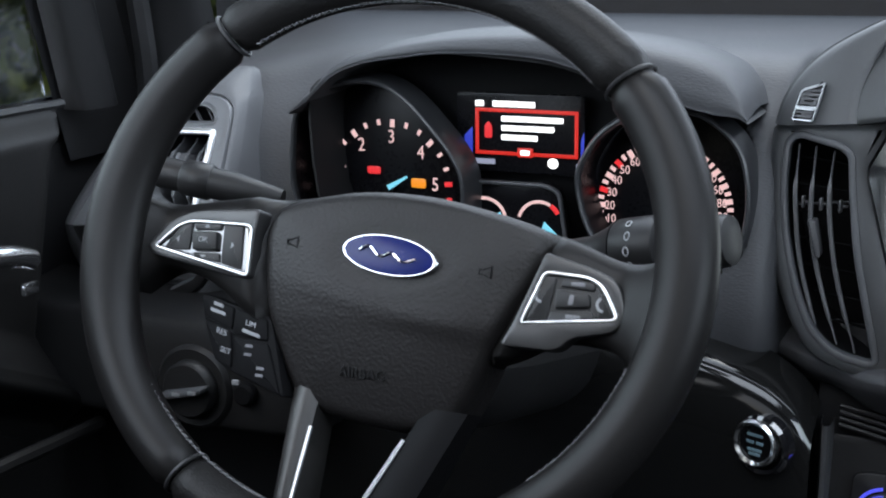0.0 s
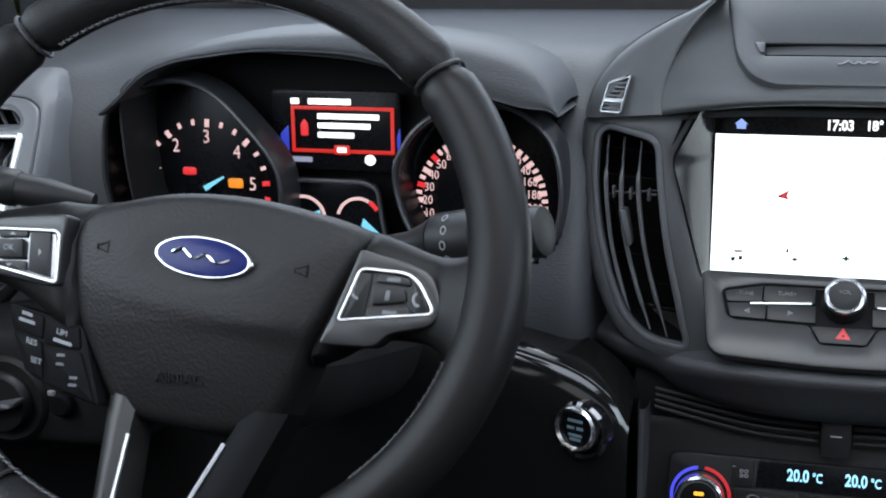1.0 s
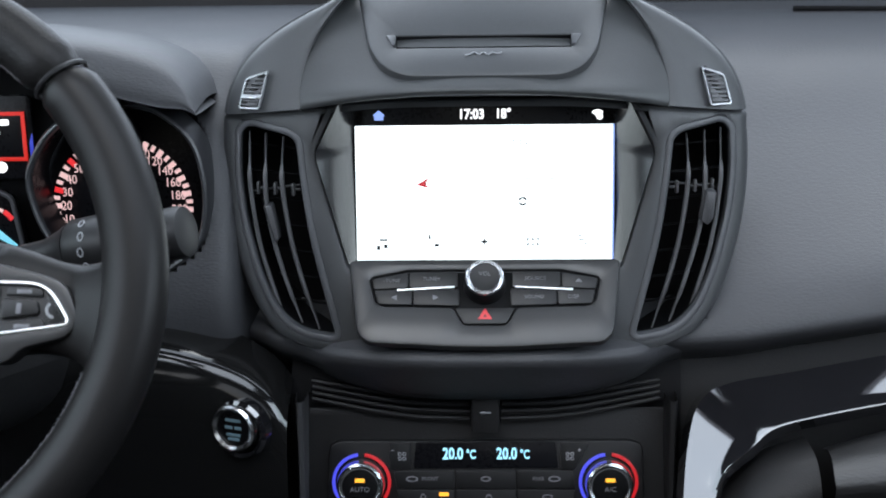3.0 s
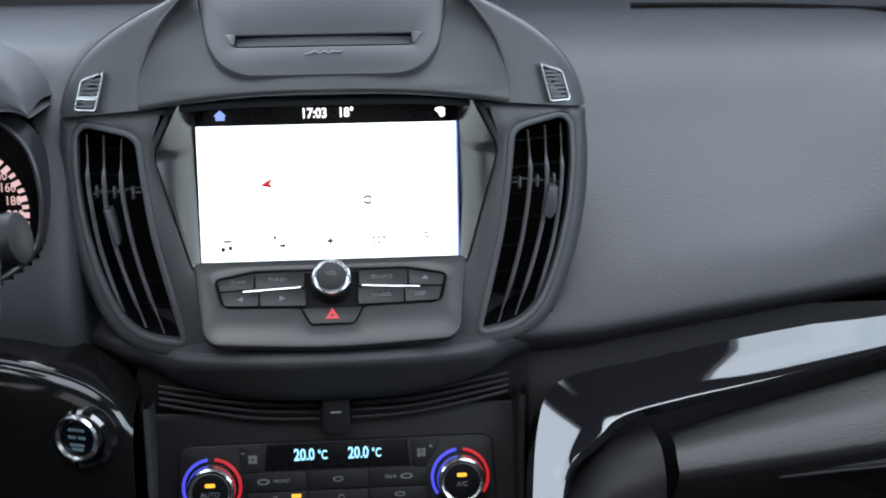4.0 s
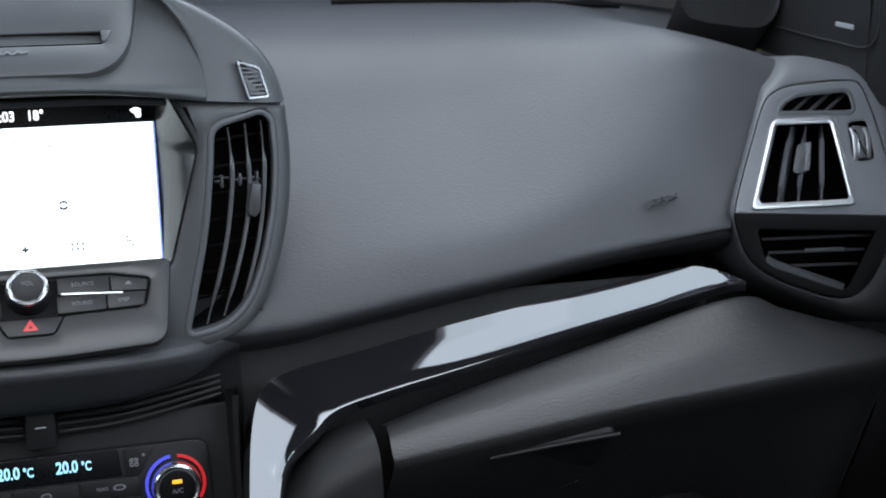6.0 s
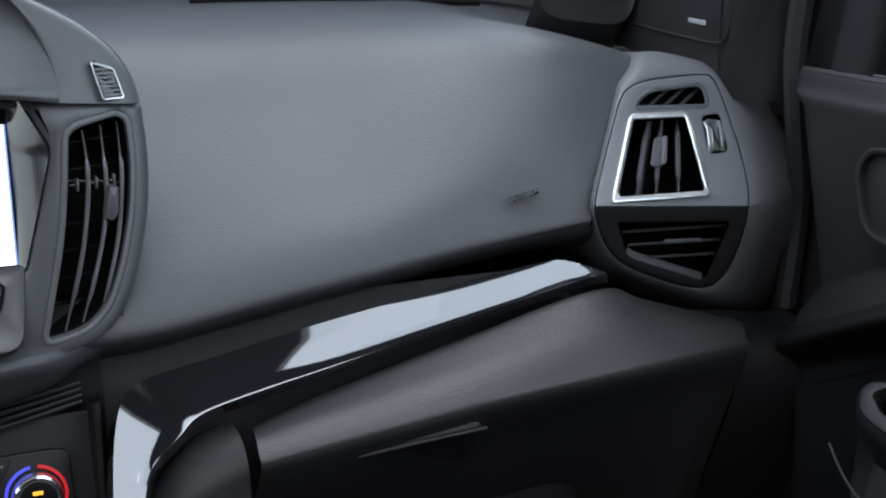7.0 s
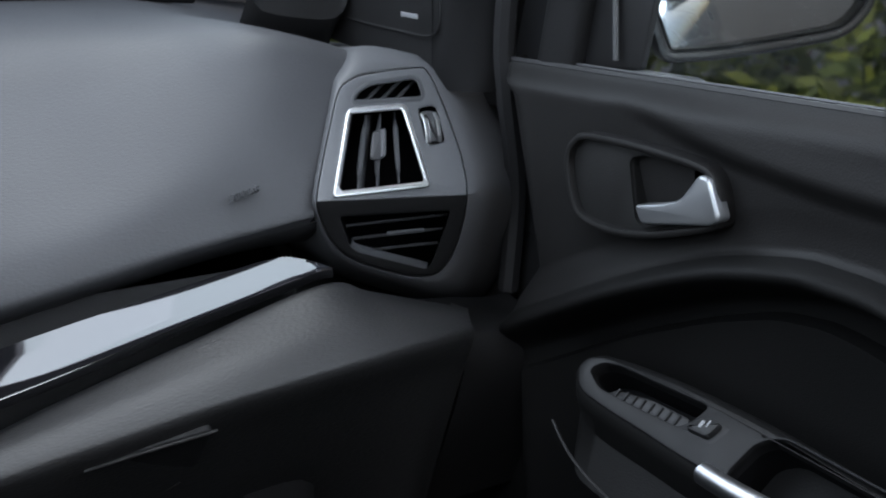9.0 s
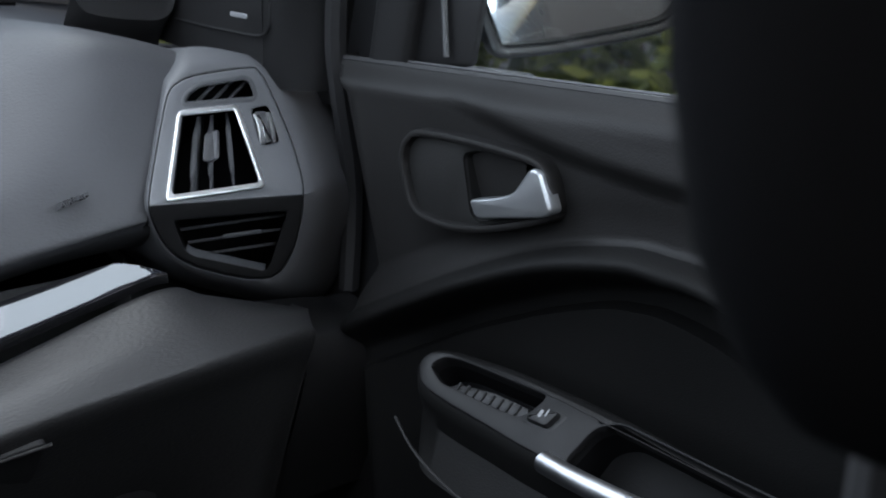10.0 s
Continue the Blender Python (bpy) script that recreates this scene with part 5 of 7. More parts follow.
bar_parts("footer_bar", face_at, [(-0.412, -0.388, 0.0140), (-0.324, -0.318, 0.0140)], 0.001, 0.004, material("display_grey", (0.02, 0.02, 0.02), 0.3, emit=(0.6, 0.65, 0.9), power=0.5), disp)
part("footer_dot", plate(ellipse(0.0042, 0.0040, 20, -0.3420, 0.0150), face_at, 0.0005, bevel=0.0001, w=0.001), TEXT_GLOW, disp)
# small fuel and temperature gauges
small = part("gauge_panel", plate(rounded([(-0.418, -0.058), (-0.325, -0.058), (-0.333, -0.004), (-0.345, 0.001), (-0.400, 0.001), (-0.411, -0.004)], 0.006, 4), flat_xz(0.024), 0.006), LENS, cluster, "small fuel and temperature gauges")
part("gauge_rim", plate(rounded([(-0.418, -0.058), (-0.325, -0.058), (-0.333, -0.004), (-0.345, 0.001), (-0.400, 0.001), (-0.411, -0.004)], 0.006, 4), flat_xz(0.024), 0.004, (inset(rounded([(-0.418, -0.058), (-0.325, -0.058), (-0.333, -0.004), (-0.345, 0.001), (-0.400, 0.001), (-0.411, -0.004)], 0.006, 4), 0.003),), 0.001, 0.004), HARD, small)
for u, a0, a1 in ((-0.394, 10, 110), (-0.350, 60, 165)):
    part("gauge_arc", plate(arc_band(u, -0.030, 0.0155, 0.0180, a0, a1), flat_xz(0.0235), 0.0005, bevel=0.0002, w=0.001), DIAL_PINK, small, "lit pink arc")
    part("gauge_needle", plate([(u + 0.002, -0.034), (u + 0.016, -0.042), (u + 0.017, -0.040), (u + 0.004, -0.028)] if u > -0.36 else [(u - 0.002, -0.034), (u + 0.014, -0.026), (u + 0.013, -0.023), (u - 0.003, -0.030)], flat_xz(0.0235), 0.001, bevel=0.0002, w=0.002), NEEDLE, small)
part("red_zone", plate(arc_band(-0.350, -0.030, 0.0150, 0.0185, 30, 58, 8), flat_xz(0.0235), 0.0005, bevel=0.0002, w=0.001), DIAL_RED, small)

# ---- steering wheel ----
WC, RAKE = Vector((-0.347, -0.2625, 0.0185)), radians(22)
WV, WN = Vector((0, math.sin(RAKE), math.cos(RAKE))), Vector((0, -math.cos(RAKE), math.sin(RAKE)))
wh = lambda u, v, w: WC + Vector((u, 0, 0)) + WV * float(v) + WN * float(w)
wheel = thing("steering_wheel", wh(0, 0, -0.06), "black leather steering wheel with silver-framed buttons", "steering wheel")
RM, RU, RV, SQ = 0.1732, 0.0026, -0.0071, 0.912


def rim_part(a0, a1, mat, label, fat=1.0):
    rows, n = [], 64
    steps = int((a1 - a0) / 2.2)
    for k in range(steps + 1):
        d = a0 + (a1 - a0) * k / steps
        a = radians(d)
        e = min(1.0, 0.80 + 0.2 * math.sin(min(1.0, min(k, steps - k) / 1.2) * math.pi / 2))
        g = 1 + (fat - 1) * math.exp(-((((d - 182) if d > 90 else d + 2) / 26.0) ** 2))
        row = []
        for i in range(20):
            b = 2 * math.pi * i / 20
            inward = 0.0162 * e * (g if math.cos(b) < 0 else 1.0)
            rr = RM + inward * math.cos(b)
            row.append(wh(RU + rr * math.cos(a), RV + SQ * rr * math.sin(a), 0.0150 * e * math.sin(b) * (1 + 0.10 * math.cos(b))))
        rows.append(row)
    bm = sheet(rows, True)
    vs = list(bm.verts)
    bm.faces.new(vs[:20])
    bm.faces.new(vs[-20:])
    return part("rim", bm, mat, wheel, label, 60)


rim_part(40.5, 129.2, LEATHER, "grained leather top of the rim")
rim_part(130.2, 236.4, SMOOTH, "smooth leather grip", 1.3)
rim_part(237.4, 302.6, LEATHER, "grained leather foot of the rim")
rim_part(303.6, 399.5, SMOOTH, "smooth leather grip", 1.3)
for a in (40.0, 129.7, 236.9, 303.1):
    ca, sa = math.cos(radians(a)), math.sin(radians(a))
    part("seam", tube([wh(RU + (RM + 0.0150 * math.cos(b)) * ca, RV + SQ * (RM + 0.0150 * math.cos(b)) * sa, 0.0138 * math.sin(b)) for b in [2 * math.pi * i / 20 for i in range(20)]], 0.0012, 5, True), RUBBER, wheel)
# stitches on the inside of the rim
for a0, a1 in ((44, 126), (150, 165), (192, 296), (312, 342)):
    st = bmesh.new()
    n = int((a1 - a0) * 0.55)
    for k in range(n):
        for sgn in (-1, 1):
            a, b = radians(a0 + (a1 - a0) * (k + 0.1) / n), radians(a0 + (a1 - a0) * (k + 0.85) / n)
            ri = RM - 0.0158
            tube([wh(RU + ri * math.cos(a), RV + SQ * ri * math.sin(a), 0.0022 - 0.0015 * sgn), wh(RU + (ri - 0.0004) * math.cos(b), RV + SQ * (ri - 0.0004) * math.sin(b), 0.0022 + 0.0015 * sgn)], 0.00042, 4, bm=st)
    part("stitching", st, THREAD, wheel, "grey zigzag stitching")
# hub
HUBLINE = [(-0.0752, 0.0080), (-0.0650, 0.0202), (-0.0298, 0.0295), (0.0000, 0.0322), (0.0330, 0.0305), (0.0690, 0.0240), (0.0930, 0.0175), (0.1000, 0.0105), (0.0985, 0.0010), (0.0905, -0.0145), (0.0765, -0.0410), (0.0665, -0.0630), (0.0570, -0.0820), (0.0475, -0.0945), (0.0263, -0.0998), (-0.0083, -0.0985), (-0.0375, -0.0940), (-0.0480, -0.0880), (-0.0591, -0.0651), (-0.0685, -0.0401), (-0.0745, -0.0111)]
hub_out = spline(HUBLINE, 4, True)
hc = np.array([0.010, -0.030])
hub_rows = []
for k, w in ((1.0, -0.050), (1.0, -0.024), (0.985, -0.018), (0.955, -0.0145), *[(0.92 - 0.045 * i, -0.0078 - 0.0050 * (0.92 - 0.045 * i) ** 3) for i in range(20)], (0.012, -0.0078)):
    row = []
    for p in hub_out:
        q = hc + k * (p - hc)
        s = 1 / (1 + math.exp((q[1] + 0.038 + 0.010 * (q[0] / 0.09)) / 0.0022))
        row.append(wh(q[0], q[1], w - 0.0024 * s * min(1, (1 - k) * 12) - 0.26 * max(0.0, -0.041 - q[1]) - (0.0016 * max(0.0, 1 - (((q[0] - 0.0098) / 0.040) ** 2 + ((q[1] + 0.0055) / 0.019) ** 2)) ** 0.5)))
    hub_rows.append(row)
hub_mesh = sheet(hub_rows, True)
hub_mesh.verts.ensure_lookup_table()
hub_mesh.faces.new(list(hub_mesh.verts)[-len(hub_out):])
part("airbag_cover", hub_mesh, HUB, wheel, "coarse-grained black airbag cover", 50)
part("airbag_lettering", lettering("AIRBAG", lambda u, v, w: wh(u, v, w - 0.26 * (-0.041 - v)), -0.002, -0.0713, 0.0060, -0.0109, depth=0.0008), PANEL, wheel, "embossed airbag lettering")
for u, v in ((-0.0526, -0.0025), (0.0666, -0.0093)):
    bm = plate([(u - 0.004, v - 0.0016), (u - 0.0015, v - 0.0016), (u + 0.0035, v - 0.0036), (u + 0.0035, v + 0.0036), (u - 0.0015, v + 0.0016), (u - 0.004, v + 0.0016)], wh, 0.001, ([(u - 0.0032, v - 0.0009), (u - 0.0013, v - 0.0009), (u + 0.0027, v - 0.0026), (u + 0.0027, v + 0.0026), (u - 0.0013, v + 0.0009), (u - 0.0032, v + 0.0009)],), 0.0001, -0.0092 if u < 0 else -0.0086)
    part("horn_symbol", bm, BLACK, wheel, "embossed horn symbol")
badge = part("badge", lathe([(1.0, -0.014), (1.0, -0.0070), (0.96, -0.0056)], lambda u, v, w: wh(0.0098 + 0.0294 * u, -0.0055 - 0.0021 * u + 0.0112 * v, w), 0, 0, 56), KNOBRING, wheel, "oval badge with a bright rim")
part("enamel", lathe([(0.925, -0.0060), (0.915, -0.0050), (0.6, -0.0042), (0.2, -0.0040)], lambda u, v, w: wh(0.0098 + 0.0294 * u, -0.0055 - 0.0021 * u + 0.0112 * v, w), 0, 0, 56), BLUE, badge, "deep blue enamel oval")
script = tube([wh(0.0098 + u, -0.0055 - 0.07 * u + v, -0.0037) for u, v in spline([(-0.0170, 0.0005), (-0.0110, 0.0034), (-0.0040, -0.0012), (0.0030, 0.0016), (0.0100, -0.0022), (0.0175, 0.0002)], 6)], 0.0016, 8, squash=0.5)
part("script_relief", script, BRIGHT, badge, "raised silver flourish")
# spokes: leather-like bodies that run from the hub into the rim
RS_T = [(0.060, 0.027), (0.092, 0.0185), (0.118, 0.0105), (0.138, 0.0040), (0.156, 0.004), (0.166, 0.012)]
RS_B = [(0.050, -0.064), (0.080, -0.054), (0.100, -0.0435), (0.120, -0.0405), (0.146, -0.047), (0.158, -0.066)]


def spoke(tops, bots, name_label, mirror=1):
    rows = []
    for a, b in zip(spline([(mirror * p[0], p[1]) for p in tops], 5), spline([(mirror * p[0], p[1]) for p in bots], 5)):
        row = []
        for k, w in ((0.0, -0.040), (0.0, -0.020), (0.04, -0.0150), (0.14, -0.0118), (0.35, -0.0100), (0.6, -0.0098), (0.85, -0.0115), (0.96, -0.0150), (1.0, -0.021), (1.0, -0.040)):
            q = (1 - k) * a + k * b
            r = math.hypot(*q)
            lift = 0.012 * max(0.0, min(1.0, (r - 0.142) / 0.02))
            edge = 0.0985 + 0.44 * (q[1] - 0.0095) if mirror > 0 else 0.0775 + 0.20 * (q[1] - 0.01)
            drop = 0.016 * (1 - max(0.0, min(1.0, (abs(q[0]) - edge + 0.002) / 0.006)))
            row.append(wh(q[0], q[1], w + lift - drop))
        rows.append(row)
    return part("spoke", sheet(rows), SMOOTH, wheel, name_label, 55)


spoke(RS_T, RS_B, "smooth black spoke")
LS_T = [(0.055, 0.028), (0.080, 0.0245), (0.110, 0.0195), (0.138, 0.0150), (0.156, 0.018), (0.163, 0.026)]
LS_B = [(0.052, -0.060), (0.078, -0.048), (0.100, -0.034), (0.118, -0.0265), (0.140, -0.024), (0.156, -0.040)]
spoke(LS_T, LS_B, "smooth black spoke", -1)
# satin plates that carry the buttons
part("spoke_plate", plate(rounded([(0.0990, 0.0040), (0.1252, -0.0020), (0.1400, -0.0075), (0.1460, -0.0248), (0.1412, -0.0339), (0.1180, -0.0394), (0.1110, -0.0468), (0.0801, -0.0471), (0.0860, -0.0340)], [0.002, 0.01, 0.008, 0.006, 0.006, 0.006, 0.006, 0.003, 0.003], 4), wh, 0.014, (inset(rounded([(0.0998, -0.0055), (0.1305, -0.0068), (0.1435, -0.0282), (0.0892, -0.0350)], [0.004, 0.010, 0.006, 0.004], 5), 0.001),), 0.0014, -0.0070), SATIN, wheel, "satin grey button surround")
part("spoke_plate", plate(rounded([(-0.1505, -0.0135), (-0.1374, 0.0025), (-0.1210, 0.0105), (-0.0755, 0.0145), (-0.0768, -0.0018), (-0.0759, -0.0258), (-0.0850, -0.0262), (-0.1425, -0.0180)], [0.004, 0.006, 0.01, 0.003, 0.003, 0.003, 0.003, 0.004], 4), wh, 0.014, (inset(rounded([(-0.1450, -0.0130), (-0.1262, 0.0050), (-0.0788, 0.0055), (-0.0768, -0.0255)], [0.004, 0.010, 0.005, 0.004], 5), 0.001),), 0.0014, -0.0070), SATIN, wheel, "satin grey button surround")
# button groups with bright frames
BR = rounded([(0.0998, -0.0055), (0.1305, -0.0068), (0.1435, -0.0282), (0.0892, -0.0350)], [0.004, 0.010, 0.006, 0.004], 5)
BL = rounded([(-0.1450, -0.0130), (-0.1262, 0.0050), (-0.0788, 0.0055), (-0.0768, -0.0255)], [0.004, 0.010, 0.005, 0.004], 5)
for outline, word in ((BR, "phone"), (BL, "menu")):
    part("button_frame", plate(outline, wh, 0.008, (inset(outline, 0.0015),), 0.0006, -0.0062), FRAMECHROME, wheel, "bright frame round the buttons")
    part("button_bed", plate(inset(outline, 0.0021), wh, 0.008, w=-0.0085, bevel=0.0006), GLOSS if word == "menu" else PANEL, wheel)
part("button", plate(rounded([(0.1080, -0.0145), (0.1255, -0.0155), (0.1270, -0.0225), (0.1075, -0.0250)], 0.002, 3), wh, 0.006, bevel=0.001, w=-0.0058), PANEL, wheel)
part("button", plate(rounded([(0.1110, -0.0080), (0.1275, -0.0098), (0.1285, -0.0142), (0.1090, -0.0130)], 0.0015, 3), wh, 0.006, bevel=0.0008, w=-0.0070), PANEL, wheel)
part("button", plate(rounded([(0.1060, -0.0265), (0.1275, -0.0242), (0.1300, -0.0290), (0.1040, -0.0325)], 0.0015, 3), wh, 0.006, bevel=0.0008, w=-0.0070), PANEL, wheel)
part("button", plate(rounded([(0.0990, -0.0078), (0.1070, -0.0086), (0.1040, -0.0320), (0.0925, -0.0335)], 0.0015, 3), wh, 0.006, bevel=0.0008, w=-0.0074), PANEL, wheel)
part("button", plate(rounded([(0.1295, -0.0110), (0.1330, -0.0135), (0.1395, -0.0268), (0.1310, -0.0282)], 0.0015, 3), wh, 0.006, bevel=0.0008, w=-0.0074), PANEL, wheel)
part("button", plate(rounded([(-0.1185, -0.0020), (-0.1010, -0.0010), (-0.1000, -0.0120), (-0.1165, -0.0130)], 0.0015, 3), wh, 0.006, bevel=0.0012, w=-0.0050), PANEL, wheel, "confirm button")
for q in ([(-0.1280, 0.0015), (-0.1200, 0.0035), (-0.1195, -0.0130), (-0.1380, -0.0140)], [(-0.1190, 0.0036), (-0.0995, 0.0040), (-0.1000, 0.0000), (-0.1180, -0.0008)], [(-0.0985, 0.0040), (-0.0850, 0.0035), (-0.0825, -0.0220), (-0.0970, -0.0190)], [(-0.1175, -0.0140), (-0.0985, -0.0132), (-0.0975, -0.0188), (-0.1150, -0.0172)]):
    part("button", plate(rounded(q, 0.0015, 3), wh, 0.006, bevel=0.0008, w=-0.0073), PANEL, wheel)
part("lettering", lettering("OK", wh, -0.1095, -0.0065, 0.0032, -0.0047), INK, wheel)
for q in ([(-0.1095, 0.0030), (-0.1075, 0.0012), (-0.1115, 0.0012)], [(-0.1095, -0.0172), (-0.1075, -0.0152), (-0.1115, -0.0152)], [(-0.0895, -0.0080), (-0.0915, -0.0060), (-0.0915, -0.0100)], [(-0.1300, -0.0070), (-0.1275, -0.0050), (-0.1275, -0.0090)]):
    part("button_symbol", plate(q, wh, 0.0003, bevel=0.0001, w=-0.0070), INK, wheel)
for c0, a0 in (((0.1000, -0.0185), 120), ((0.1335, -0.0205), 120)):
    part("button_symbol", plate(arc_band(*c0, 0.0028, 0.0042, a0, a0 + 150, 12), wh, 0.0003, bevel=0.0001, w=-0.0071), INK, wheel)
bar_parts("writing_bar", wh, [(0.1150, 0.1225, -0.0112), (0.1140, 0.1220, -0.0285)], -0.0068, 0.0022, DIMINK, wheel)
part("voice_symbol", plate(rounded([(0.1155, -0.0170), (0.1180, -0.0170), (0.1175, -0.0225), (0.1150, -0.0225)], 0.001, 2), wh, 0.0003, bevel=0.0001, w=-0.0056), DIMINK, wheel)
# lower left speed control buttons
SC = rounded([(-0.1135, -0.0360), (-0.0640, -0.0465), (-0.0480, -0.0910), (-0.0760, -0.0830), (-0.0970, -0.0760), (-0.1090, -0.0520)], [0.004, 0.004, 0.004, 0.01, 0.008, 0.006], 4)
part("speed_bed", plate(SC, wh, 0.016, w=-0.0185, bevel=0.0015), BLACK, wheel)
for q in ([(-0.1120, -0.0380), (-0.0890, -0.0430), (-0.0885, -0.0560), (-0.1085, -0.0500)], [(-0.0880, -0.0432), (-0.0660, -0.0478), (-0.0635, -0.0600), (-0.0875, -0.0585)], [(-0.1080, -0.0515), (-0.0885, -0.0575), (-0.0850, -0.0780), (-0.0965, -0.0745)], [(-0.0870, -0.0600), (-0.0630, -0.0615), (-0.0510, -0.0890), (-0.0780, -0.0815)]):
    part("button", plate(rounded(q, 0.002, 3), wh, 0.006, bevel=0.0008, w=-0.0170), KNOBBLACK, wheel)
slant = lambda u, v, w: wh(u, v - 0.22 * (u + 0.085), w)
for txt, u, v in (("RES", -0.0945, -0.0600), ("SET", -0.0900, -0.0695), ("LIM", -0.0760, -0.0495)):
    part("lettering", lettering(txt, slant, u, v, 0.0034, -0.0166), INK, wheel)
bar_parts("writing_bar", slant, [(-0.103, -0.096, -0.0455), (-0.1045, -0.094, -0.0495), (-0.081, -0.069, -0.0545)], -0.0166, 0.0020, INK, wheel)
bar_parts("gap_symbols", lambda u, v, w: wh(u, v, w), [(-0.0775, -0.0725, -0.0640), (-0.0775, -0.0725, -0.0690), (-0.0680, -0.0630, -0.0760), (-0.0680, -0.0630, -0.0800)], -0.0166, 0.0016, DIMINK, wheel)
# lower spokes: satin metal V
for (a0, a1), (b0, b1), bright in ((((-0.0475, -0.080), (-0.0440, -0.152)), ((-0.0305, -0.085), (-0.0330, -0.152)), 1), (((0.035, -0.085), (0.0050, -0.152)), ((0.060, -0.085), (0.0330, -0.152)), -1)):
    rows = []
    for k in range(7):
        t = k / 6
        p, q = np.array(a0) * (1 - t) + np.array(a1) * t, np.array(b0) * (1 - t) + np.array(b1) * t
        rows.append([wh(*p, -0.050), wh(*p, -0.028 + 0.012 * t), wh(*(0.7 * p + 0.3 * q), -0.0245 + 0.012 * t), wh(*(0.3 * p + 0.7 * q), -0.0245 + 0.012 * t), wh(*q, -0.028 + 0.012 * t), wh(*q, -0.050)])
    part("lower_spoke", sheet(rows), SPOKEGREY if bright > 0 else BLACK, wheel, "satin metal lower spoke" if bright > 0 else "black lower spoke", 50)
    e0, e1 = (b0, b1) if bright > 0 else (a0, a1)
    part("spoke_edge", tube([wh(0.72 * e0[0] + 0.28 * e1[0], 0.72 * e0[1] + 0.28 * e1[1], -0.0235), wh(*e1, -0.0145)], 0.0014, 6), FRAMECHROME, wheel, "bright spoke edge")

# ---- stalks ----
wiper = thing("wiper_stalk", (-0.30, -0.10, -0.02), "black wiper stalk with a ribbed rotary end", "stalk")
def stalk_axis(p0, p1):
    p0, p1 = Vector(p0), Vector(p1)
    d = (p1 - p0).normalized()
    s = d.cross(Vector((0, 0, 1))).normalized()
    return lambda u, v, w: p0 + s * float(u) + s.cross(d) * float(v) + d * float(w)


ax = stalk_axis((-0.268, -0.105, -0.0155), (-0.178, -0.125, 0.0035))
part("arm", lathe([(0.008, -0.04), (0.010, 0.0), (0.0150, 0.014), (0.0185, 0.020)], ax, 0, 0, 28), PANEL, wiper)
part("rotary_collar", lathe([(0.0165, 0.018), (0.0190, 0.022), (0.0195, 0.044), (0.0180, 0.050), (0.0120, 0.052)], ax, 0, 0, 36), PANEL, wiper, "round rotary collar")
part("end_cap", lathe([(0.0135, 0.046), (0.0130, 0.078), (0.0155, 0.081), (0.0160, 0.090), (0.0150, 0.095), (0.0105, 0.097)], ax, 0, 0, 32), PANEL, wiper, "black end cap")
sy = bmesh.new()
for k in range(5):
    a = radians(60 - 28 * k)
    plate(ellipse(0.0022, 0.0026, 10, 0.034 + 0.001 * (k % 2), 0.0), lambda u, v, w, a=a: ax((0.0196 + w) * math.cos(a + v / 0.016), (0.0196 + w) * math.sin(a + v / 0.016), u), 0.0003, (ellipse(0.0014, 0.0017, 10, 0.034 + 0.001 * (k % 2), 0.0),), 0.0001, 0.0003, sy)
part("stalk_symbols", sy, INK, wiper, "printed wiper symbols")
blinker = thing("indicator_stalk", (-0.50, -0.10, 0.0), "black indicator stalk behind the wheel", "stalk")
bx = stalk_axis((-0.500, -0.105, 0.004), (-0.610, -0.125, 0.024))
part("arm", lathe([(0.006, -0.005), (0.007, 0.0), (0.0095, 0.02), (0.0110, 0.03), (0.0115, 0.085), (0.0115, 0.105), (0.009, 0.110)], bx, 0, 0, 28), PANEL, blinker)
part("rotary_ring", lathe([(0.0115, 0.048), (0.0130, 0.050), (0.0130, 0.068), (0.0115, 0.070)], bx, 0, 0, 28), PANEL, blinker)

# ---- light switch ----
lights = thing("light_switch", (-0.581, -0.10, -0.17), "round black headlamp switch on the lower panel", "switch")
lsp = flat_xz(-0.100)
part("bezel", lathe([(0.033, -0.004), (0.033, 0.001), (0.030, 0.004), (0.026, 0.003)], lsp, -0.581, -0.148, 40), PANEL, lights, "round bezel")
part("knob", lathe([(0.0225, 0.0), (0.0220, 0.010), (0.0200, 0.0125), (0.010, 0.013)], lsp, -0.581, -0.148, 40), PANEL, lights, "rotary knob")
part("grip", plate(rounded([(-0.602, -0.1555), (-0.562, -0.1465), (-0.560, -0.1405), (-0.600, -0.1495)], 0.003, 4), lsp, 0.016, bevel=0.003, w=0.023), HARD, lights, "raised grip bar")
bar_parts("symbol", lsp, [(-0.586, -0.579, -0.1475), (-0.572, -0.565, -0.1445)], 0.0236, 0.003, INK, lights)
part("dimmer", lathe([(0.009, 0.0), (0.009, 0.006), (0.007, 0.008)], lsp, -0.535, -0.147, 24), BLACK, lights, "small dimmer wheel")
part("dimmer_lamp", block((-0.541, -0.106, -0.138), (0.006, 0.003, 0.004), 0.001), INK, lights)

# ---- doors ----
def smooth_line(table):
    """A smooth line through a table of (y, z), ready to be read at any y."""
    t = np.array(spline(sorted(table), 8))
    return t[:, 0], t[:, 1]


def lerp_table(line, y):
    return float(np.interp(y, *line))


ARC = smooth_line([(0.06, -0.200), (0.0, -0.172), (-0.035, -0.153), (-0.081, -0.131), (-0.163, -0.093), (-0.251, -0.060), (-0.327, -0.044), (-0.364, -0.0435), (-0.403, -0.047), (-0.46, -0.064), (-0.55, -0.095), (-0.80, -0.15), (-1.2, -0.2)])
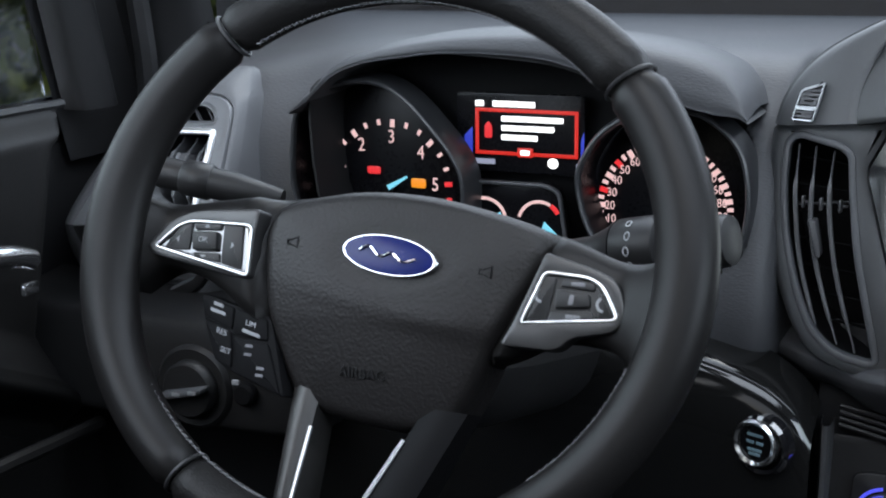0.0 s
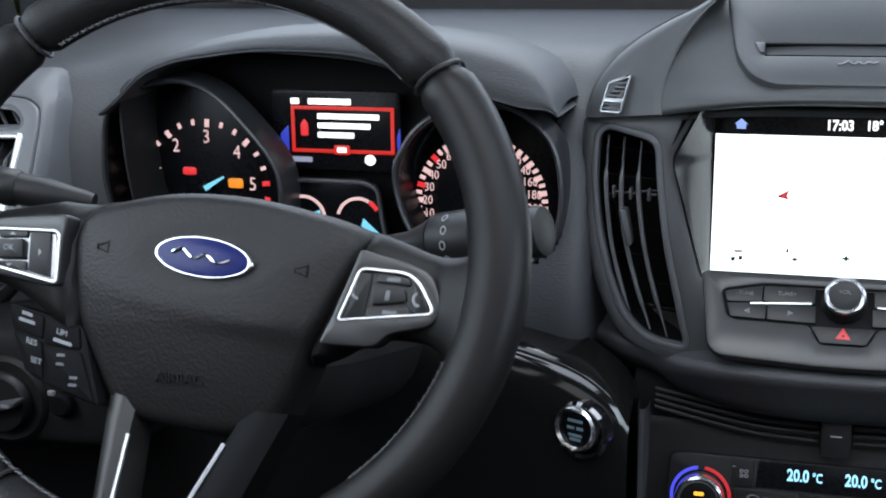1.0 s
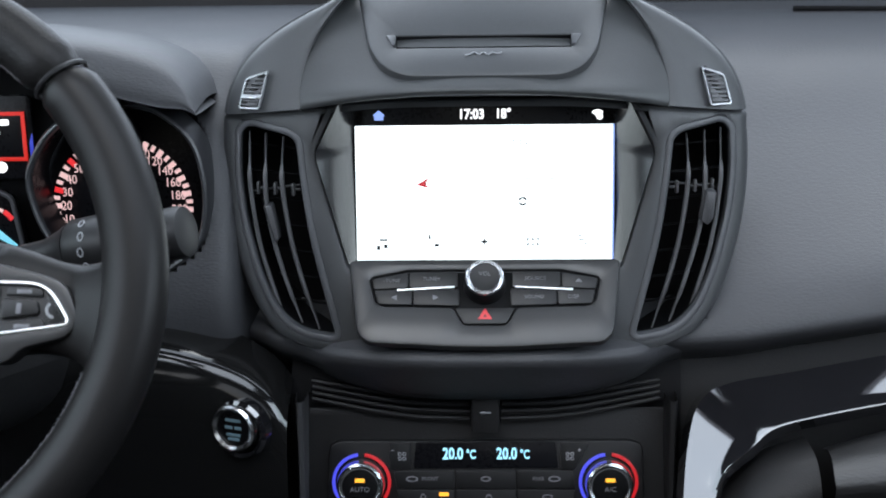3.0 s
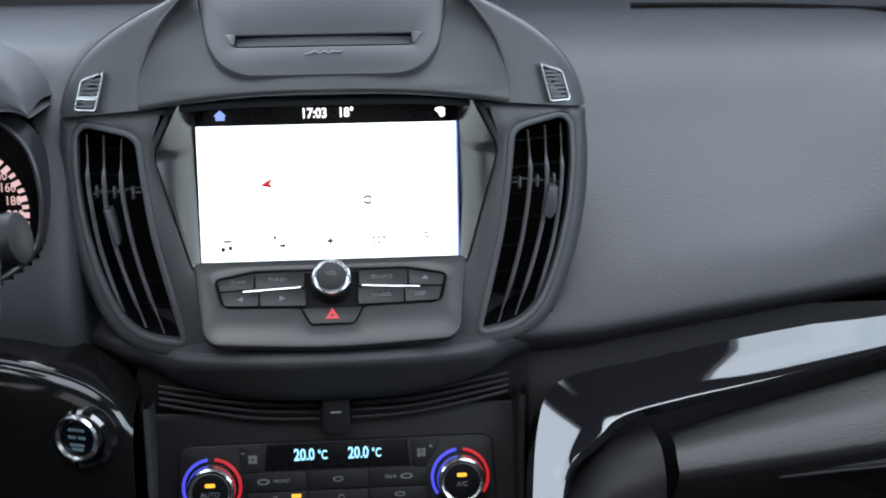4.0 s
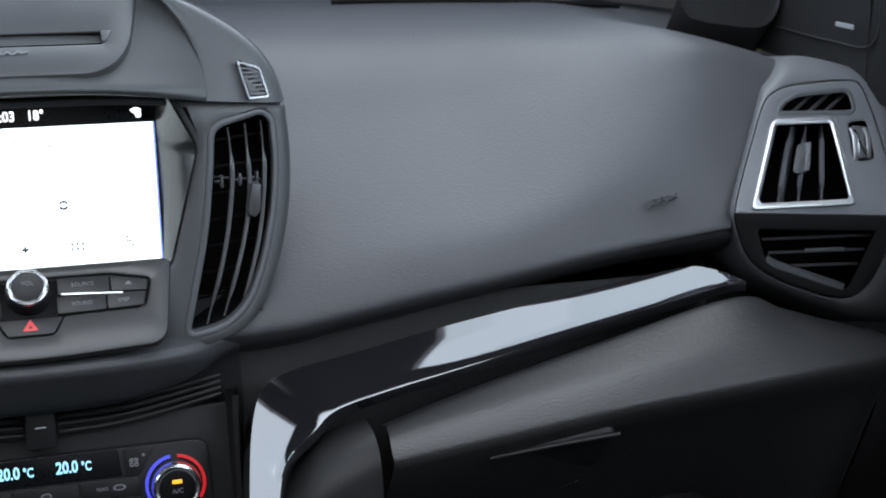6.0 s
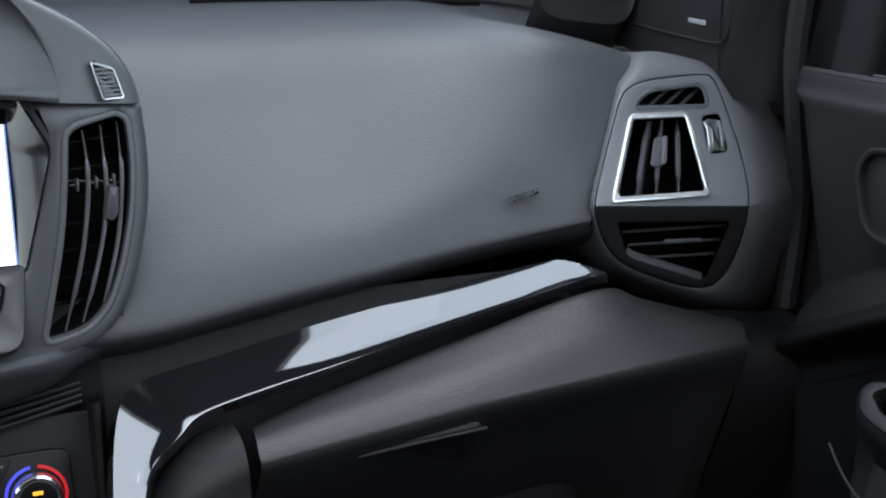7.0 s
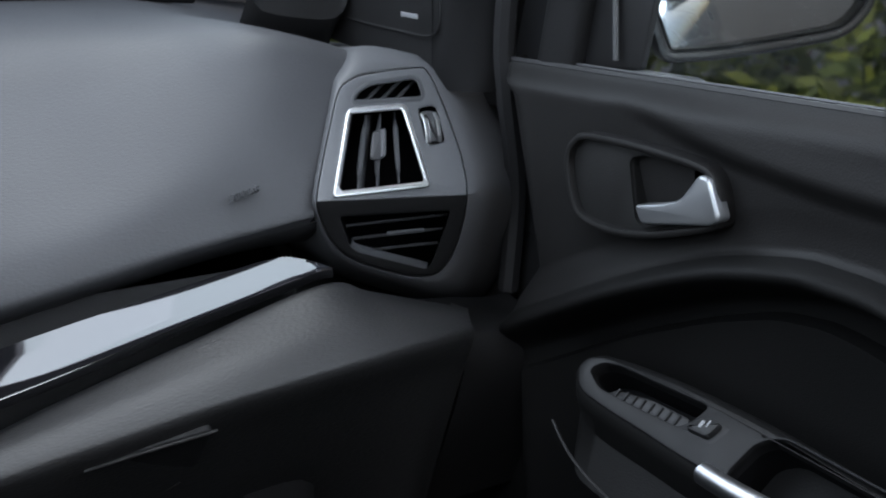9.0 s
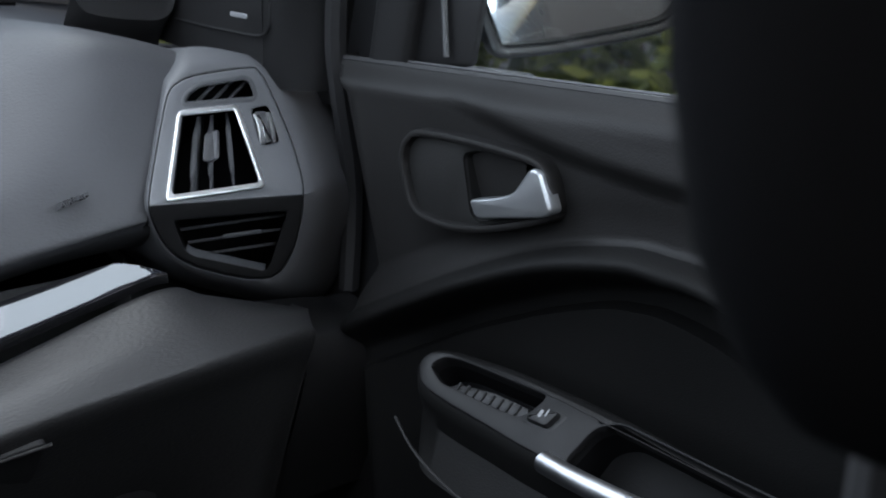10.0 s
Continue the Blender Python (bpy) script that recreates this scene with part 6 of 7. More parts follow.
ARC2 = smooth_line([(0.06, -0.26), (-0.06, -0.20), (-0.143, -0.158), (-0.1983, -0.1353), (-0.2283, -0.1236), (-0.2843, -0.1061), (-0.3157, -0.1017), (-0.3408, -0.1010), (-0.3840, -0.1087), (-0.4293, -0.1239), (-0.4551, -0.1338), (-0.8, -0.24), (-1.2, -0.27)])
CREASE = smooth_line([(0.06, 0.040), (-0.12, 0.040), (-0.173, 0.031), (-0.246, 0.015), (-0.323, 0.004), (-0.398, -0.002), (-0.6, -0.010), (-1.2, -0.02)])


EDGE = smooth_line([(-0.6, -0.01), (-0.25, 0.0), (-0.1512, 0.0083), (-0.1164, -0.0079), (-0.0783, -0.0300), (-0.0381, -0.0370), (-0.0102, -0.0270), (0.0118, -0.0050), (0.034, 0.0240), (0.06, 0.05)])


def step(a, b, x):
    t = min(1.0, max(0.0, (x - a) / (b - a)))
    return t * t * (3 - 2 * t)


def door_x(y, z):
    za, zc = lerp_table(ARC, y), lerp_table(CREASE, y)
    z2 = min(lerp_table(ARC2, y), za - 0.047)
    x = 0.704 + 0.016 * step(0.030, 0.0525, z)
    x += (0.010 * step(0.004, -0.014, z - zc) - 0.004 * step(0.03, 0.0, z - zc)) * step(-0.11, -0.26, y)
    x += 0.020 * min(1.0, max(0.0, -0.015 - z) / 0.08) ** 1.6 * step(-0.004, 0.030, z - za)
    x -= 0.018 * step(0.0, -0.016, z - za)
    x += 0.050 * step(-0.018, -0.045, z - za) * step(0.04, -0.10, y)
    x -= 0.012 * step(0.002, -0.002, z - z2) * step(0.04, -0.15, y)
    e = lerp_table(EDGE, z)
    x += 0.060 * step(e - 0.032, e + 0.000, y) + 0.02 * step(-0.30, -0.5, z)
    return x


def door_panel(side, shift, dy):
    """The soft upper panel and the hard, shade-darkened lower one, which meet under the long arc."""
    rows, lower = [], []
    for y in [0.085 - 0.006 * k for k in range(24)] + [-0.065 - 0.0115 * k for k in range(50)] + [-0.65 - 0.05 * k for k in range(10)]:
        za, zc = lerp_table(ARC, y), lerp_table(CREASE, y)
        z2 = min(lerp_table(ARC2, y), za - 0.047)
        zs = [*np.linspace(0.0515, min(zc + 0.010, 0.0455), 8), *np.linspace(zc + 0.007, zc - 0.016, 9), *np.linspace(min(zc - 0.02, za + 0.03), za + 0.003, 10), *np.linspace(za, za - 0.046, 20), z2 + 0.004, z2 + 0.002, z2, z2 - 0.002, z2 - 0.004, *np.linspace(z2 - 0.012, -0.60, 16)]
        zs = sorted(zs, reverse=True)
        k = next(i for i, z in enumerate(zs) if z < za - 0.003)
        rows.append([(side * door_x(y, z) + shift, y + dy, z) for z in zs[:k + 1]])
        lower.append([(side * door_x(y, z) + shift, y + dy, z) for z in zs[k:]])
    cut = lambda rs: [[r[min(i, len(r) - 1)] for i in range(max(map(len, rs)))] for r in rs]
    return sheet(cut(rows)), sheet(cut(lower))


pdoor = thing("passenger_door", (0.74, -0.4, -0.60), "closed black passenger door with armrest and chrome handle", "car door")
BEZ = [(-0.0955, -0.0260), (-0.0963, -0.0105), (-0.1035, 0.0005), (-0.1204, 0.0077), (-0.1757, 0.0081), (-0.2354, 0.0040), (-0.2553, -0.0020), (-0.2640, -0.0182), (-0.2655, -0.0351), (-0.2571, -0.0439), (-0.2083, -0.0590), (-0.1680, -0.0664), (-0.1315, -0.0666), (-0.1072, -0.0577)]
bez = spline(BEZ, 4, True)
bez_in = inset(bez, 0.001)
upper_half, lower_half = door_panel(1, 0.0, 0.0)
bmesh.ops.delete(upper_half, geom=[f for f in upper_half.faces if all(v.co.y < -0.140 and inside(bez_in, v.co.y, v.co.z) for v in f.verts)], context="FACES")
part("panel", upper_half, DOOR, pdoor, "grained black door panel", 50)
part("lower_panel", lower_half, DOORSHADE, pdoor, "hard black lower panel, darkened for its shade", 50)
dp = flat_side(0.704)
part("handle_bezel", plate(bez, dp, 0.016, (inset(bez, 0.0062),), 0.0026, 0.0085), DOOR, pdoor, "raised black surround of the handle")
CUP = rounded([(-0.1670, -0.0065), (-0.1822, -0.0020), (-0.2386, -0.0050), (-0.2560, -0.0085), (-0.2590, -0.0369), (-0.1836, -0.0555), (-0.1755, -0.0506)], 0.006, 4)
part("handle_pan", plate(inset(bez, 0.0055), dp, 0.004, (CUP,), 0.001, 0.0015), DOORDARK, pdoor, "dark grey recess")
cup_rows = [[dp(p[0], p[1], 0.0030) for p in inset(CUP, -0.001)], [dp(p[0], p[1], -0.004) for p in inset(CUP, 0.001)], [dp(p[0], p[1], -0.018) for p in inset(CUP, 0.006)]]
cup = sheet(cup_rows, True)
cup.faces.new(list(cup.verts)[-len(CUP):])
part("handle_cup", cup, DOORSHADE, pdoor, "black finger cup")
grip = part("pull_handle", plate(rounded([(-0.1835, -0.0375), (-0.212, -0.0315), (-0.230, -0.0255), (-0.2385, -0.0160), (-0.2480, -0.0040), (-0.2575, -0.0050), (-0.2700, -0.0330), (-0.2610, -0.0385), (-0.191, -0.0510)], [0.004, 0.02, 0.012, 0.012, 0.005, 0.005, 0.005, 0.01, 0.006], 5), dp, 0.012, bevel=0.0022, w=0.013), HANDLE, pdoor, "satin chrome pull handle", 70)
# armrest with tray, switch and grab pull
O = Vector((0.66, 0, -0.166))
tray = lambda u, v, w: O + Vector((0.77 * v - 0.64 * w, u, 0.64 * v + 0.77 * w))
ARM = [(-0.1595, 0.000), (-0.1605, 0.0085), (-0.1660, 0.0150), (-0.1854, 0.0202), (-0.2457, 0.0219), (-0.3038, 0.0195), (-0.358, 0.0154), (-0.4326, 0.0065), (-0.60, -0.010), (-1.0, -0.03), (-1.0, -0.065), (-0.60, -0.050), (-0.45, -0.0425), (-0.3146, -0.0357), (-0.2598, -0.0304), (-0.206, -0.0248), (-0.1778, -0.0189), (-0.1640, -0.0075)]
arm_line = spline(ARM, 4, True)
arm_rows = [[tray(p[0], p[1], 0.0) for p in inset(arm_line, 0.004)], [tray(p[0], p[1], -0.002) for p in arm_line], [tray(p[0], p[1], -0.010) for p in inset(arm_line, -0.004)],
            [tray(p[0] + 0.002, p[1] - 0.004, -0.03) for p in inset(arm_line, -0.006)], [Vector((max(0.62, tray(p[0], p[1], 0)[0] - 0.012), p[0] - 0.016, tray(p[0], p[1], 0)[2] - 0.058)) for p in arm_line], [Vector((0.735, p[0] - 0.05, -0.30)) for p in arm_line]]
pocket = rounded([(-0.174, 0.002), (-0.182, 0.0115), (-0.199, 0.0140), (-0.293, 0.0115), (-0.288, -0.0035), (-0.281, -0.0115), (-0.235, -0.0105), (-0.195, -0.0085)], 0.006, 4)
grab = rounded([(-0.338, -0.0300), (-0.344, 0.0020), (-0.360, 0.0110), (-0.44, 0.004), (-0.60, -0.008), (-0.60, -0.034), (-0.42, -0.031)], 0.008, 4)
arm = part("armrest", sheet(arm_rows, True), DOORSHADE, pdoor, "padded black armrest", 60)
part("tray_plate", plate([(p[0], min(p[1], 0.0165 if p[0] > -0.25 else 0.0165 + 0.085 * (p[0] + 0.25))) for p in inset(arm_line, 0.0045)], tray, 0.012, (pocket, grab), 0.0015, 0.0030), CLIMATE, arm, "matt black tray plate")
part("arm_top", plate(inset(arm_line, 0.0040), tray, 0.006, (pocket, grab), 0.0010, 0.0008), DOOR, arm, "soft black top of the armrest")
for hole, d in ((pocket, 0.030), (grab, 0.045)):
    bm = sheet([[tray(p[0], p[1], 0.0) for p in inset(hole, -0.0008)], [tray(p[0], p[1], -d) for p in hole]], True)
    bm.faces.new(list(bm.verts)[len(hole):])
    part("tray_well", bm, BLACK, arm)
part("ribbed_mat", plate(rounded([(-0.196, -0.0085), (-0.281, -0.0105), (-0.279, 0.000), (-0.24, 0.002), (-0.205, -0.002)], 0.003, 3), tray, 0.02, bevel=0.001, w=-0.005), PANEL, arm, "ribbed mat in the tray")
for k in range(8):
    y = -0.206 - 0.009 * k
    part("mat_rib", plate([(y, -0.0088), (y - 0.0022, -0.0088), (y - 0.0022, -0.0005), (y, -0.0005)], tray, 0.003, bevel=0.0005, w=-0.0035), LOWER, arm)
part("switch_base", plate(rounded([(-0.283, -0.0145), (-0.316, -0.0150), (-0.322, 0.0035), (-0.300, 0.0050)], 0.006, 4), tray, 0.006, bevel=0.002, w=0.0035), PANEL, arm, "window switch base")
sw = part("window_switch", plate(rounded([(-0.290, -0.0120), (-0.311, -0.0125), (-0.315, 0.0015), (-0.297, 0.0010)], 0.004, 4), tray, 0.008, bevel=0.003, w=0.0085), PANEL, arm, "black window switch")
bar_parts("switch_symbol", tray, [(-0.3035, -0.3005, -0.005), (-0.3075, -0.3060, -0.003)], 0.0089, 0.006, INK, sw, "pale switch symbol")
part("chrome_pull", tube(spline([tray(-0.318, -0.0335, 0.001), tray(-0.36, -0.0375, 0.003), tray(-0.44, -0.040, 0.004), tray(-0.6, -0.044, 0.004)], 6), [0.004] + [0.0078] * 18, 14), ALU, arm, "satin aluminium grab edge")
part("lower_crease", tube(spline([(0.615, -0.186, -0.190), (0.612, -0.216, -0.212), (0.612, -0.274, -0.232), (0.612, -0.42, -0.26)], 5), 0.0012, 5), DOOR, arm)
# window sill seal, glass, frame
part("sill_seal", tube([(0.7225, 0.02, 0.0500), (0.7225, -0.089, 0.0500), (0.7225, -0.5, 0.0505), (0.7225, -1.0, 0.0515)], 0.0036, 6), RUBBER, pdoor, "black window seal")
part("seal_trim", tube([(0.7315, -0.06, 0.0525), (0.7315, -0.5, 0.0530), (0.7315, -1.0, 0.054)], 0.0016, 6), SLAT, pdoor)
pane = part("window_pane", plate([(-1.0, 0.03), (-0.085, 0.03), (-0.085, 0.14), (-0.25, 0.46), (-1.0, 0.50)], flat_side(0.742), 0.004, bevel=0.0005), GLASS, pdoor, "clear side window")
pane.visible_shadow = False
part("outer_skin", surface([[(0.752, y, 0.043), (0.80, y, 0.026), (0.865, y, -0.02), (0.905, y, -0.12), (0.91, y, -0.35), (0.88, y, -0.65)] for y in (0.10, -0.3, -0.8, -1.2)], 2, 5), PAINT, pdoor, "grey metallic outer skin")

ddoor = thing("driver_door", (-0.70, -0.4, -0.60), "dark driver door with a chrome handle", "car door")
upper_half, lower_half = door_panel(-1, -0.005, -0.07)
part("panel", upper_half, DOOR, ddoor, "grained black door panel", 50)
part("lower_panel", lower_half, DOORSHADE, ddoor, "hard black lower panel, darkened for its shade", 50)
part("handle_bezel", plate(rounded([(-0.165, -0.070), (-0.25, -0.070), (-0.27, 0.0), (-0.18, 0.0)], 0.012, 4), flat_side(-0.706, -1), 0.010, bevel=0.003, w=0.003), DOORDARK, ddoor)
part("pull_handle", tube(spline([(-0.693, -0.140, -0.050), (-0.690, -0.165, -0.042), (-0.690, -0.205, -0.036)], 5), 0.0085, 10), CHROME, ddoor, "satin chrome pull handle")
part("key_button", block((-0.695, -0.142, -0.072), (0.006, 0.018, 0.010), 0.003), CHROME, ddoor)
part("armrest_line", tube(spline([(-0.69, -0.08, -0.20), (-0.685, -0.13, -0.195), (-0.67, -0.35, -0.18), (-0.67, -0.9, -0.18)], 5), 0.006, 8), DOOR, ddoor, "armrest edge")
part("sill_seal", tube([(-0.7275, -0.05, 0.0545), (-0.7275, -0.5, 0.055), (-0.7275, -1.0, 0.056)], 0.0036, 6), RUBBER, ddoor)
pane = part("window_pane", plate([(-1.0, 0.03), (-0.04, 0.03), (-0.06, 0.14), (-0.20, 0.46), (-1.0, 0.50)], flat_side(-0.747, -1), 0.004, bevel=0.0005), GLASS, ddoor, "clear side window")
pane.visible_shadow = False
part("outer_skin", surface([[(-0.757, y, 0.056), (-0.81, y, 0.045), (-0.865, y, 0.0), (-0.905, y, -0.12), (-0.91, y, -0.35), (-0.88, y, -0.65)] for y in (0.10, -0.3, -0.8, -1.2)], 2, 5), PAINT, ddoor, "grey metallic outer skin")

# ---- pillars, roof, windscreen: the shell of the cabin ----
def pillar(side, shift, dy):
    p = tagged(new("a_pillar_trim"), "dark grey windscreen pillar trim", "pillar", kind="structure")
    p.location = (side * 0.70 + shift, 0.05 + dy, 0.03)
    X = lambda x: side * x + shift
    part("pillar_cover", surface([[(X(0.700 + 0.02 * k), 0.120 + dy - 0.5 * (z - 0.03), z), (X(0.690 + 0.02 * k), 0.075 + dy - 0.5 * (z - 0.03), z), (X(0.706), 0.035 + dy - 0.3 * (z - 0.03), z), (X(0.735), 0.028 + dy - 0.3 * (z - 0.03), z)] for k, z in ((0.0, 0.02), (-0.3, 0.08), (-1.0, 0.18), (-3.5, 0.45))], 4, 4), LOWER, p, "black pillar cover")
    part("speaker_cover", surface([[(X(0.668), 0.26 + dy, z + 0.012), (X(0.676), 0.16 + dy, z), (X(0.688), 0.08 + dy, z - 0.008)] for z in (0.045, 0.08, 0.14, 0.30)], 3, 3), LOWER, p, "black speaker cover")
    part("speaker_rim", tube(spline([(X(0.672), 0.20 + dy, 0.075), (X(0.678), 0.12 + dy, 0.069), (X(0.684), 0.068 + dy, 0.070), (X(0.684), 0.060 + dy, 0.11)], 5), 0.0014, 5), LOWER, p)
    part("speaker_badge", plate(rounded([(0.102 + dy, 0.0835), (0.076 + dy, 0.0825), (0.076 + dy, 0.0865), (0.102 + dy, 0.0875)], 0.0008, 2), flat_side(X(0.6695 if side > 0 else 0.6695), side), 0.001, bevel=0.0003), INK, p, "small pale badge")
    if side > 0:
        part("corner_block", surface([[(X(x), 0.24 + dy, 0.04), (X(x), 0.195 + dy, z), (X(x), 0.192 + dy, z + 0.01), (X(x), 0.20 + dy, 0.12), (X(x), 0.24 + dy, 0.25)] for x, z in ((0.566, 0.10), (0.578, 0.082), (0.625, 0.0735), (0.655, 0.0735), (0.668, 0.09), (0.672, 0.13))], 3, 3), LOWER, p, "dark corner cover at the windscreen")
    part("door_seal", tube(spline([(X(0.752), 0.050 + dy, -0.17), (X(0.752), 0.040 + dy, -0.07), (X(0.728), 0.022 + dy, 0.02), (X(0.716), 0.010 + dy, 0.08), (X(0.70), -0.03 + dy, 0.22), (X(0.64), -0.12 + dy, 0.48)], 6), 0.010, 8), RUBBER, p, "rubber door seal")
    part("frame_post", surface([[(X(0.730), -0.020 + dy - 0.25 * (z - 0.05), z), (X(0.7215), -0.028 + dy - 0.25 * (z - 0.05), z), (X(0.7215), -0.052 + dy - 0.25 * (z - 0.05), z), (X(0.728), -0.066 + dy - 0.25 * (z - 0.05), z), (X(0.745), -0.068 + dy - 0.25 * (z - 0.05), z)] for z in (0.045, 0.12, 0.25, 0.46)], 3, 3), LOWER, p, "dark grey door frame post")
    # black sheet added to stop daylight showing through the door frame gap
    part("door_gap_sheet", surface([[(X(0.752), 0.12 + dy - 0.3 * z, z), (X(0.752), 0.0 + dy - 0.3 * z, z), (X(0.752), (-0.10 if side > 0 else -0.055) + dy - 0.3 * z, z)] for z in (0.0, 0.25, 0.52)], 2, 2), RUBBER, p, "black sheet behind the door frame gap")
    if side < 0:
        return
    part("sail_panel", plate(rounded([(-0.068 + dy, 0.050), (-0.135 + dy, 0.054), (-0.165 + dy, 0.17), (-0.075 + dy, 0.17)], 0.004, 3), flat_side(X(0.738), side), 0.006, bevel=0.0015), PANEL, p, "glossy black mirror corner")
    part("sail_rod", tube([(X(0.733), -0.112 + dy, 0.060), (X(0.735), -0.106 + dy, 0.14)], 0.0025, 8), SLAT, p)


pillar(1, 0.0, 0.0)
pillar(-1, -0.005, 0.045)
# the roof opening and its pane are added to let the roof light in
roof = tagged(part("ceiling", surface([[(x, y, z - 0.06 * (x / 0.6) ** 2) for x in (-0.66, -0.35, 0.0, 0.35, 0.66)] for y, z in ((-0.14, 0.50), (-0.4, 0.56), (-1.0, 0.58), (-2.0, 0.52))], 8, 8, lambda p: abs(p.x) < 0.44 and -1.22 < p.y < -0.38), LOWER, None), "dark headlining with an added opening for fill light", "ceiling", kind="structure")
added_roof_pane = solo("added_roof_glass", surface([[(x, y, z - 0.06 * (x / 0.6) ** 2) for x in (-0.47, 0.0, 0.47)] for y, z in ((-0.33, 0.565), (-0.8, 0.59), (-1.27, 0.585))], 4, 4), GLASS, "clear panel in an added roof opening", "roof window", kind="structure")
added_roof_pane.visible_shadow = False
scr_pane = solo("windscreen", surface([[(x * 0.78 / 0.72, 0.58 - 0.10 * (x / 0.7) ** 2, 0.07), (x, 0.22 - 0.08 * (x / 0.7) ** 2, 0.32), (x * 0.62 / 0.72, -0.14, 0.50 - 0.05 * (x / 0.7) ** 2)] for x in (-0.72, -0.4, 0.0, 0.4, 0.72)], 4, 4), GLASS, "clear windscreen", "windscreen", kind="structure")
scr_pane.visible_shadow = False
solo("floor", block((0.0, -0.7, -0.68), (1.6, 2.6, 0.05), 0.01), CLOTH, "black cabin carpet", "floor", kind="structure")
solo("rear_bulkhead", block((0.0, -2.0, -0.32), (1.5, 0.06, 0.72), 0.02), CLOTH, "dark rear end of the cabin", "wall", kind="structure")
for s in (-1, 1):
    solo("rear_side_wall", block((s * 0.76, -1.55, -0.31), (0.06, 1.0, 0.72), 0.02), CLOTH, "dark rear side wall of the cabin", "wall", kind="structure")
    solo("centre_post", block((s * 0.72, -1.08, 0.20), (0.06, 0.12, 0.66), 0.02), CLOTH, "dark centre door post", "pillar", kind="structure")
    solo("rear_post", block((s * 0.70, -1.98, 0.26), (0.10, 0.14, 0.56), 0.02), CLOTH, "dark rear post", "pillar", kind="structure")
rvm = thing("rear_view_mirror", (0.0, 0.02, 0.42), "black rear-view mirror and sensor cover at the windscreen", "car mirror")
part("sensor_cover", block((0.02, 0.06, 0.395), (0.17, 0.24, 0.05), 0.02), LOWER, rvm, "black sensor cover")
part("mirror_body", block((0.0, -0.06, 0.36), (0.25, 0.035, 0.075), 0.015), LOWER, rvm, "black mirror body")


# ---- front seats ----
def seat(side, cx):
    s = thing("front_seat", (cx, -0.75, -0.62), "black cloth front seat with a headrest", "seat", "front seats")
    w = 0.235
    back = []
    for z, ww, y in ((-0.40, 0.20, -0.62), (-0.28, 0.215, -0.66), (-0.16, 0.225, -0.70), (-0.08, 0.22, -0.73), (-0.03, 0.19, -0.745), (0.0, 0.12, -0.755)):
        back.append([(cx + ww * math.copysign(abs(math.cos(a)) ** 0.5, math.cos(a)), y - 0.045 + 0.055 * math.copysign(abs(math.sin(a)) ** 0.7, math.sin(a)), z) for a in [2 * math.pi * i / 20 for i in range(20)]])
    cols = [spline([r[i] for r in back], 4) for i in range(20)]
    bm = sheet([[c[j] for c in cols] for j in range(len(cols[0]))], True)
    bm.faces.new(list(bm.verts)[-20:])
    part("backrest", bm, CLOTH, s, "black cloth backrest", 70)
    hr = bmesh.new()
    bmesh.ops.create_uvsphere(hr, u_segments=24, v_segments=14, radius=1)
    for v in hr.verts:
        x, y, z = v.co
        f = lambda q, e: math.copysign(abs(q) ** e, q)
        v.co = (cx + 0.148 * f(x, 0.7), -0.770 + 0.026 * f(y, 0.8), 0.205 + 0.145 * f(z, 0.7))
    part("headrest", hr, CLOTH, s, "padded headrest", 70)
    for k in (-0.06, 0.06):
        part("headrest_post", tube([(cx + k, -0.750, -0.03), (cx + k, -0.765, 0.15)], 0.006, 8), RUBBER, s)
    part("cushion", block((cx, -0.42, -0.45), (0.46, 0.48, 0.16), 0.06, seg=4), CLOTH, s, "black cloth cushion", 70)


seat(1, 0.352)
seat(-1, -0.365)

# ---- door mirror ----
mir = thing("door_mirror", (0.93, 0.06, 0.02), "grey door mirror outside the passenger window", "car mirror")
MO, MU, MNRM = Vector((0.93, 0.05, 0.0)), Vector((0.937, -0.349, 0.0)), Vector((-0.349, -0.937, 0.0))
mp = lambda u, v, w: MO + MU * float(u) + MNRM * float(w) + Vector((0, 0, v))
ML = [(-0.026, 0.110), (0.0065, 0.0285), (0.060, 0.0290), (0.130, 0.0365), (0.205, 0.0470), (0.236, 0.080), (0.232, 0.130), (0.215, 0.165), (0.10, 0.175), (0.0, 0.160)]
ml = rounded(ML, [0.02, 0.012, 0.05, 0.04, 0.03, 0.03, 0.03, 0.03, 0.05, 0.03], 5)
part("rim", plate(ml, mp, 0.020, (inset(ml, 0.010),), 0.004, 0.004), MIRRORRIM, mir, "dark grey rim")
part("border", plate(inset(ml, 0.0095), mp, 0.006, (inset(ml, 0.0135),), 0.001, 0.001), BLACK, mir, "black edge round the glass")
part("glass", plate(inset(ml, 0.0125), mp, 0.004, w=-0.004, bevel=0.0008), MIRROR, mir, "mirror glass")
shell = [[mp(p[0], p[1], -0.004) for p in inset(ml, -0.001)]]
for k, d in ((0.97, -0.03), (0.88, -0.06), (0.65, -0.085), (0.2, -0.095)):
    shell.append([mp(0.10 + k * (p[0] - 0.10), 0.10 + k * (p[1] - 0.10), d) for p in ml])
part("shell", sheet(shell, True), PAINT, mir, "grey metallic shell", 60)
part("foot", block((0.86, 0.115, 0.045), (0.20, 0.05, 0.035), 0.012), LOWER, mir, "black mirror foot")

# ---- outside: ground, hedge and trees ----
solo("ground", sheet([[(x, y, -1.05) for x in (-900, -30, -8, 0, 8, 30, 900)] for y in (-900, -30, -8, 0, 8, 30, 900)]), ASPHALT, "grey asphalt ground", "ground", kind="structure")


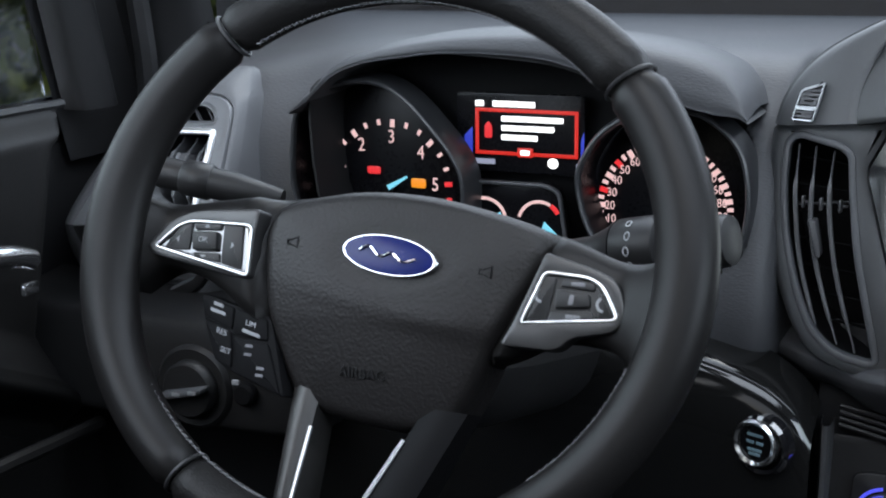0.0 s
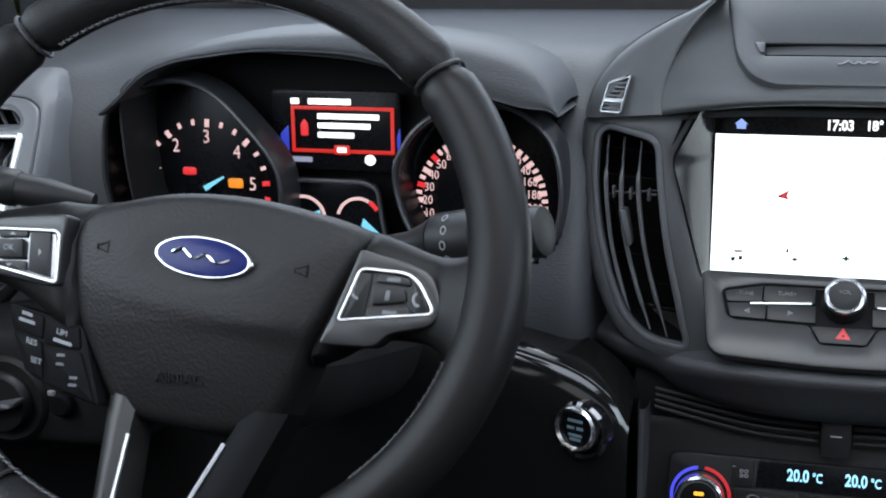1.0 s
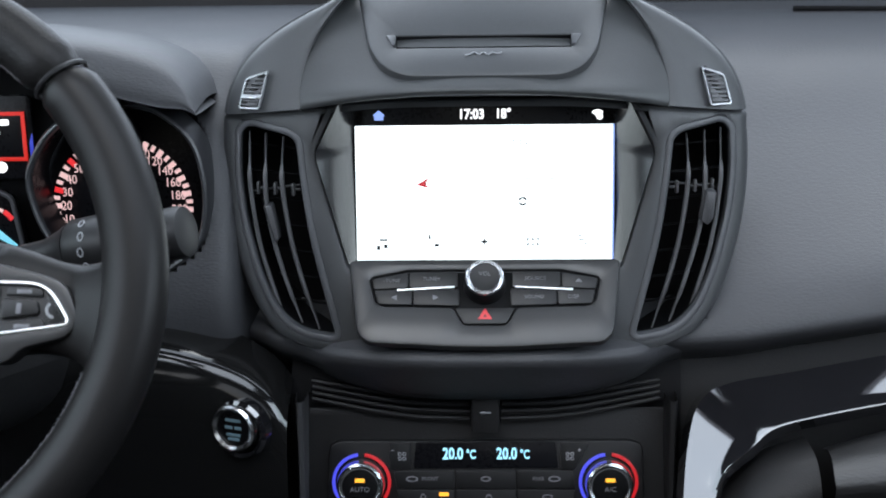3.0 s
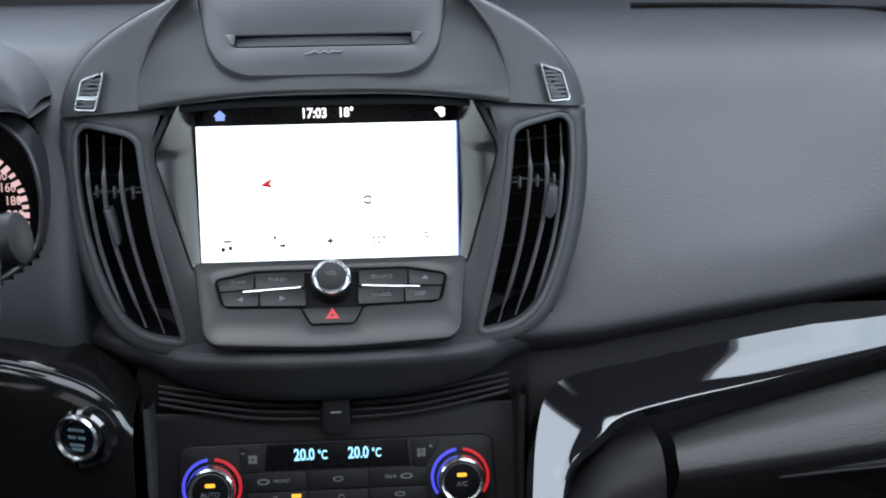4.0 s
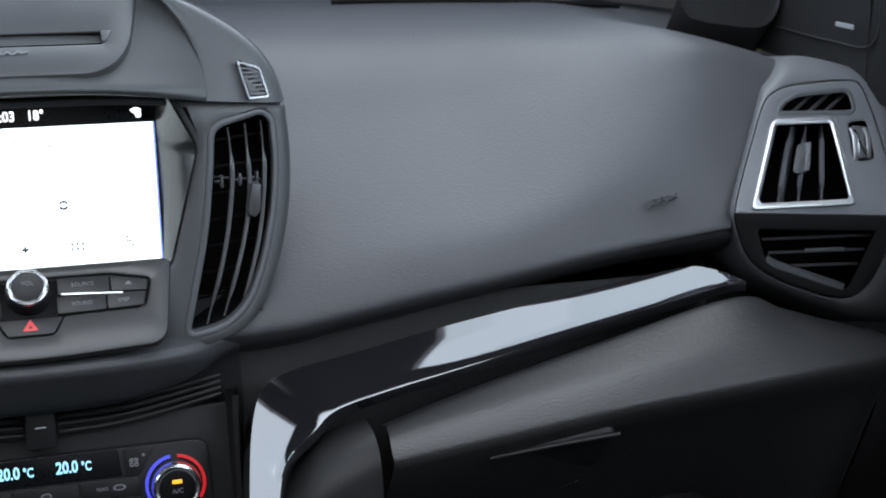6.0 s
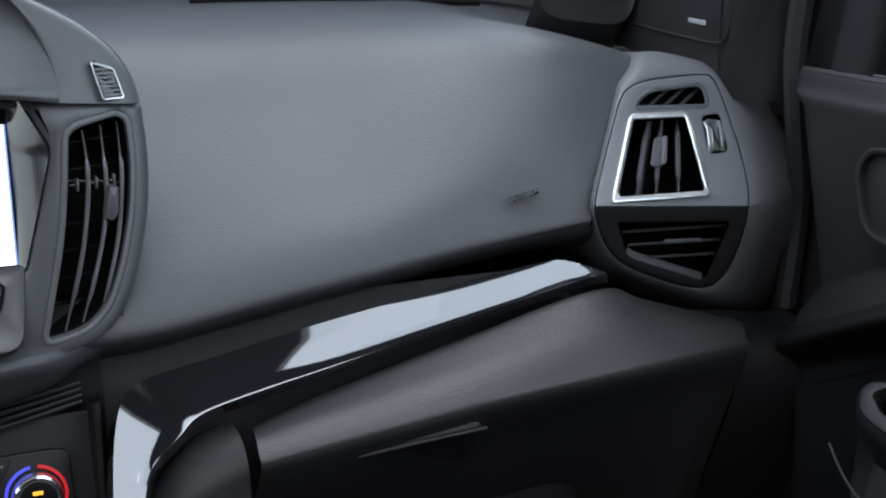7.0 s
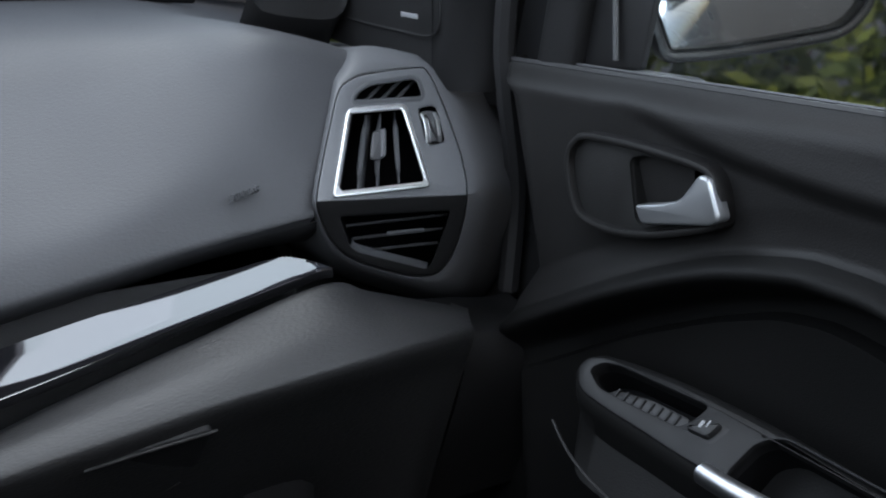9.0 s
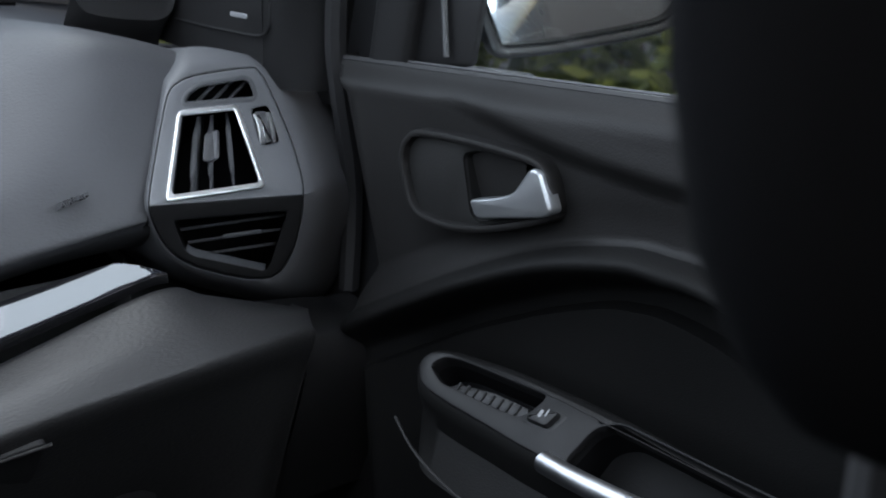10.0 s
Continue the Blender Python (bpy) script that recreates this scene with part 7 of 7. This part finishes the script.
def clump_mesh(name, spots, leaf, count, seed):
    rnd = random.Random(seed)
    verts, faces = [], []
    for cx, cy, cz, r in spots:
        for _ in range(count):
            d = Vector((rnd.gauss(0, 1), rnd.gauss(0, 1), rnd.gauss(0, 1))).normalized() * r * rnd.uniform(0.45, 1.05)
            c = Vector((cx, cy, cz)) + d
            a = Vector((rnd.gauss(0, 1), rnd.gauss(0, 1), rnd.gauss(0, 1))).normalized()
            b = a.orthogonal().normalized()
            s = leaf * rnd.uniform(0.6, 1.4)
            i = len(verts)
            verts += [c - a * s, c + b * s * 0.45, c + a * s, c - b * s * 0.45]
            faces.append((i, i + 1, i + 2, i + 3))
    me = bpy.data.meshes.new(name)
    me.from_pydata([tuple(v) for v in verts], [], faces)
    me.materials.append(LEAF)
    return me


rnd = random.Random(7)
for s, name in ((1, "hedge"), (-1, "hedge")):
    spots = [(s * (4.2 + rnd.uniform(-0.6, 0.9)), -3.5 + 0.42 * k + rnd.uniform(-0.2, 0.2), -0.95 + rnd.uniform(0, 2.3) ** 1.05, rnd.uniform(0.3, 0.6)) for k in range(34) for _ in range(5)]
    h = new("hedge", clump_mesh("hedge", spots, 0.060, 420, 11 + s))
    tagged(h, "loose green hedge beside the car", "hedge", kind="stuff")


def tree(x, y, h, seed):
    r = random.Random(seed)
    t = thing("tree", (x, y, -1.05), "leafy green tree beyond the hedge", "tree", "trees")
    bm = tube([(x, y, -1.05), (x + 0.05, y, 0.2), (x - 0.08, y + 0.1, 1.6), (x, y, h * 0.7)], [0.16, 0.13, 0.10, 0.05], 10)
    for k in range(6):
        a = 1.05 * k
        tube([(x, y, h * (0.3 + 0.06 * k)), (x + 0.5 * math.cos(a), y + 0.5 * math.sin(a), h * (0.45 + 0.06 * k)), (x + 1.0 * math.cos(a), y + 1.0 * math.sin(a), h * (0.55 + 0.06 * k))], [0.06, 0.04, 0.02], 6, bm=bm)
    part("trunk", bm, BARK, t, "brown trunk and limbs")
    spots = [(x + r.gauss(0, 0.8), y + r.gauss(0, 0.8), h * r.uniform(0.4, 1.0), r.uniform(0.35, 0.7)) for _ in range(26)]
    spots = [(a - x, b - y, c + 1.05, d) for a, b, c, d in spots]
    crown = new("crown", clump_mesh("crown", spots, 0.09, 110, seed))
    crown.parent = t


for k, (x, y, h) in enumerate(((6.5, 1.5, 3.6), (6.9, -1.2, 4.2), (6.3, 4.6, 3.9), (-6.4, 2.0, 4.0), (-6.8, -0.8, 3.7))):
    tree(x, y, h, 40 + k)
